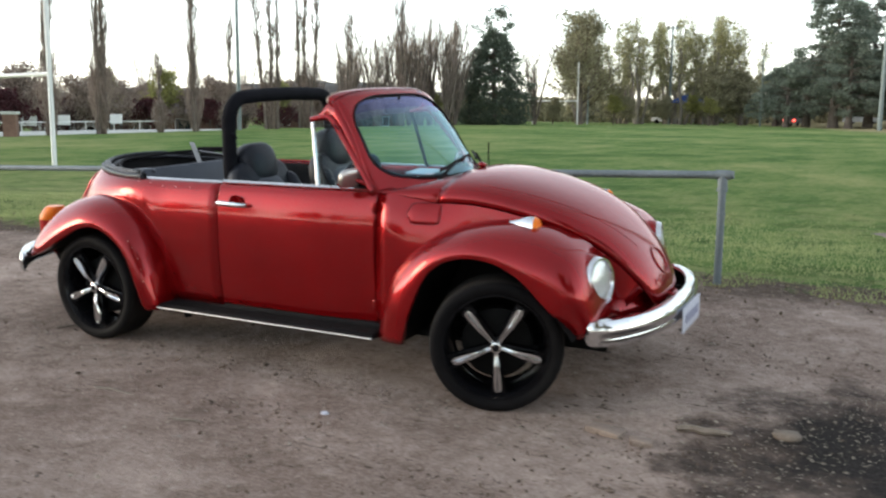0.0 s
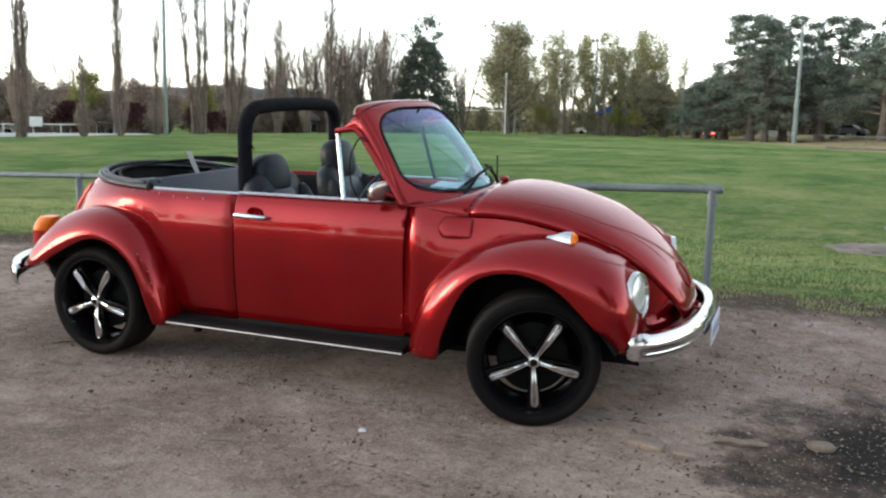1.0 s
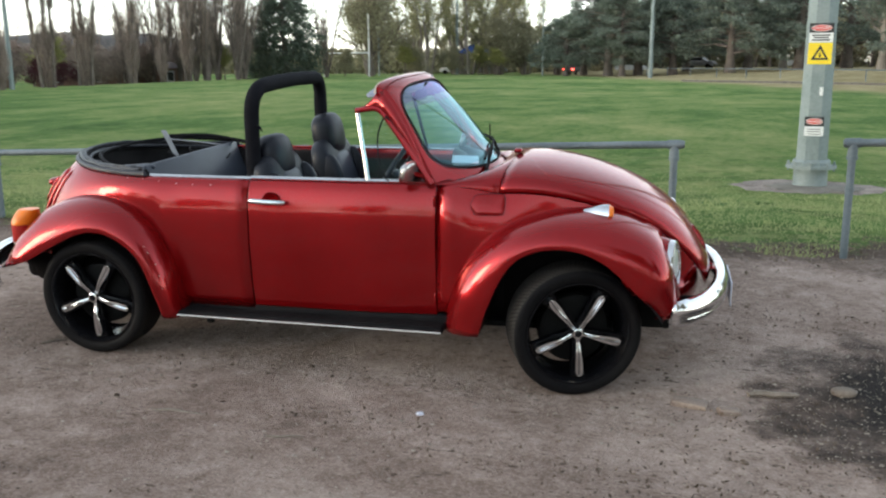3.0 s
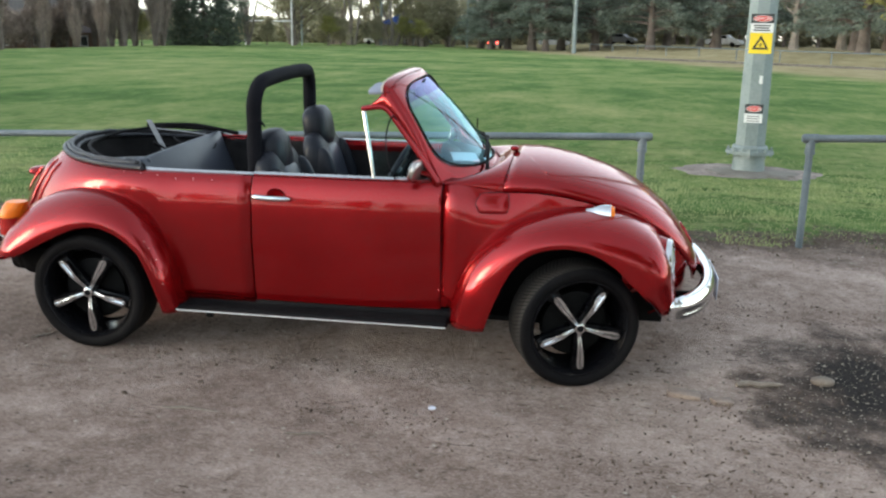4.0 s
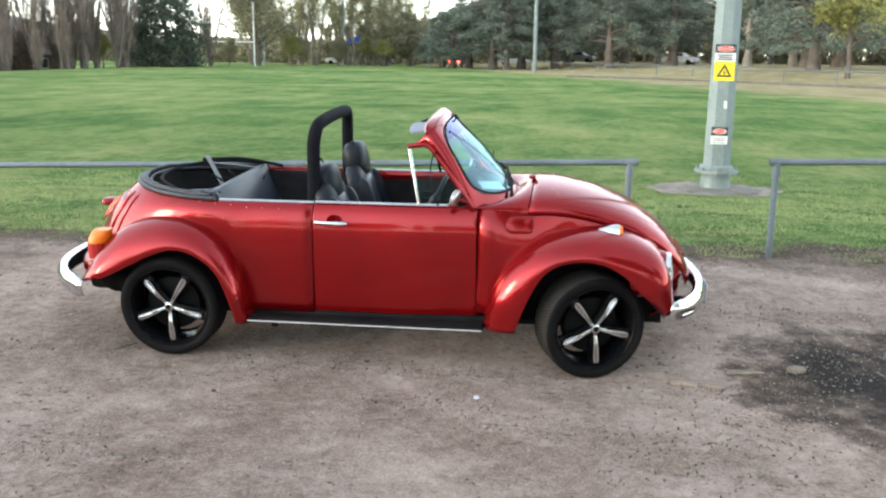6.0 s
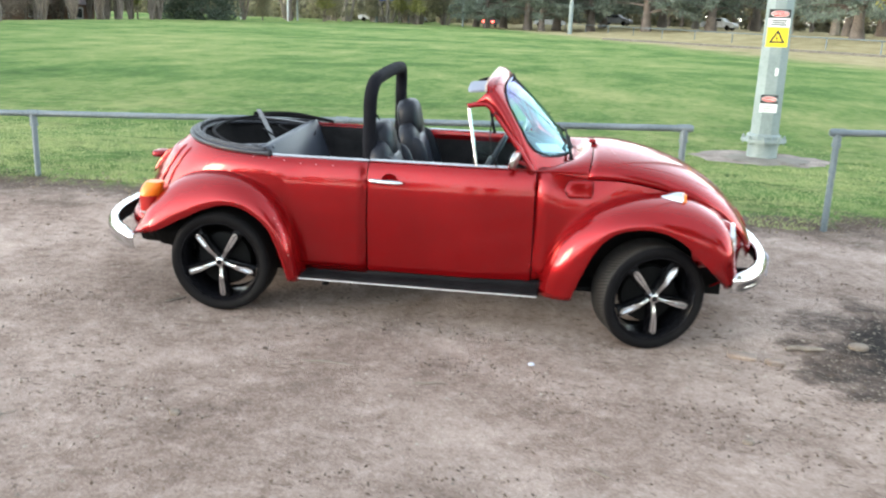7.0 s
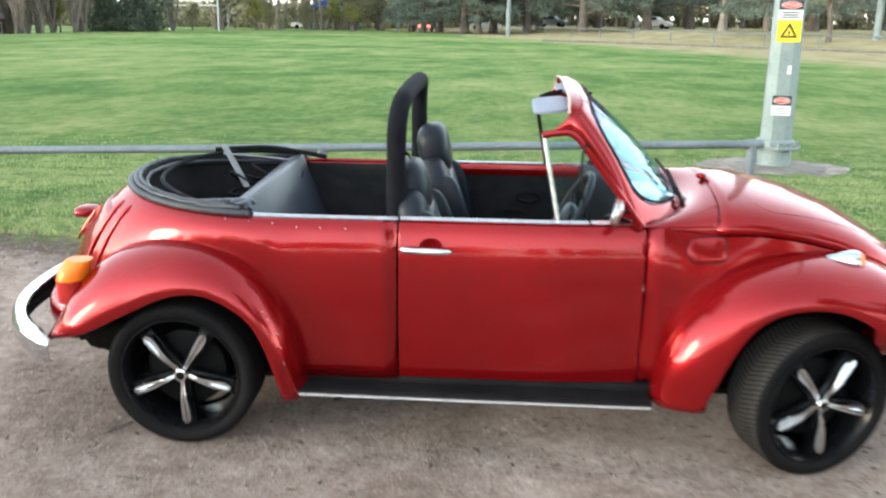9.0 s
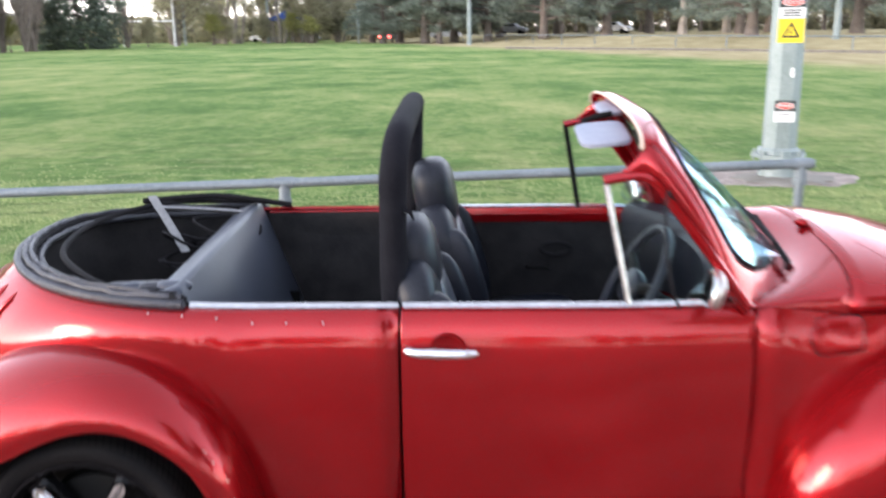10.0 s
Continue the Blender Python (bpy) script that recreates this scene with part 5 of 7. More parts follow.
# ---- rails, pole, posts ----
def rail_z(x):
    return 0.848 + 0.029 * x


def rail_fence(x_start, x_end, posts, y_at, label):
    """A galvanised pipe rail on posts with cast fittings."""
    root = tagged(new("pipe_rail_fence"), label, "fence", "rail fences round the oval")
    path = [(x, y_at(x), rail_z(x)) for x in np.linspace(x_start, x_end, 24)]
    part("rail", tube(path, 0.027, 12), GALV, root)
    for x in posts:
        z0, z1 = ground_z(x, y_at(x)) - 0.15, rail_z(x) - 0.028
        post = part("post", tube([(x, y_at(x), z0), (x, y_at(x), z1)], 0.026, 12), GALV, root)
        part("band", tube([(x, y_at(x), z0 + 0.62), (x, y_at(x), z0 + 0.645)], 0.029, 12), GALV, post)
        part("fitting", join(tube([(x, y_at(x), z1 - 0.085), (x, y_at(x), z1 - 0.06)], 0.037, 12), tube([(x, y_at(x), z1 - 0.06), (x, y_at(x), z1 + 0.02)], 0.033, 12), tube([(x - 0.05, y_at(x - 0.05), rail_z(x - 0.05)), (x + 0.05, y_at(x + 0.05), rail_z(x + 0.05))], 0.033, 12)), GALV, post, "cast pipe fitting")


rail_fence(1.69, -60.0, [1.62, -1.22, -4.06, -6.9, -9.75, -12.6, -15.4, -18.3], lambda x: 2.07 + 0.003 * x, "grey galvanised pipe rail along the oval's edge")
rail_fence(2.73, 40.0, [2.79, 5.65, 8.5, 11.3, 14.2], lambda x: 2.03 + 0.01 * (x - 2.7), "grey galvanised pipe rail beside the steel pole")


def letters(text, size, m, mat, parent, name="lettering"):
    cu = bpy.data.curves.new(name, "FONT")
    cu.body, cu.size, cu.align_x, cu.align_y, cu.extrude = text, size, "CENTER", "CENTER", 0.001
    tmp = bpy.data.objects.new(name, cu)
    me = bpy.data.meshes.new_from_object(tmp)
    me.materials.append(mat)
    bpy.data.objects.remove(tmp)
    ob = new(name, me)
    ob.parent = parent
    ob.matrix_local = m
    return ob


def steel_pole():
    root = tagged(new("lighting_pole"), "tall octagonal galvanised steel light pole with danger signs", "pole")
    px, py = 3.37, 7.45
    turn = -9.0
    root.matrix_world = pose(px, py, -0.09, 0, 0, turn)
    def octo(r, z):
        return [(r * math.cos(a), r * math.sin(a), z) for a in [math.tau * (k + 0.5) / 8 for k in range(8)]]
    shaft = rowmesh([octo(0.196, 0.30), octo(0.189, 1.2), octo(0.170, 4.0), octo(0.12, 16.0)], close_v=True)
    part("shaft", shaft, GALV_POLE, root, smooth=False)
    base = part("base", join(lathe([(0.205, 0.0), (0.20, 0.26), (0.0, 0.26)], 24, "z")), GALV_POLE, root, "short round steel stub")
    part("flange", join(lathe([(0.0, 0.255), (0.30, 0.255), (0.30, 0.295), (0.0, 0.295)], 8, "z")), GALV_POLE, root, smooth=False)
    part("collar", rowmesh([octo(0.245, 0.296), octo(0.242, 0.34), octo(0.214, 0.37)], close_v=True), GALV_POLE, root, smooth=False)
    for k in range(8):
        a = math.tau * k / 8
        part("bolt", join(tube([(0.268 * math.cos(a), 0.268 * math.sin(a), 0.22), (0.268 * math.cos(a), 0.268 * math.sin(a), 0.345)], 0.014, 6), tube([(0.268 * math.cos(a), 0.268 * math.sin(a), 0.296), (0.268 * math.cos(a), 0.268 * math.sin(a), 0.318)], 0.024, 6)), GALV_POLE, root, smooth=False)
    # signs face the yard
    face = pose(0, 0, 0)
    def plate(zc, w, h, mat, nm, lab, r):
        ob = part(nm, slab(0, 0, 0, w, 0.004, h, 0.001), mat, root, lab, smooth=False)
        ob.matrix_local = face @ pose(0, -r, zc + 0.045)
        return ob
    up = pose(0, -0.0035, 0, 90, 0, 0)
    s1 = plate(1.615, 0.27, 0.255, SIGN_YELLOW, "warning_sign", "yellow electric shock warning sign", 0.175)
    tri = []
    for r0, r1 in ((0.118, 0.088),):
        o = [(r0 * math.sin(a), -0.0035, r0 * math.cos(a) - 0.018) for a in (0, math.tau / 3, 2 * math.tau / 3)]
        i = [(r1 * 0.78 * math.sin(a), -0.0035, r1 * 0.78 * math.cos(a) - 0.018) for a in (0, math.tau / 3, 2 * math.tau / 3)]
        tri = (o + i, [(0, 1, 4, 3), (1, 2, 5, 4), (2, 0, 3, 5)])
    part("triangle", tri, SIGN_BLACK, s1, smooth=False)
    bolt = [(0.004, 0.045), (-0.022, -0.012), (-0.004, -0.008), (-0.010, -0.055), (0.020, 0.008), (0.004, 0.006)]
    part("bolt_mark", ([(x, -0.0036, z - 0.020) for x, z in bolt], [(0, 1, 2), (2, 3, 4), (2, 4, 5), (0, 2, 5)]), SIGN_BLACK, s1, smooth=False)
    s2 = plate(1.802, 0.27, 0.115, SIGN_WHITE, "notice_plate", "white notice plate", 0.1735)
    for z, w in ((0.028, 0.20), (0.0, 0.17), (-0.028, 0.20)):
        part("text_bar", slab(0, -0.0032, z, w, 0.002, 0.016), SIGN_BLACK, s2, smooth=False)
    def danger(zc, w, r):
        s = plate(zc, w, 0.115, SIGN_BLACK, "danger_plate", "black and red danger plate with pale lettering", r)
        part("oval", ([(w * 0.43 * math.cos(a), -0.0030, 0.040 * math.sin(a)) for a in np.linspace(0, math.tau, 28, endpoint=False)], [tuple(range(28))]), SIGN_WHITE, s, smooth=False)
        part("oval", ([(w * 0.41 * math.cos(a), -0.0038, 0.034 * math.sin(a)) for a in np.linspace(0, math.tau, 28, endpoint=False)], [tuple(range(28))]), SIGN_RED, s, smooth=False)
        letters("DANGER", 0.048, pose(0, -0.0045, 0, 90, 0, 0), SIGN_WHITE, s)
    danger(1.915, 0.27, 0.173)
    danger(0.80, 0.22, 0.180)
    s3 = plate(0.68, 0.22, 0.115, SIGN_WHITE, "notice_plate", "white notice plate", 0.181)
    for z in (0.025, -0.005, -0.035):
        part("text_bar", slab(0, -0.0032, z, 0.15, 0.002, 0.009), SIGN_BLACK, s3, smooth=False)
    part("sticker", slab(0, 0, 0, 0.04, 0.003, 0.10), SIGN_WHITE, root).matrix_local = face @ pose(0.05, -0.1775, 1.21)
    part("lamp_bar", slab(0, 0, 16.0, 2.2, 0.12, 0.12, 0.02), GALV_POLE, root)
    for x in (-0.8, 0.0, 0.8):
        part("floodlight", slab(x, 0.1, 16.25, 0.5, 0.2, 0.4, 0.05), GREY_METAL, root)
    # broken pad of concrete round the foot
    random.seed(3)
    rim = []
    for k in range(40):
        a = math.tau * k / 40
        r = 0.84 + 0.34 * noise.noise((math.cos(a) * 2.2, math.sin(a) * 2.2, 0)) + 0.12 * noise.noise((math.cos(a) * 7, math.sin(a) * 9, 4))
        rim.append((r * 1.12 * math.cos(a), r * math.sin(a)))
    z0 = ground_z(px, py)
    rows = [[(px + x * f, py + y * f, z0 + h + 0.008 * noise.noise((x * 4 * f, y * 4 * f, 1))) for x, y in rim] for f, h in ((1.0, -0.03), (0.97, 0.003), (0.92, 0.006), (0.7, 0.010), (0.4, 0.014), (0.15, 0.016))]
    v, f = rowmesh(rows, close_v=True)
    f.append(tuple(range(len(v) - 40, len(v))))
    thing("bare_soil", (v, f), PALE_SOIL, "ragged patch of bare brown soil round the pole's foot", "soil", kind="structure")
    rows = [[(px + 0.05 + x * f, py - 0.10 + y * f, z0 + h + 0.012 * noise.noise((x * 6 * f, y * 6 * f, 1))) for x, y in rim] for f, h in ((0.62, -0.02), (0.58, 0.020), (0.45, 0.030), (0.30, 0.040), (0.15, 0.045))]
    v, f = rowmesh(rows, close_v=True)
    f.append(tuple(range(len(v) - 40, len(v))))
    thing("concrete_pad", (v, f), CONCRETE, "broken pale concrete pad at the pole's foot", "concrete pad")


steel_pole()


def goal(x, y, turn, width, bar_h, post_h, label, r=0.085):
    root = tagged(new("goal_posts"), label, "goal posts", "goal posts on the oval")
    root.matrix_world = pose(x, y, 0, 0, 0, turn)
    for s in (-1, 1):
        part("post", tube([(s * width / 2, 0, -0.1), (s * width / 2, 0, post_h)], r, 10), WHITE_PAINT, root)
    part("crossbar", tube([(-width / 2, 0, bar_h), (width / 2, 0, bar_h)], r * 0.9, 10), WHITE_PAINT, root)


goal(-37.3, 103.0, -5, 6.2, 2.9, 7.6, "white far goal posts with a crossbar on the turf")
goal(-18.74, 11.58, 168, 5.6, 2.15, 7.5, "white goal posts with a crossbar beside the rail", 0.06)


def far_pole(x, y, h, label, r=0.13, lamps=True):
    root = tagged(new("floodlight_pole"), label, "pole", "poles beyond the oval")
    root.matrix_world = pose(x, y, 0)
    part("shaft", tube([(0, 0, -0.2), (0, 0, h)], [r, r * 0.6], 10), GALV_POLE, root)
    if lamps:
        part("lamp_bar", slab(0, 0, h - 0.15, 1.6, 0.12, 0.12), GALV_POLE, root)
        for dx in (-0.6, 0, 0.6):
            part("floodlight", slab(dx, -0.12, h + 0.1, 0.4, 0.18, 0.35, 0.04), GREY_METAL, root)


far_pole(-27.4, 122.0, 13.2, "tall pale floodlight pole beyond the oval", 0.2)
far_pole(0.1, 90.5, 11.0, "pale concrete light pole by the boundary", 0.24, False)
far_pole(-34.6, 107.9, 6.2, "slim grey pole beside the goal", 0.12, False)
far_pole(-13.8, 112.0, 8.5, "grey wooden utility pole among trees", 0.12, False)
far_pole(-38.7, 44.6, 11.5, "pale floodlight pole among bare poplars", 0.16)
far_pole(27.4, 66.0, 8.0, "pale pole beyond the boundary fence", 0.28, False)

# ---- trees ----
def quads(p, size, flat, rng):
    """Small leaf quads at the points p, each turned at random."""
    n = len(p)
    a = rng.normal(size=(n, 3))
    a /= np.linalg.norm(a, axis=1)[:, None]
    b = rng.normal(size=(n, 3))
    b -= a * (a * b).sum(1)[:, None]
    b /= np.linalg.norm(b, axis=1)[:, None]
    s = size * rng.uniform(0.55, 1.45, (n, 1))
    v = np.stack([p - a * s, p + b * s * flat, p + a * s, p - b * s * flat], 1).reshape(-1, 3)
    return [tuple(q) for q in v.tolist()], [(4 * i, 4 * i + 1, 4 * i + 2, 4 * i + 3) for i in range(n)]


def sprays(segs, per, size, soft, seed, flat=0.5, droop=0.0, squash=0.7):
    """Leaves strewn softly along the twigs given as (tip, root)."""
    rng = np.random.default_rng(seed)
    tip = np.repeat(np.array([tuple(s[0]) for s in segs]), per, 0)
    root = np.repeat(np.array([tuple(s[1]) for s in segs]), per, 0)
    u = rng.uniform(0.1, 1.3, (len(tip), 1))
    off = rng.normal(size=(len(tip), 3)) * soft * np.array([1, 1, squash])
    p = root + (tip - root) * u + off
    p[:, 2] -= droop * np.abs(rng.normal(size=len(tip)))
    return quads(p, size, flat, rng)


def twigs(base, length, width, lean, seed):
    """Thin upright shoots, one sliver each, from the given points."""
    rng = np.random.default_rng(seed)
    p = np.array([tuple(b) for b in base])
    n = len(p)
    ln = length * rng.uniform(0.5, 1.4, (n, 1))
    a = rng.uniform(0, math.tau, (n, 1))
    side = np.hstack([np.cos(a), np.sin(a), np.zeros((n, 1))]) * width
    d = np.hstack([rng.normal(size=(n, 2)) * lean, np.ones((n, 1))])
    v = np.stack([p - side, p + side, p + d * ln], 1).reshape(-1, 3)
    return [tuple(q) for q in v.tolist()], [(3 * i, 3 * i + 1, 3 * i + 2) for i in range(n)]


def limbs(base, height, spread, n, seed, r0, rise=0.6, sub=2, wander=0.012):
    """Tapered trunk with n boughs and finer branches; gives the mesh and the twigs (tip, root)."""
    rng = random.Random(seed)
    trunk = [Vector((0, 0, -0.2))]
    for k in range(1, 8):
        trunk.append(Vector((rng.uniform(-1, 1) * wander * height, rng.uniform(-1, 1) * wander * height, height * k / 7)))
    pieces, ends = [tube(trunk, [r0 * (1.25 if k == 0 else 1 - 0.88 * k / 7) for k in range(8)], 8)], []
    for i in range(n):
        f = min(base + (1 - base) * (i + rng.random()) / n, 0.97)
        k0 = min(int(f * 7), 6)
        p0 = trunk[k0].lerp(trunk[k0 + 1], f * 7 - k0)
        az = rng.uniform(0, math.tau)
        ln = spread * (1.15 - 0.75 * (f - base) / (1 - base)) * rng.uniform(0.6, 1.15)
        d = Vector((math.cos(az), math.sin(az), rise * rng.uniform(0.6, 1.5))).normalized()
        pts = [p0]
        for j in range(4):
            d = (d + Vector((rng.uniform(-.25, .25), rng.uniform(-.25, .25), rng.uniform(-.08, .2)))).normalized()
            pts.append(pts[-1] + d * ln / 4)
        rr = r0 * 0.34 * (1 - 0.6 * f)
        pieces.append(tube(pts, [rr * (1 - 0.2 * j) for j in range(5)], 5, caps=False))
        ends.append((pts[-1], pts[-2]))
        for j in range(sub):
            q = pts[rng.randint(1, 3)]
            e = (d + Vector((rng.uniform(-1, 1), rng.uniform(-1, 1), rng.uniform(-.3, .8)))).normalized()
            pieces.append(tube([q, q + e * ln * 0.3, q + e * ln * 0.5 + Vector((0, 0, 0.1 * ln))], [rr * 0.5, rr * 0.35, rr * 0.12], 3, caps=False))
            ends.append((q + e * ln * 0.5, q))
    return join(*pieces), ends


def make_tree(name, wood, leaves, bark, leafmat, label, crownlabel=""):
    root = tagged(new(name), label, "shrub" if name == "shrub" else "tree", "shrubs round the oval" if name == "shrub" else "trees round the oval")
    part("trunk", wood, bark, root, smooth=True)
    if leaves:
        part("crown", leaves, leafmat, root, crownlabel, smooth=False)
    return root


def poplar(seed, stems, h=14.0, label="bare upright poplar with thin brown branches"):
    """One to three straight stems that hug their short shoots, with a brush of brown twigs at the foot."""
    rng = random.Random(seed)
    pieces, roots = [], []
    for s in range(stems):
        hh = h * rng.uniform(0.86, 1.0)
        lean = rng.uniform(-0.05, 0.05) + (s - (stems - 1) / 2) * 0.055
        foot = Vector(((s - (stems - 1) / 2) * 0.45, rng.uniform(-0.2, 0.2), -0.2))
        line = [foot + Vector((lean * hh * k / 9 + rng.uniform(-.09, .09), rng.uniform(-.08, .08), (hh + 0.2) * k / 9)) for k in range(10)]
        pieces.append(tube(line, [0.19 * (1 - 0.82 * k / 9) for k in range(10)], 7))
        for i in range(46):
            k = rng.uniform(1.6, 8.9)
            p = line[int(k)].lerp(line[int(k) + 1], k % 1)
            a, ln = rng.uniform(0, math.tau), rng.uniform(0.6, 1.9)
            e = Vector((math.cos(a), math.sin(a), 0)) * rng.uniform(0.16, 0.42)
            pieces.append(tube([p, p + e + Vector((0, 0, 0.35 * ln)), p + e * 1.25 + Vector((0, 0, ln))], [0.055, 0.04, 0.012], 4, caps=False))
            roots += [p + e * rng.uniform(0.4, 1.2) + Vector((rng.gauss(0, .1), rng.gauss(0, .1), rng.uniform(0.1, 0.9) * ln)) for _ in range(11)]
    for k in range(1300):
        z = 5.2 * rng.random() ** 1.25
        a, r = rng.uniform(0, math.tau), (0.36 + 0.50 * smoothstep(0, 2.6, z) - 0.40 * smoothstep(3.0, 5.2, z)) * math.sqrt(rng.random())
        roots.append(Vector((r * math.cos(a), r * math.sin(a), z)))
    return make_tree("poplar_tree", join(*pieces), twigs(roots, 0.75, 0.022, 0.16, seed), BARK, TWIGS, label, "fine bare twigs")


def bare_tree(seed, h=9.0, label="bare multi-stemmed tree with pale brown twigs"):
    """Several thin stems that open upwards like a vase."""
    rng = random.Random(seed)
    pieces, roots = [], []
    for s in range(7):
        a, out, hh = rng.uniform(0, math.tau), rng.uniform(0.05, 0.26), h * rng.uniform(0.6, 1.0)
        line = [Vector((math.cos(a) * out * hh * (k / 7) ** 1.1 + rng.uniform(-.1, .1), math.sin(a) * out * hh * (k / 7) ** 1.1 + rng.uniform(-.1, .1), hh * k / 7 - 0.2)) for k in range(8)]
        pieces.append(tube(line, [0.13 * (1 - 0.85 * k / 7) for k in range(8)], 6))
        for i in range(16):
            k = rng.uniform(1.5, 6.8)
            p = line[int(k)].lerp(line[int(k) + 1], k % 1)
            b, ln = rng.uniform(0, math.tau), rng.uniform(0.6, 1.7)
            e = Vector((math.cos(b), math.sin(b), 0)) * rng.uniform(0.2, 0.6)
            pieces.append(tube([p, p + e + Vector((0, 0, 0.5 * ln)), p + e * 1.4 + Vector((0, 0, ln))], [0.035, 0.025, 0.008], 3, caps=False))
            roots += [p + e * rng.uniform(0.3, 1.3) + Vector((rng.gauss(0, .2), rng.gauss(0, .2), rng.uniform(0.1, 1.0) * ln)) for _ in range(8)]
    return make_tree("bare_tree", join(*pieces), twigs(roots, 0.62, 0.018, 0.28, seed), BARK, TWIGS, label, "haze of bare twigs")


def conifer(seed, h, w, mat, label):
    """A dense cone with a blunt top; boughs droop and stick out unevenly."""
    rng = random.Random(seed)
    wood, _ = limbs(0.2, h, 0.4, 6, seed, 0.30, 0.2, 0)
    segs, boughs = [], []
    prof = [(0, 0.80), (0.12, 1.0), (0.40, 0.97), (0.62, 0.84), (0.80, 0.62), (0.92, 0.36), (1.0, 0.10)]
    for k in range(620):
        f = 1 - rng.random() ** 0.85
        a = rng.uniform(0, math.tau)
        r = w * float(np.interp(f, [q[0] for q in prof], [q[1] for q in prof])) * (0.93 + 0.22 * noise.noise((math.cos(a) * 1.6, math.sin(a) * 1.6, f * 5))) * rng.uniform(0.72, 1.10)
        tip = Vector((r * math.cos(a), r * math.sin(a), h * f - 0.10 * r + rng.uniform(-0.1, 0.25)))
        segs.append((tip, Vector((tip.x * 0.55, tip.y * 0.55, tip.z + 0.30))))
        if k % 5 == 0:
            boughs.append(tube([(0, 0, tip.z + 0.45), tip], [0.05, 0.012], 3, caps=False))
    return make_tree("conifer_tree", join(wood, *boughs), sprays(segs, 34, 0.17, 0.22, seed, 0.45, 0.10), BARK, mat, label, "dense dark foliage")


def cedar(seed, h, w, label, low=0.15, n=66, per=215, r0=0.5):
    """Stout trunk with long level boughs that carry flat drooping pads."""
    rng = random.Random(seed)
    trunk = [Vector((rng.uniform(-.12, .12), rng.uniform(-.12, .12), h * k / 7 - 0.2)) for k in range(8)]
    pieces = [tube(trunk, [r0 * (1.3 if k == 0 else 1 - 0.9 * k / 7) for k in range(8)], 10)]
    segs = []
    for i in range(n):
        f = low + (0.99 - low) * (i + rng.random()) / n
        a = rng.uniform(0, math.tau)
        ln = w * (1.0 - 0.62 * ((f - low) / (1 - low)) ** 1.3) * rng.uniform(0.55, 1.12)
        z = h * f
        pts = [Vector((ln * u * math.cos(a + 0.12 * u * math.sin(i)), ln * u * math.sin(a + 0.12 * u * math.sin(i)), z + ln * (0.30 * u - 0.34 * u * u))) for u in (0, 0.3, 0.6, 0.85, 1.0)]
        pieces.append(tube(pts, [r0 * 0.26 * (1 - 0.55 * f) * q for q in (1, 0.8, 0.55, 0.3, 0.1)], 5, caps=False))
        for u0, u1 in ((1, 2), (2, 3), (2, 3), (3, 4), (3, 4)):
            side = Vector((-math.sin(a), math.cos(a), 0)) * rng.gauss(0, 0.13 * ln)
            segs.append((pts[u1] + side, pts[u0] + side * 0.4))
    return make_tree("cedar_tree", join(*pieces), sprays(segs, per // 5, 0.17, 0.30, seed, 0.5, 0.20, 0.55), BARK, CEDAR, label, "flat dark pads of foliage")


def spreading(seed, h, w, mat, bark, label, name="broadleaf_tree", base=0.14, per=34, leaf=0.16, boughs=40, soft=0.045, sub=4, rise=0.55, r=0.024):
    wood, ends = limbs(base, h * 0.90, w * 0.52, boughs, seed, r * h, rise, sub)
    return make_tree(name, wood, sprays(ends, per, leaf, soft * w, seed, 0.5, 0.02 * w), bark, mat, label, "loose leafy crown")


def grove(seed, h, w, stems, mat, bark, label, name="willow_tree", per=20, leaf=0.14, low=0.34):
    """Several pale stems that share one thin crown."""
    rng = random.Random(seed)
    pieces, ends = [], []
    for s in range(stems):
        a = math.tau * s / stems + rng.uniform(-0.5, 0.5)
        lean = rng.uniform(0.06, 0.26) * w / h
        m = Matrix.Identity(4)
        m[0][2], m[1][2] = lean * math.cos(a) * 1.6, lean * math.sin(a) * 1.6
        m.translation = Vector((0.06 * w * math.cos(a), 0.06 * w * math.sin(a), 0))
        wd, en = limbs(low, h * rng.uniform(0.74, 1.0), w * 0.24, 15, seed * 9 + s, 0.016 * h, 1.1, 4, 0.02)
        pieces.append(moved(wd, m))
        ends += [(m @ p, m @ q) for p, q in en]
    return make_tree(name, join(*pieces), sprays(ends, per, leaf, 0.035 * w, seed, 0.4, 0.04 * w, 1.1), bark, mat, label, "thin drooping crown")


def put(ob, x, y, s=1.0, turn=0.0, high=None):
    """Stands a tree on the ground."""
    hi = s if high is None else high
    ob.matrix_world = pose(x, y, ground_z(x, y), 0, 0, turn) @ Matrix.Diagonal((s, s, hi, 1))
    return ob


def again(ob, x, y, s=1.0, turn=0.0, high=None):
    return put(copy_thing(ob, pose(x, y, 0)), x, y, s, turn, high)


random.seed(21)
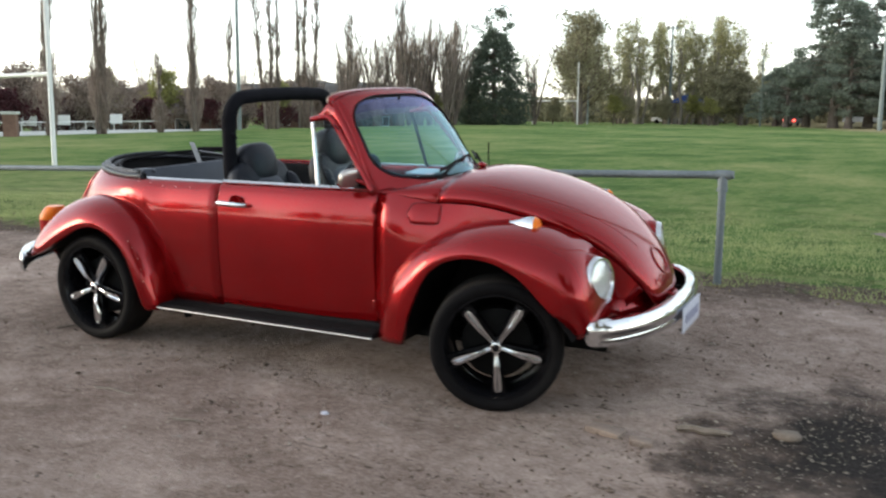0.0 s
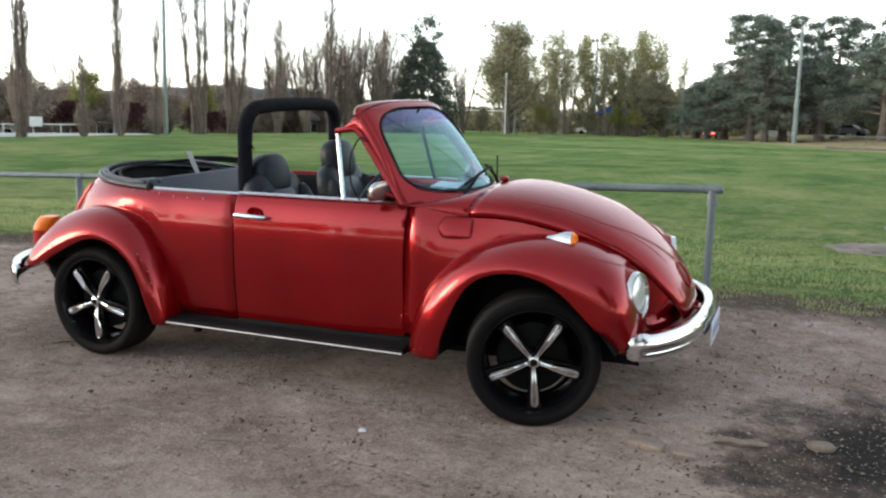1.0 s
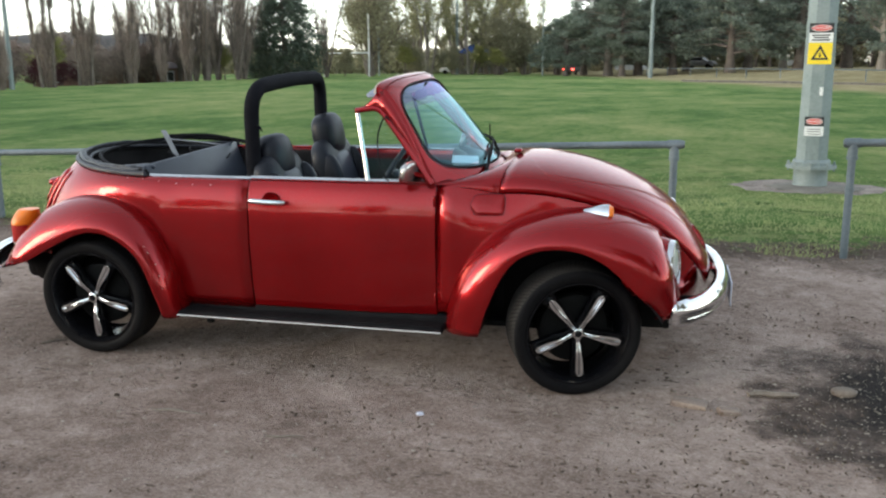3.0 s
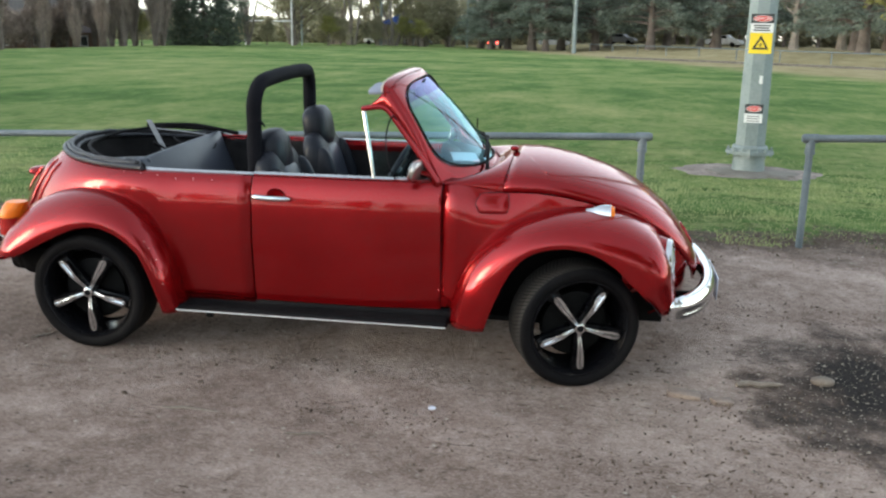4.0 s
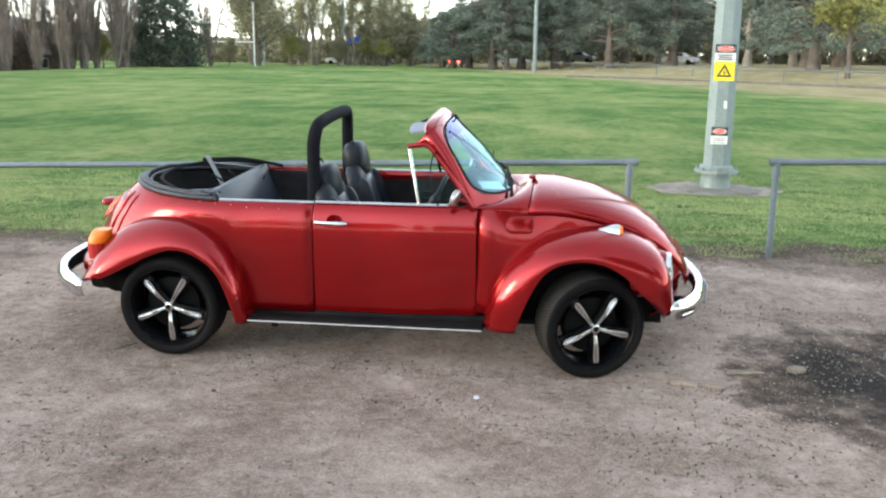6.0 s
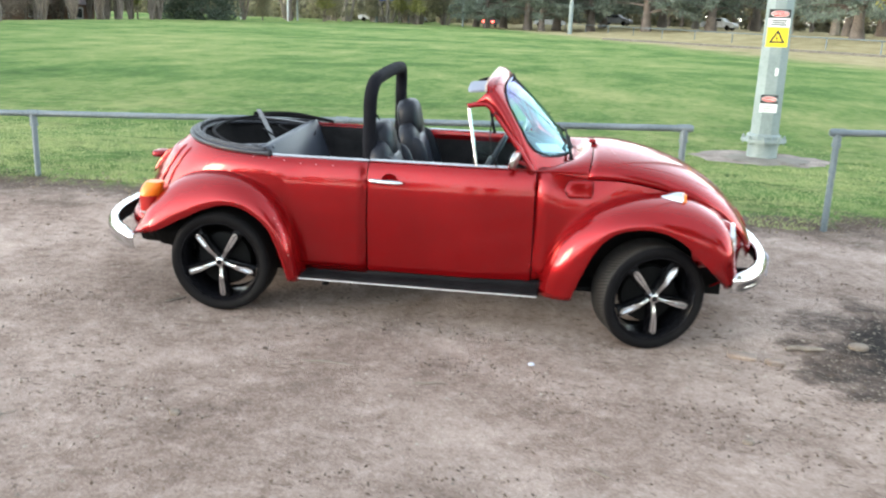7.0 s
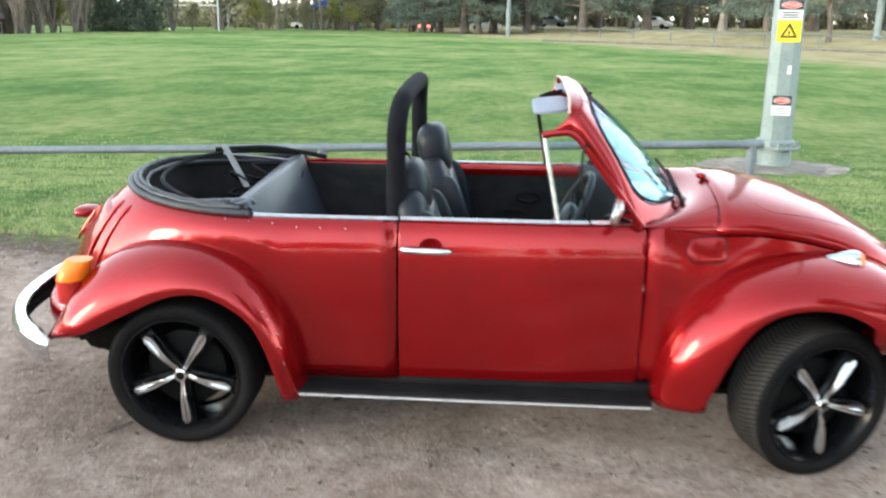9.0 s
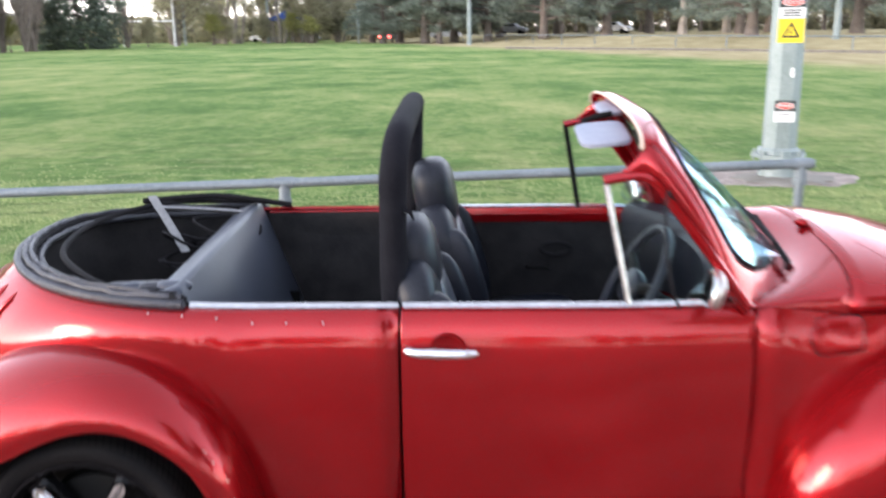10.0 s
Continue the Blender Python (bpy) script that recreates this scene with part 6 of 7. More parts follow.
# bare poplars along the oval's far left side, shorter bare trees after them
pops = [poplar(1, 2), poplar(2, 2), poplar(3, 1), poplar(4, 3)]
spots = [(-35.6, 26.7, 9.8), (-36.3, 30.5, 10.8), (-37.1, 35.6, 4.6), (-40.4, 54.6, 12.0), (-37.8, 39.3, 9.4), (-38.6, 43.6, 7.4), (-39.5, 49.2, 10.4), (-41.9, 63.2, 9.4), (-44.0, 76.0, 12.6), (-45.6, 85.3, 11.6), (-47.2, 94.5, 11.4), (-34.4, 20.0, 10.2), (-33.4, 14.0, 9.6), (-42.9, 69.5, 8.0)]
for i, (x, y, h) in enumerate(spots):
    ob = pops[i] if i < 4 else copy_thing(pops[(1, 2, 3, 0)[i % 4]], pose(x, y, 0))
    put(ob, x, y, 0.50 + 0.36 * h / 14, 67 * i, h / 13.0)
bares = [bare_tree(31), bare_tree(32), bare_tree(33)]
for i, (x, y, h) in enumerate([(-50.6, 76.0, 8.6), (-48.9, 79.5, 9.6), (-45.2, 78.0, 9.2), (-44.3, 82.5, 10.2), (-41.0, 80.6, 9.6), (-49.5, 84.0, 8.8), (-42.9, 86.0, 9.6), (-46.6, 84.0, 8.2), (-51.5, 82.0, 8.2), (-53.5, 82.0, 8.2), (-65.5, 62.0, 7.0), (-60.0, 70.5, 6.6), (-55.0, 76.0, 7.4), (-46.2, 81.5, 9.4), (-43.6, 79.0, 9.6), (-41.6, 83.5, 9.0), (-47.8, 87.0, 10.2), (-44.8, 88.5, 10.0), (-52.5, 79.0, 8.4), (-38.2, 98.5, 9.0)]):
    s = h / 7.8
    put(bares[i], x, y, s, 50 * i) if i < 3 else again(bares[i % 3], x, y, s, 50 * i)
# dark conifer and the thin-topped pine behind it
put(conifer(11, 10.6, 4.35, NEEDLES, "dense dark green conifer at the oval's far end"), -40.7, 91.6)
put(spreading(12, 15.2, 6.6, NEEDLES, BARK, "tall thin-topped pine behind the conifer", "pine_tree", 0.70, 30, 0.15, 9, 0.035, 3, 0.3, 0.013), -42.6, 96.5)
# rounded trees behind the goal
t1 = put(spreading(13, 14.2, 10.6, OLIVE, BARK, "dark olive spreading tree behind the goal", "broadleaf_tree", 0.10, 46, 0.16, 52, 0.05, 4, 0.7), -35.2, 106.5)
w1 = put(grove(14, 14.6, 9.6, 5, WILLOW, PALE_BARK, "thin-leaved willow with pale stems at the far end"), -31.6, 121.5)
w2 = put(grove(24, 15.0, 9.2, 4, WILLOW, PALE_BARK, "thin-leaved willow with several stems by the playground", per=17), -25.9, 122.5)
dk = put(spreading(25, 7.4, 6.4, OLIVE, BARK, "dense round olive tree beside the willows", "broadleaf_tree", 0.08, 40, 0.15, 40, 0.05), -20.6, 118.5)
for ob, x, y, s in ((w1, -21.6, 123.0, 1.02), (w2, -18.0, 124.5, 0.92), (w1, -28.6, 127.0, 1.0), (w2, -34.6, 124.0, 0.96), (w1, -24.0, 129.0, 1.05), (w2, -38.6, 116.5, 0.86),
                    (dk, -17.6, 120.5, 0.95), (dk, -33.4, 117.0, 0.62), (dk, -24.4, 125.5, 0.72), (dk, -13.4, 128.0, 0.9), (t1, -37.6, 113.5, 0.9), (dk, -30.6, 112.0, 0.45), (dk, -37.0, 101.5, 0.42), (dk, -27.5, 119.0, 0.5)):
    again(ob, x, y, s, 41 * x)
# cedars on the right
cd1 = put(cedar(15, 14.6, 6.6, "large dark cedar with layered boughs"), -5.2, 106.0)
cd2 = put(cedar(16, 10.5, 6.2, "wide dark cedar with a stout trunk", 0.19, 56, 190, 0.55), 8.6, 101.0)
for i, (x, y, s) in enumerate([(-8.6, 113.0, 0.85), (-3.4, 102.5, 0.72), (2.4, 106.0, 0.95), (-10.4, 108.5, 0.66), (-1.6, 111.0, 1.0), (-12.6, 117.0, 0.70), (0.6, 143.0, 1.1), (4.0, 116.0, 1.0), (16.0, 103.0, 1.05), (24.2, 76.0, 0.95), (12.0, 118.0, 1.05), (28.0, 92.0, 1.0),
                               (34.0, 78.0, 1.0), (22.5, 112.0, 1.1), (41.0, 66.0, 1.0), (46.0, 84.0, 1.1), (53.0, 60.0, 1.1), (35.0, 104.0, 1.2)]):
    again(cd1 if i % 3 == 1 else cd2, x, y, s, 55 * i + 10)
gum = put(spreading(27, 10.0, 7.5, CEDAR, PALE_BARK, "pale-trunked gum tree on the bank", "gum_tree", 0.34, 34, 0.16, 34, 0.05, 4, 0.6, 0.045), 22.8, 95.0)
again(gum, 28.6, 99.0, 1.05, 80)
again(gum, 15.4, 112.0, 1.0, 200)
# young yellow-green trees
y1 = put(spreading(17, 5.0, 3.8, SPRING, BARK, "young tree in yellow-green spring leaf", "spring_tree", 0.25, 26, 0.12, 26, 0.05, 3, 0.6), -31.3, 108.5, 0.75)
for i, (x, y, s) in enumerate([(-23.2, 117.0, 0.8), (-50.0, 49.0, 1.0), (-55.0, 36.5, 0.95), (-60.0, 52.0, 1.15), (-20.0, 112.5, 0.7), (-58.0, 26.0, 1.2), (-46.5, 59.0, 0.8), (23.6, 65.0, 1.7), (-44.5, 84.5, 0.7), (-66.0, 40.0, 1.2)]):
    again(y1, x, y, s, 77 * i)
# plum-leaved and brown shrubs in front of the houses
sh = put(spreading(18, 3.4, 4.4, PLUM, BARK, "dark plum-leaved shrub before the houses", "shrub", 0.06, 30, 0.13, 26, 0.06), -45.0, 31.0, 0.7)
br = put(spreading(19, 4.0, 4.6, TWIGS, BARK, "brown leafless thicket at the oval's edge", "shrub", 0.06, 16, 0.11, 30, 0.05, 3, 0.9), -47.0, 40.0)
random.seed(5)
for i in range(66):
    f = (i % 44) / 43 if i < 44 else (i - 44) / 21
    far = 0 if i < 44 else 4
    x, y = -47 - 7 * f - 2.2 * far + random.uniform(-2.5, 2.0), 14 + 76 * f + random.uniform(-1.5, 1.5)
    plum = i % 3 == 0 and f < 0.7
    again(sh if plum else br, x + 2.5 * plum, y, random.uniform(0.55, 0.75) if plum else random.uniform(0.8, 1.15), 40 * i)
# a row of lighter trees that closes the far side, and one behind the yard that the paint mirrors
bk = put(spreading(26, 9.0, 7.6, OLIVE, BARK, "olive tree in the far belt", "broadleaf_tree", 0.08, 20, 0.26, 30, 0.055, 3), -44.0, 142.0)
for i in range(26):
    f = i / 25
    x, y = -40 + 112 * f, 140 - 26 * f + 10 * math.sin(f * 3)
    again(bk, x + random.uniform(-2, 2), y + random.uniform(0, 5), random.uniform(0.7, 0.95) if x < -13 else random.uniform(0.95, 1.25), 50 * i)
for i in range(36):
    x = -80 + 4.6 * i + random.uniform(-1, 1)
    again(bk, x, -46 + 3 * math.sin(i * 1.7), random.uniform(0.66, 0.74), 70 * i)
for x, y, s in ((10.5, -15.0, 1.08), (21.0, -12.5, 1.1)):     # tall unseen trees, added to darken the front wing's reflections
    tagged(again(t1, x, y, s, 33 * x), "tall dark olive tree out of view, mirrored in the paint", "tree")

# far wood and hedges that close the view
far_rng = np.random.default_rng(77)
far_pts = []
for i in range(300):
    x = -130 + 330 * i / 299
    y = 150 + 0.05 * x + 8 * math.sin(i * 1.3) - 0.0011 * (x - 20) ** 2
    hh = 3.4 + 1.6 * noise.noise((i * 0.21, 0, 0)) + (5.5 + 1.5 * noise.noise((i * 0.31, 5, 0))) * smoothstep(-15, -7, x)
    q = far_rng.normal(size=(int(60 + 44 * hh), 3)) * np.array([0.9, 0.9, 0])
    q[:, 2] = hh * far_rng.uniform(0, 1.08, len(q)) ** 1.1
    far_pts.append(q + np.array([x, y, ground_z(x, y)]))
thing("far_wood", quads(np.concatenate(far_pts), 0.42, 0.6, far_rng), OLIVE, "distant olive and brown hedge beyond the oval", "hedge", kind="stuff", smooth=False)

# ---- beyond the oval: houses, boundary rails, cars, hill ----
def house(x, y, turn, w, d, h, label):
    root = tagged(new("house"), label, "house", "houses beyond the oval")
    root.matrix_world = pose(x, y, ground_z(x, y) - 0.1, 0, 0, turn)
    wall = part("wall", slab(0, 0, h / 2, w, d, h), WALL_BRICK, root, "brown brick wall", smooth=False)
    e, rz = 0.6, h + 1.4
    v = [(-w / 2 - e, -d / 2 - e, h), (w / 2 + e, -d / 2 - e, h), (w / 2 + e, d / 2 + e, h), (-w / 2 - e, d / 2 + e, h), (-w / 2 + d * 0.4, 0, rz), (w / 2 - d * 0.4, 0, rz)]
    part("roof", (v, [(0, 1, 5, 4), (1, 2, 5), (2, 3, 4, 5), (3, 0, 4), (3, 2, 1, 0)]), ROOF_BROWN, root, "brown tiled hip roof", smooth=False)
    k = int(w / 3.2)
    for i in range(k):
        cx = -w / 2 + w * (i + 0.5) / k
        win = part("window", slab(cx, -d / 2 - 0.02, h * 0.55, 1.5, 0.08, 1.1), WHITE_PAINT, root, smooth=False)
        for s in (-1, 1):
            part("pane", slab(cx + 0.36 * s, -d / 2 - 0.05, h * 0.55, 0.64, 0.06, 0.95), DARK_PANE, win, smooth=False)


house(-62.0, 58.0, 47, 18, 8, 1.9, "low brown brick house with a hip roof")
house(-70.0, 36.0, 60, 16, 8, 1.9, "low dark brick house behind plum shrubs")
house(-58.0, 84.0, 35, 15, 8, 1.9, "low brick house behind bare poplars")
house(-72.0, 12.0, 75, 18, 8, 1.9, "low brick house at the street")


def low_rail(pts, h, label, spacing=3.0, r=0.045, mat=None):
    root = tagged(new("boundary_rail"), label, "fence")
    for (x0, y0), (x1, y1) in zip(pts, pts[1:]):
        ln = math.hypot(x1 - x0, y1 - y0)
        part("rail", tube([(x0, y0, h), (x1, y1, h)], r, 6), mat or WHITE_PAINT, root)
        for k in range(int(ln / spacing) + 1):
            f = k * spacing / ln
            part("post", tube([(x0 + (x1 - x0) * f, y0 + (y1 - y0) * f, -0.1), (x0 + (x1 - x0) * f, y0 + (y1 - y0) * f, h)], r, 6), mat or WHITE_PAINT, root)


low_rail([(-41.2, 12.0), (-42.6, 28.0), (-44.6, 43.0)], 0.55, "low white rail along the street side", 2.6, 0.04)
low_rail([(-0.6, 108.0), (21.0, 59.0), (41.0, 14.0)], 0.9, "low pale rail along the oval's boundary", 6.0, 0.05, GALV)


def kerb(pts, w, h, label):
    rows = []
    for i, (x, y) in enumerate(pts):
        a, b = Vector(pts[max(i - 1, 0)]), Vector(pts[min(i + 1, len(pts) - 1)])
        t = (b - a).normalized()
        nrm = Vector((-t.y, t.x)) * w / 2
        rows.append([(x - nrm.x, y - nrm.y, -0.05), (x - nrm.x, y - nrm.y, h), (x + nrm.x, y + nrm.y, h), (x + nrm.x, y + nrm.y, -0.05)])
    return thing("kerb", rowmesh(rows), CONCRETE, label, "kerb", kind="structure", smooth=False)


kerb([(3.0, 71.0), (9.0, 65.5), (14.0, 60.5), (19.5, 53.7), (27.0, 44.0), (36.0, 33.0)], 0.35, 0.16, "pale concrete kerb at the turf's edge")


def path_strip():
    """Pale path behind the poplars' feet."""
    rows = []
    for k in range(30):
        y = -10 + 54 * k / 29
        x = -35 - 0.17 * (y - 23)
        w = 5.5 - 4.0 * smoothstep(34, 44, y)
        rows.append([(x - 0.6 - w * q, y, ground_z(x - 0.6 - w * q, y) + h) for q, h in ((0.0, -0.02), (0.02, 0.05), (0.5, 0.06), (0.98, 0.05), (1.0, -0.02))])
    return thing("path", rowmesh(rows), PALE_PATH, "pale concrete path behind the bare poplars", "path", kind="structure")


path_strip()


def notice_board(x, y, w, h, z, label):
    root = tagged(new("notice_board"), label, "sign", "boards along the street side")
    root.matrix_world = pose(x, y, ground_z(x, y), 0, 0, 50)
    part("panel", slab(0, 0, z, w, 0.04, h, 0.005), SIGN_WHITE, root, smooth=False)
    for q in (-0.4, 0.4):
        part("post", tube([(q * w, 0.04, -0.1), (q * w, 0.04, z)], 0.03, 6), GALV, root)


notice_board(-43.4, 38.0, 0.75, 0.62, 0.75, "white notice board on two posts")
notice_board(-45.0, 35.2, 0.8, 0.62, 0.72, "white notice board beside the path")
notice_board(-46.0, 33.4, 1.0, 0.60, 0.72, "wide white notice board beside the path")


def gate_pillar(x, y):
    root = tagged(new("brick_pillar"), "squat brown brick pillar with a pale cap", "pillar")
    root.matrix_world = pose(x, y, ground_z(x, y), 0, 0, 40)
    part("shaft", slab(0, 0, 0.5, 0.6, 0.6, 1.1, 0.02), WALL_BRICK, root, smooth=False)
    part("cap", slab(0, 0, 1.12, 0.72, 0.72, 0.14, 0.02), PALE_PATH, root, smooth=False)


gate_pillar(-35.3, 24.2)


def parked_car(x, y, turn, mat, label):
    root = tagged(new("parked_car"), label, "car", "cars parked far off")
    root.matrix_world = pose(x, y, ground_z(x, y), 0, 0, turn)
    prof = [(-2.1, 0.35), (-2.15, 0.75), (-1.9, 0.95), (-1.3, 1.0), (-0.9, 1.42), (0.4, 1.45), (1.0, 1.0), (1.9, 0.88), (2.15, 0.65), (2.1, 0.35)]
    rows = [[(px, s * (0.85 - (0.14 if pz > 1.1 else 0)), pz) for px, pz in prof] for s in (-1, 1)]
    v, f = rowmesh(rows)
    f += [tuple(range(10)), tuple(reversed(range(10, 20)))]
    part("body", (v, f), mat, root)
    for s in (-1, 1):
        part("window", slab(-0.25, s * 0.80, 1.2, 1.5, 0.12, 0.32, 0.03), DARK_PANE, root)
        for wx in (-1.3, 1.3):
            part("tyre", moved(lathe([(0.0, -0.1), (0.31, -0.1), (0.33, 0), (0.31, 0.1), (0, 0.1)], 16), Matrix.Translation((wx, s * 0.78, 0.33))), TYRE, root)
    return root


for i, (x, y, tn, mt, lb) in enumerate([(-30.0, 131.0, 10, CAR_WHITE, "white car parked beyond the trees"), (-24.0, 132.0, 5, GREY_METAL, "grey car parked beyond the trees"), (-3.0, 124.0, -8, CAR_WHITE, "white car parked on the far road"),
                                         (6.0, 121.0, -20, GREY_METAL, "silver car parked on the far road"), (18.0, 110.0, -30, CAR_WHITE, "white car parked under dark trees"), (-50.5, 40.5, 40, CAR_WHITE, "white car parked before the houses"),
                                         (-49.0, 27.0, 55, CAR_WHITE, "white van-like car beside the plum shrubs")]):
    parked_car(x, y, tn, mt, lb)
rl = parked_car(-10.5, 118.0, 80, GREY_METAL, "dark car with lit red tail lamps")
part("tail_light", slab(-2.16, -0.6, 0.75, 0.06, 0.3, 0.2), LAMP_RED, rl, "lit red tail lamp")
part("tail_light", slab(-2.16, 0.6, 0.75, 0.06, 0.3, 0.2), LAMP_RED, rl, "lit red tail lamp")

# blue shade sail over the playground
shade = tagged(new("shade_canopy"), "blue shade canopy on posts over a playground", "canopy")
shade.matrix_world = pose(-25.2, 124.0, 0)
part("cloth", ([(-2.5, -2, 3.0), (2.5, -2, 3.0), (2.5, 2, 3.0), (-2.5, 2, 3.0), (0, 0, 4.4)], [(0, 1, 4), (1, 2, 4), (2, 3, 4), (3, 0, 4), (3, 2, 1, 0)]), BLUE_PLASTIC, shade, smooth=False)
for x in (-2.4, 2.4):
    for y in (-1.9, 1.9):
        part("post", tube([(x, y, -0.1), (x, y, 3.0)], 0.07, 6), GALV, shade)

# wooded hill on the skyline
rows = []
for i in range(60):
    x = -420 + 520 * i / 59
    h = 2 + 12 * math.exp(-((x + 215) / 75) ** 2) + 8 * math.exp(-((x + 330) / 60) ** 2) + 1.2 * noise.noise((x * 0.06, 0, 0)) + 0.8 * noise.noise((x * 0.3, 3, 0))
    y = 260 + 0.10 * (x + 160)
    rows.append([(x, y, -1), (x, y + 20, h * 0.75), (x, y + 50, h), (x, y + 110, h * 0.3)])
thing("hill", rowmesh(rows), worn("wooded_hill", (0.035, 0.032, 0.030), (0.085, 0.075, 0.068), 0.12, (0.9, 1.0), 0, 0.3, 0.5, 0.6), "distant wooded hill beyond the houses", "hill", kind="structure")

# ---- litter, stones and turf in the yard ----
def pebbles():
    rng = np.random.default_rng(12)
    base = [(1, 0, 0), (-1, 0, 0), (0, 1, 0), (0, -1, 0), (0, 0, 1), (0, 0, -1)]
    tri = [(0, 2, 4), (2, 1, 4), (1, 3, 4), (3, 0, 4), (2, 0, 5), (1, 2, 5), (3, 1, 5), (0, 3, 5)]
    verts, faces = [], []
    def add(x, y, s):
        o = len(verts)
        j = rng.uniform(0.6, 1.2, (6, 3)) * s * np.array([1, 1, 0.55])
        z = ground_z(x, y) + 0.2 * s
        verts.extend([(x + b[0] * k[0], y + b[1] * k[1], z + b[2] * k[2]) for b, k in zip(base, j)])
        faces.extend([tuple(i + o for i in t) for t in tri])
    for _ in range(24000):
        x, y = rng.uniform(-5.5, 5), rng.uniform(-4.2, 2.3)
        add(x, y, float(rng.choice([0.003, 0.005, 0.007, 0.011], p=[0.48, 0.34, 0.14, 0.04])))
    for _ in range(2600):
        a, r = rng.uniform(0, math.tau), math.sqrt(rng.uniform(0, 1))
        add(2.95 + 1.05 * r * math.cos(a), -0.54 + 0.9 * r * math.sin(a), float(rng.choice([0.003, 0.005, 0.008, 0.011], p=[0.5, 0.33, 0.14, 0.03])))
    m = leaf_material("mixed_gravel", (0.085, 0.066, 0.052), (0.47, 0.41, 0.34))
    return thing("gravel", (verts, faces), m, "loose small stones scattered over the dirt", "gravel", kind="stuff", smooth=False)


pebbles()


def clods():
    """Crumbs of darker soil kicked up over the yard."""
    rng = np.random.default_rng(44)
    verts, faces = [], []
    for _ in range(2200):
        x, y = rng.uniform(-4.5, 4.0), rng.uniform(-3.6, 1.6)
        if noise.noise((x * 0.7, y * 0.9, 9)) < 0.02:
            continue
        s = float(rng.choice([0.005, 0.009, 0.015], p=[0.66, 0.28, 0.06]))
        v, f = cushion(0, 0, 0, 2 * s * rng.uniform(0.8, 1.6), 2 * s, s * 0.7, 2.4, 3, 6)
        a, z, o = rng.uniform(0, math.tau), ground_z(x, y) + 0.003, len(verts)
        verts += [(x + p[0] * math.cos(a) - p[1] * math.sin(a), y + p[0] * math.sin(a) + p[1] * math.cos(a), z + p[2] + 0.2 * s * rng.uniform(-1, 1)) for p in v]
        faces += [tuple(i + o for i in q) for q in f]
    return thing("soil_crumbs", (verts, faces), SOIL, "dark crumbs of soil loose on the dirt", "soil", kind="stuff", smooth=False)


clods()


def turf():
    """Blades along the worn edge by the rails and over the nearest turf."""
    rng = np.random.default_rng(5)
    verts, faces = [], []
    n = 90000
    xs = rng.uniform(-9, 8, n)
    ys = 2.0 + 8.0 * rng.uniform(0, 1, n) ** 1.7
    for x, y in zip(xs, ys):
        e = 2.18 + 0.075 * x - 0.75 * noise.noise((x * 1.3, y * 1.3, 0))
        if y < e - 0.15 or (y < e + 0.5 and rng.random() < 0.35):
            continue
        if (x - 3.37) ** 2 / 0.9 + (y - 7.45) ** 2 / 0.7 < 1.0:
            continue
        if rng.random() < smoothstep(4.5, 9.8, y):
            continue
        h = rng.uniform(0.012, 0.032) * (1.35 if noise.noise((x * 0.8, y * 1.4, 3)) > 0.1 else 0.8)
        a, w = rng.uniform(0, math.tau), rng.uniform(0.003, 0.006) * (1 + 0.12 * (y - 2))
        lean = rng.uniform(-0.02, 0.02, 2)
        z = ground_z(x, y)
        o = len(verts)
        c, s = math.cos(a) * w, math.sin(a) * w
        verts += [(x - c, y - s, z - 0.005), (x + c, y + s, z - 0.005), (x + lean[0], y + lean[1], z + h)]
        faces.append((o, o + 1, o + 2))
    m = leaf_material("grass_blades", (0.034, 0.076, 0.018), (0.36, 0.40, 0.17), 1.6, 0.30, 2.4, 0.95, 1.7)
    return thing("grass", (verts, faces), m, "short green grass blades at the turf's worn edge", "grass", kind="stuff", smooth=False)


turf()


def stick(x, y, ln, r, turn, label, mat=None):
    rng = random.Random(int(abs(x * 100)))
    pts = [(ln * (k / 6 - 0.5), 0.04 * ln * rng.uniform(-1, 1), 0.01 * rng.uniform(-1, 1) * ln) for k in range(7)]
    thing("stick", tube(pts, [r * q for q in (0.7, 1, 0.9, 1.0, 0.8, 0.7, 0.35)], 6), mat or STICK_WOOD, label, "stick", pose(x, y, ground_z(x, y) + r * 0.8, 0, 0, turn), "sticks on the dirt")


stick(2.06, -0.52, 0.22, 0.016, 8, "pale weathered stick lying by the dark patch")
stick(-0.42, -1.30, 0.26, 0.007, 2, "thin dark twig lying on the dirt")
stick(0.12, -1.42, 0.16, 0.005, 12, "thin bent twig on the dirt")
stick(-1.6, -2.2, 0.18, 0.005, 60, "short dark twig on the dirt")
stick(-1.52, -0.62, 0.14, 0.006, 55, "dry twig standing by the tyre")
stick(0.9, -2.1, 0.12, 0.004, 140, "short thin twig on the dirt")


def stone(name, x, y, sx, sy, sz, mat, label, cat, turn=0):
    v, f = cushion(0, 0, 0, sx, sy, sz, 2.8, 8, 12)
    v = [tuple(np.array(p) * (1 + 0.18 * noise.noise((p[0] * 22, p[1] * 22, p[2] * 22 + x)))) for p in v]
    thing(name, (v, f), mat, label, cat, pose(x, y, ground_z(x, y) + sz * 0.22, 0, 0, turn), "stones on the dirt")


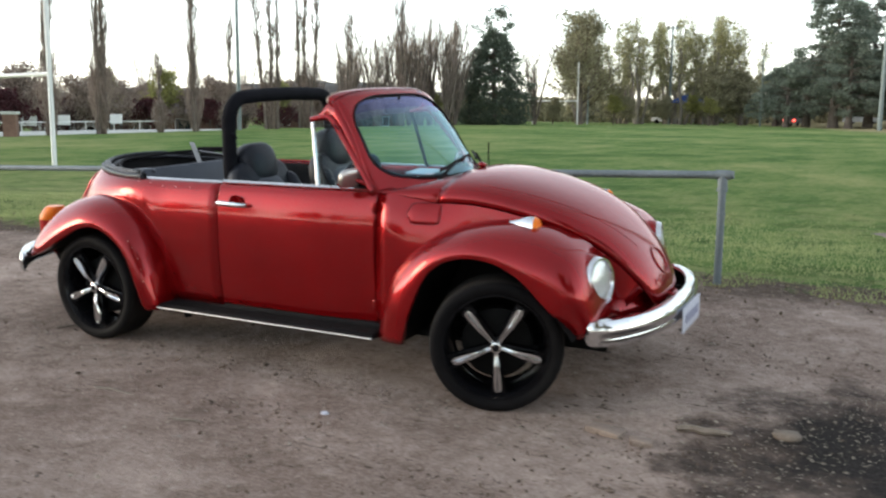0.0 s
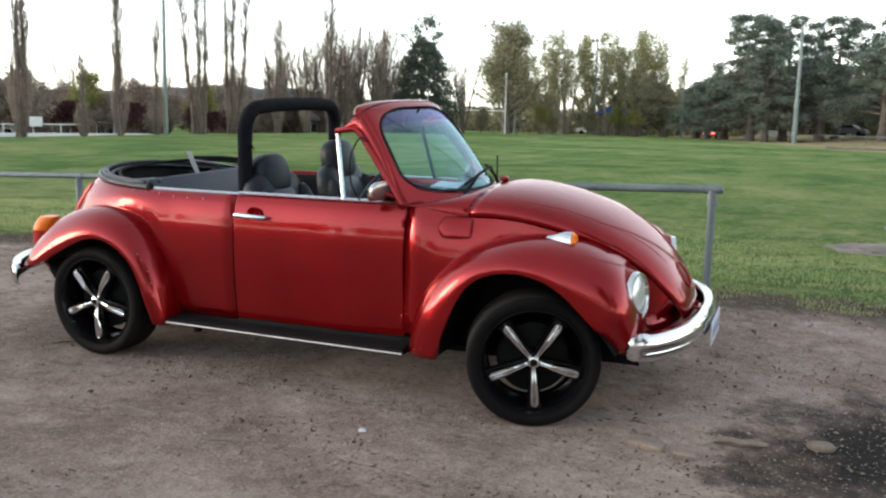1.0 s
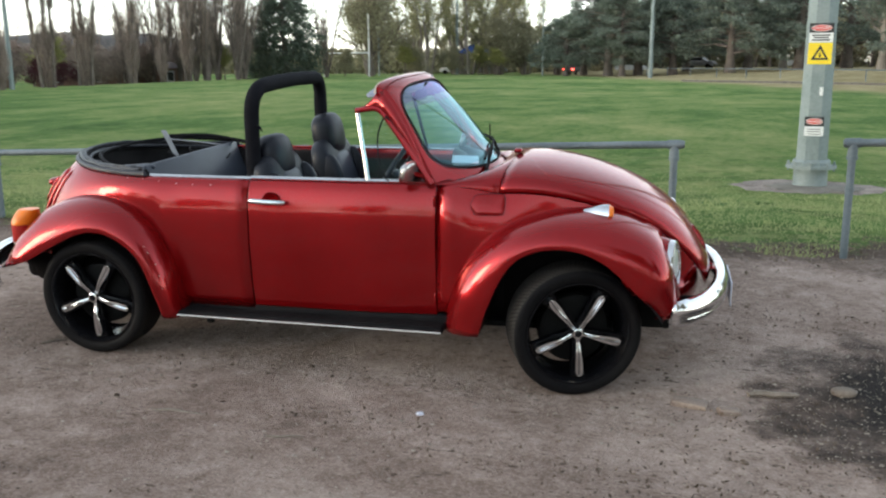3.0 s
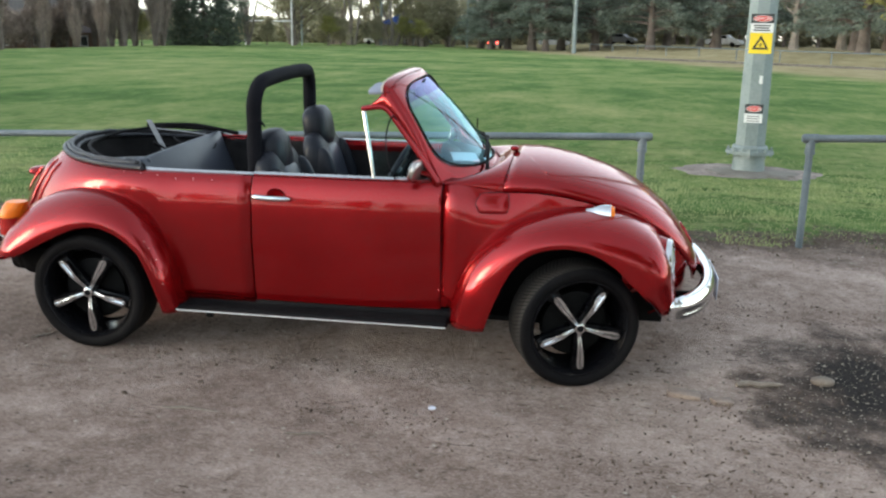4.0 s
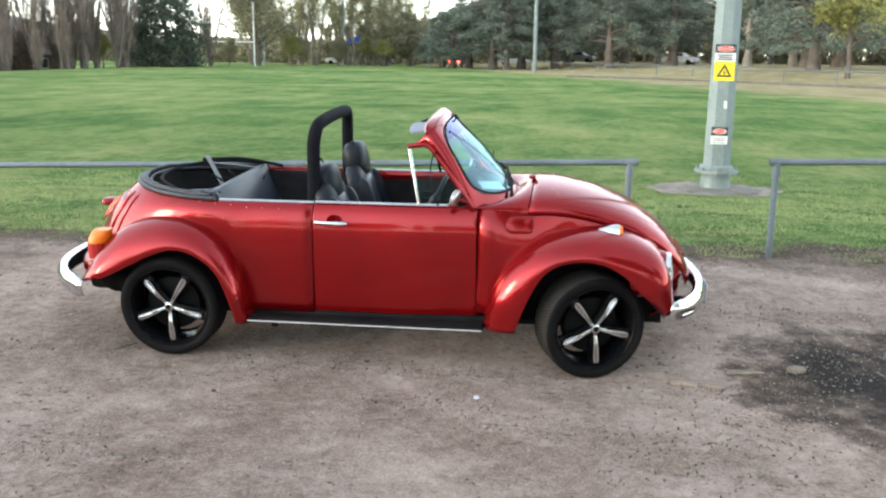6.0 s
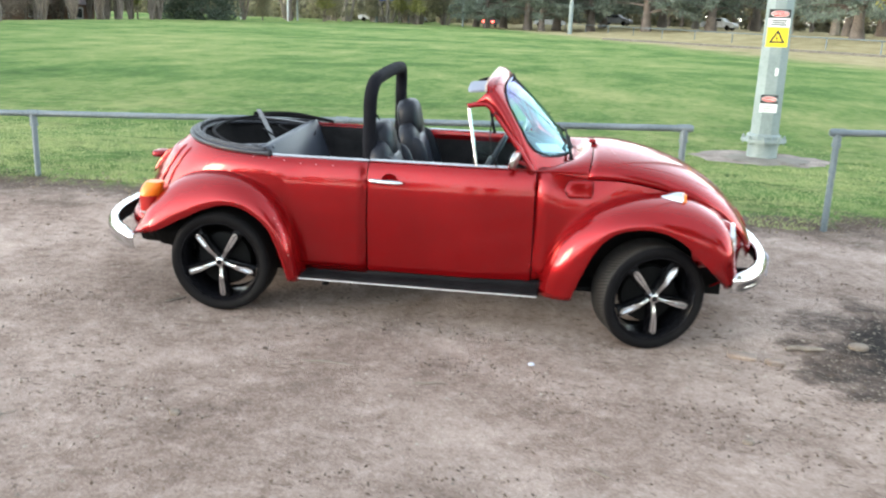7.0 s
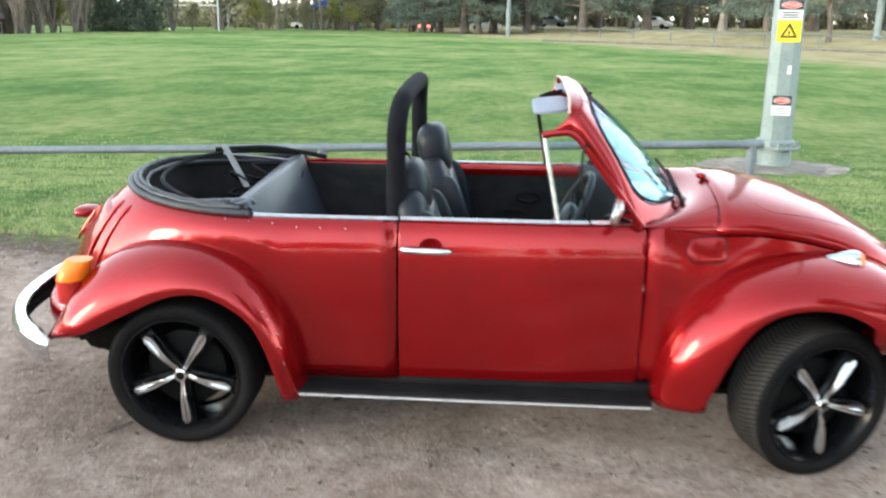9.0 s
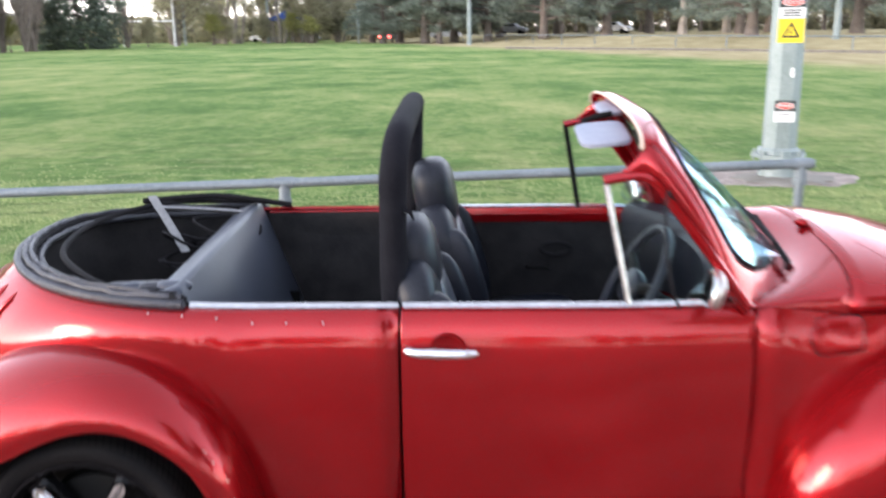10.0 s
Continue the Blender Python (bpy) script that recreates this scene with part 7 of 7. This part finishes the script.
stone("stone", 2.37, -0.42, 0.11, 0.075, 0.04, STONE, "flat brownish stone beside the dark patch", "stone")
for x, y, sx, sy, turn in ((1.70, -0.68, 0.15, 0.075, -8), (1.86, -0.73, 0.09, 0.06, 14)):
    v, f = slab(0, 0, 0, sx, sy, 0.03, 0.008, 2)
    v = [(p[0] + 0.010 * noise.noise((p[1] * 40, x, 0)), p[1] + 0.012 * noise.noise((p[0] * 30, y, 0)), p[2] * (1 + 0.3 * noise.noise((p[0] * 20, p[1] * 20, 2)))) for p in v]
    thing("brick_fragment", (v, f), BRICK_RED, "flat worn brick fragment in the dirt", "brick", pose(x, y, ground_z(x, y) + 0.002, 0, 3, turn), "stones on the dirt")
stone("paper_scrap", 0.59, -1.08, 0.035, 0.025, 0.02, PLATE, "small white scrap on the dirt", "litter", 20)
stone("stone", -0.9, -2.0, 0.05, 0.04, 0.03, STONE, "small grey stone in the dirt", "stone")
stone("stone", 1.55, -1.7, 0.05, 0.035, 0.03, STONE, "small pale stone in the dirt", "stone")


def litter():
    """Dry leaves and broken bark along the worn edge of the turf."""
    rng = np.random.default_rng(91)
    pts = []
    for _ in range(1500):
        x = rng.uniform(-8, 5.5)
        y = 2.05 + 0.075 * x - 0.75 * noise.noise((x * 1.3, 2.6, 0)) + rng.normal() * 0.22
        pts.append((x, y, ground_z(x, y) + rng.uniform(0.004, 0.014)))
    m = leaf_material("dry_leaf_litter", (0.045, 0.032, 0.022), (0.30, 0.235, 0.16), 1.5)
    return thing("leaf_litter", quads(np.array(pts), 0.014, 0.5, rng), m, "dry leaves and bark along the turf's edge", "leaf litter", kind="stuff", smooth=False)


litter()


def debris():
    """Bark chips and torn leaves that lie in drifts over the yard."""
    rng = np.random.default_rng(63)
    pts = []
    for x, y, sx, sy, n in ((1.05, -1.42, 0.30, 0.10, 190), (1.38, -1.78, 0.35, 0.12, 170), (0.25, -1.18, 0.28, 0.08, 110), (-1.0, -1.95, 0.40, 0.14, 150), (1.95, -0.80, 0.25, 0.10, 150), (2.25, -1.15, 0.30, 0.10, 130),
                            (-2.1, -0.75, 0.30, 0.10, 110), (-0.5, -2.45, 0.45, 0.14, 160), (0.75, -2.35, 0.40, 0.12, 140), (1.75, -1.45, 0.28, 0.10, 110), (0.1, -0.72, 0.55, 0.06, 140), (2.5, 0.55, 0.45, 0.12, 110)):
        for _ in range(n):
            px, py = x + sx * rng.normal(), y + sy * rng.normal()
            pts.append((px, py, ground_z(px, py) + rng.uniform(0.003, 0.010)))
    m = leaf_material("bark_chips", (0.020, 0.014, 0.010), (0.17, 0.125, 0.092), 2.0)
    return thing("bark_debris", quads(np.array(pts), 0.0095, 0.45, rng), m, "dark bark chips and torn leaves on the dirt", "leaf litter", kind="stuff", smooth=False)


debris()
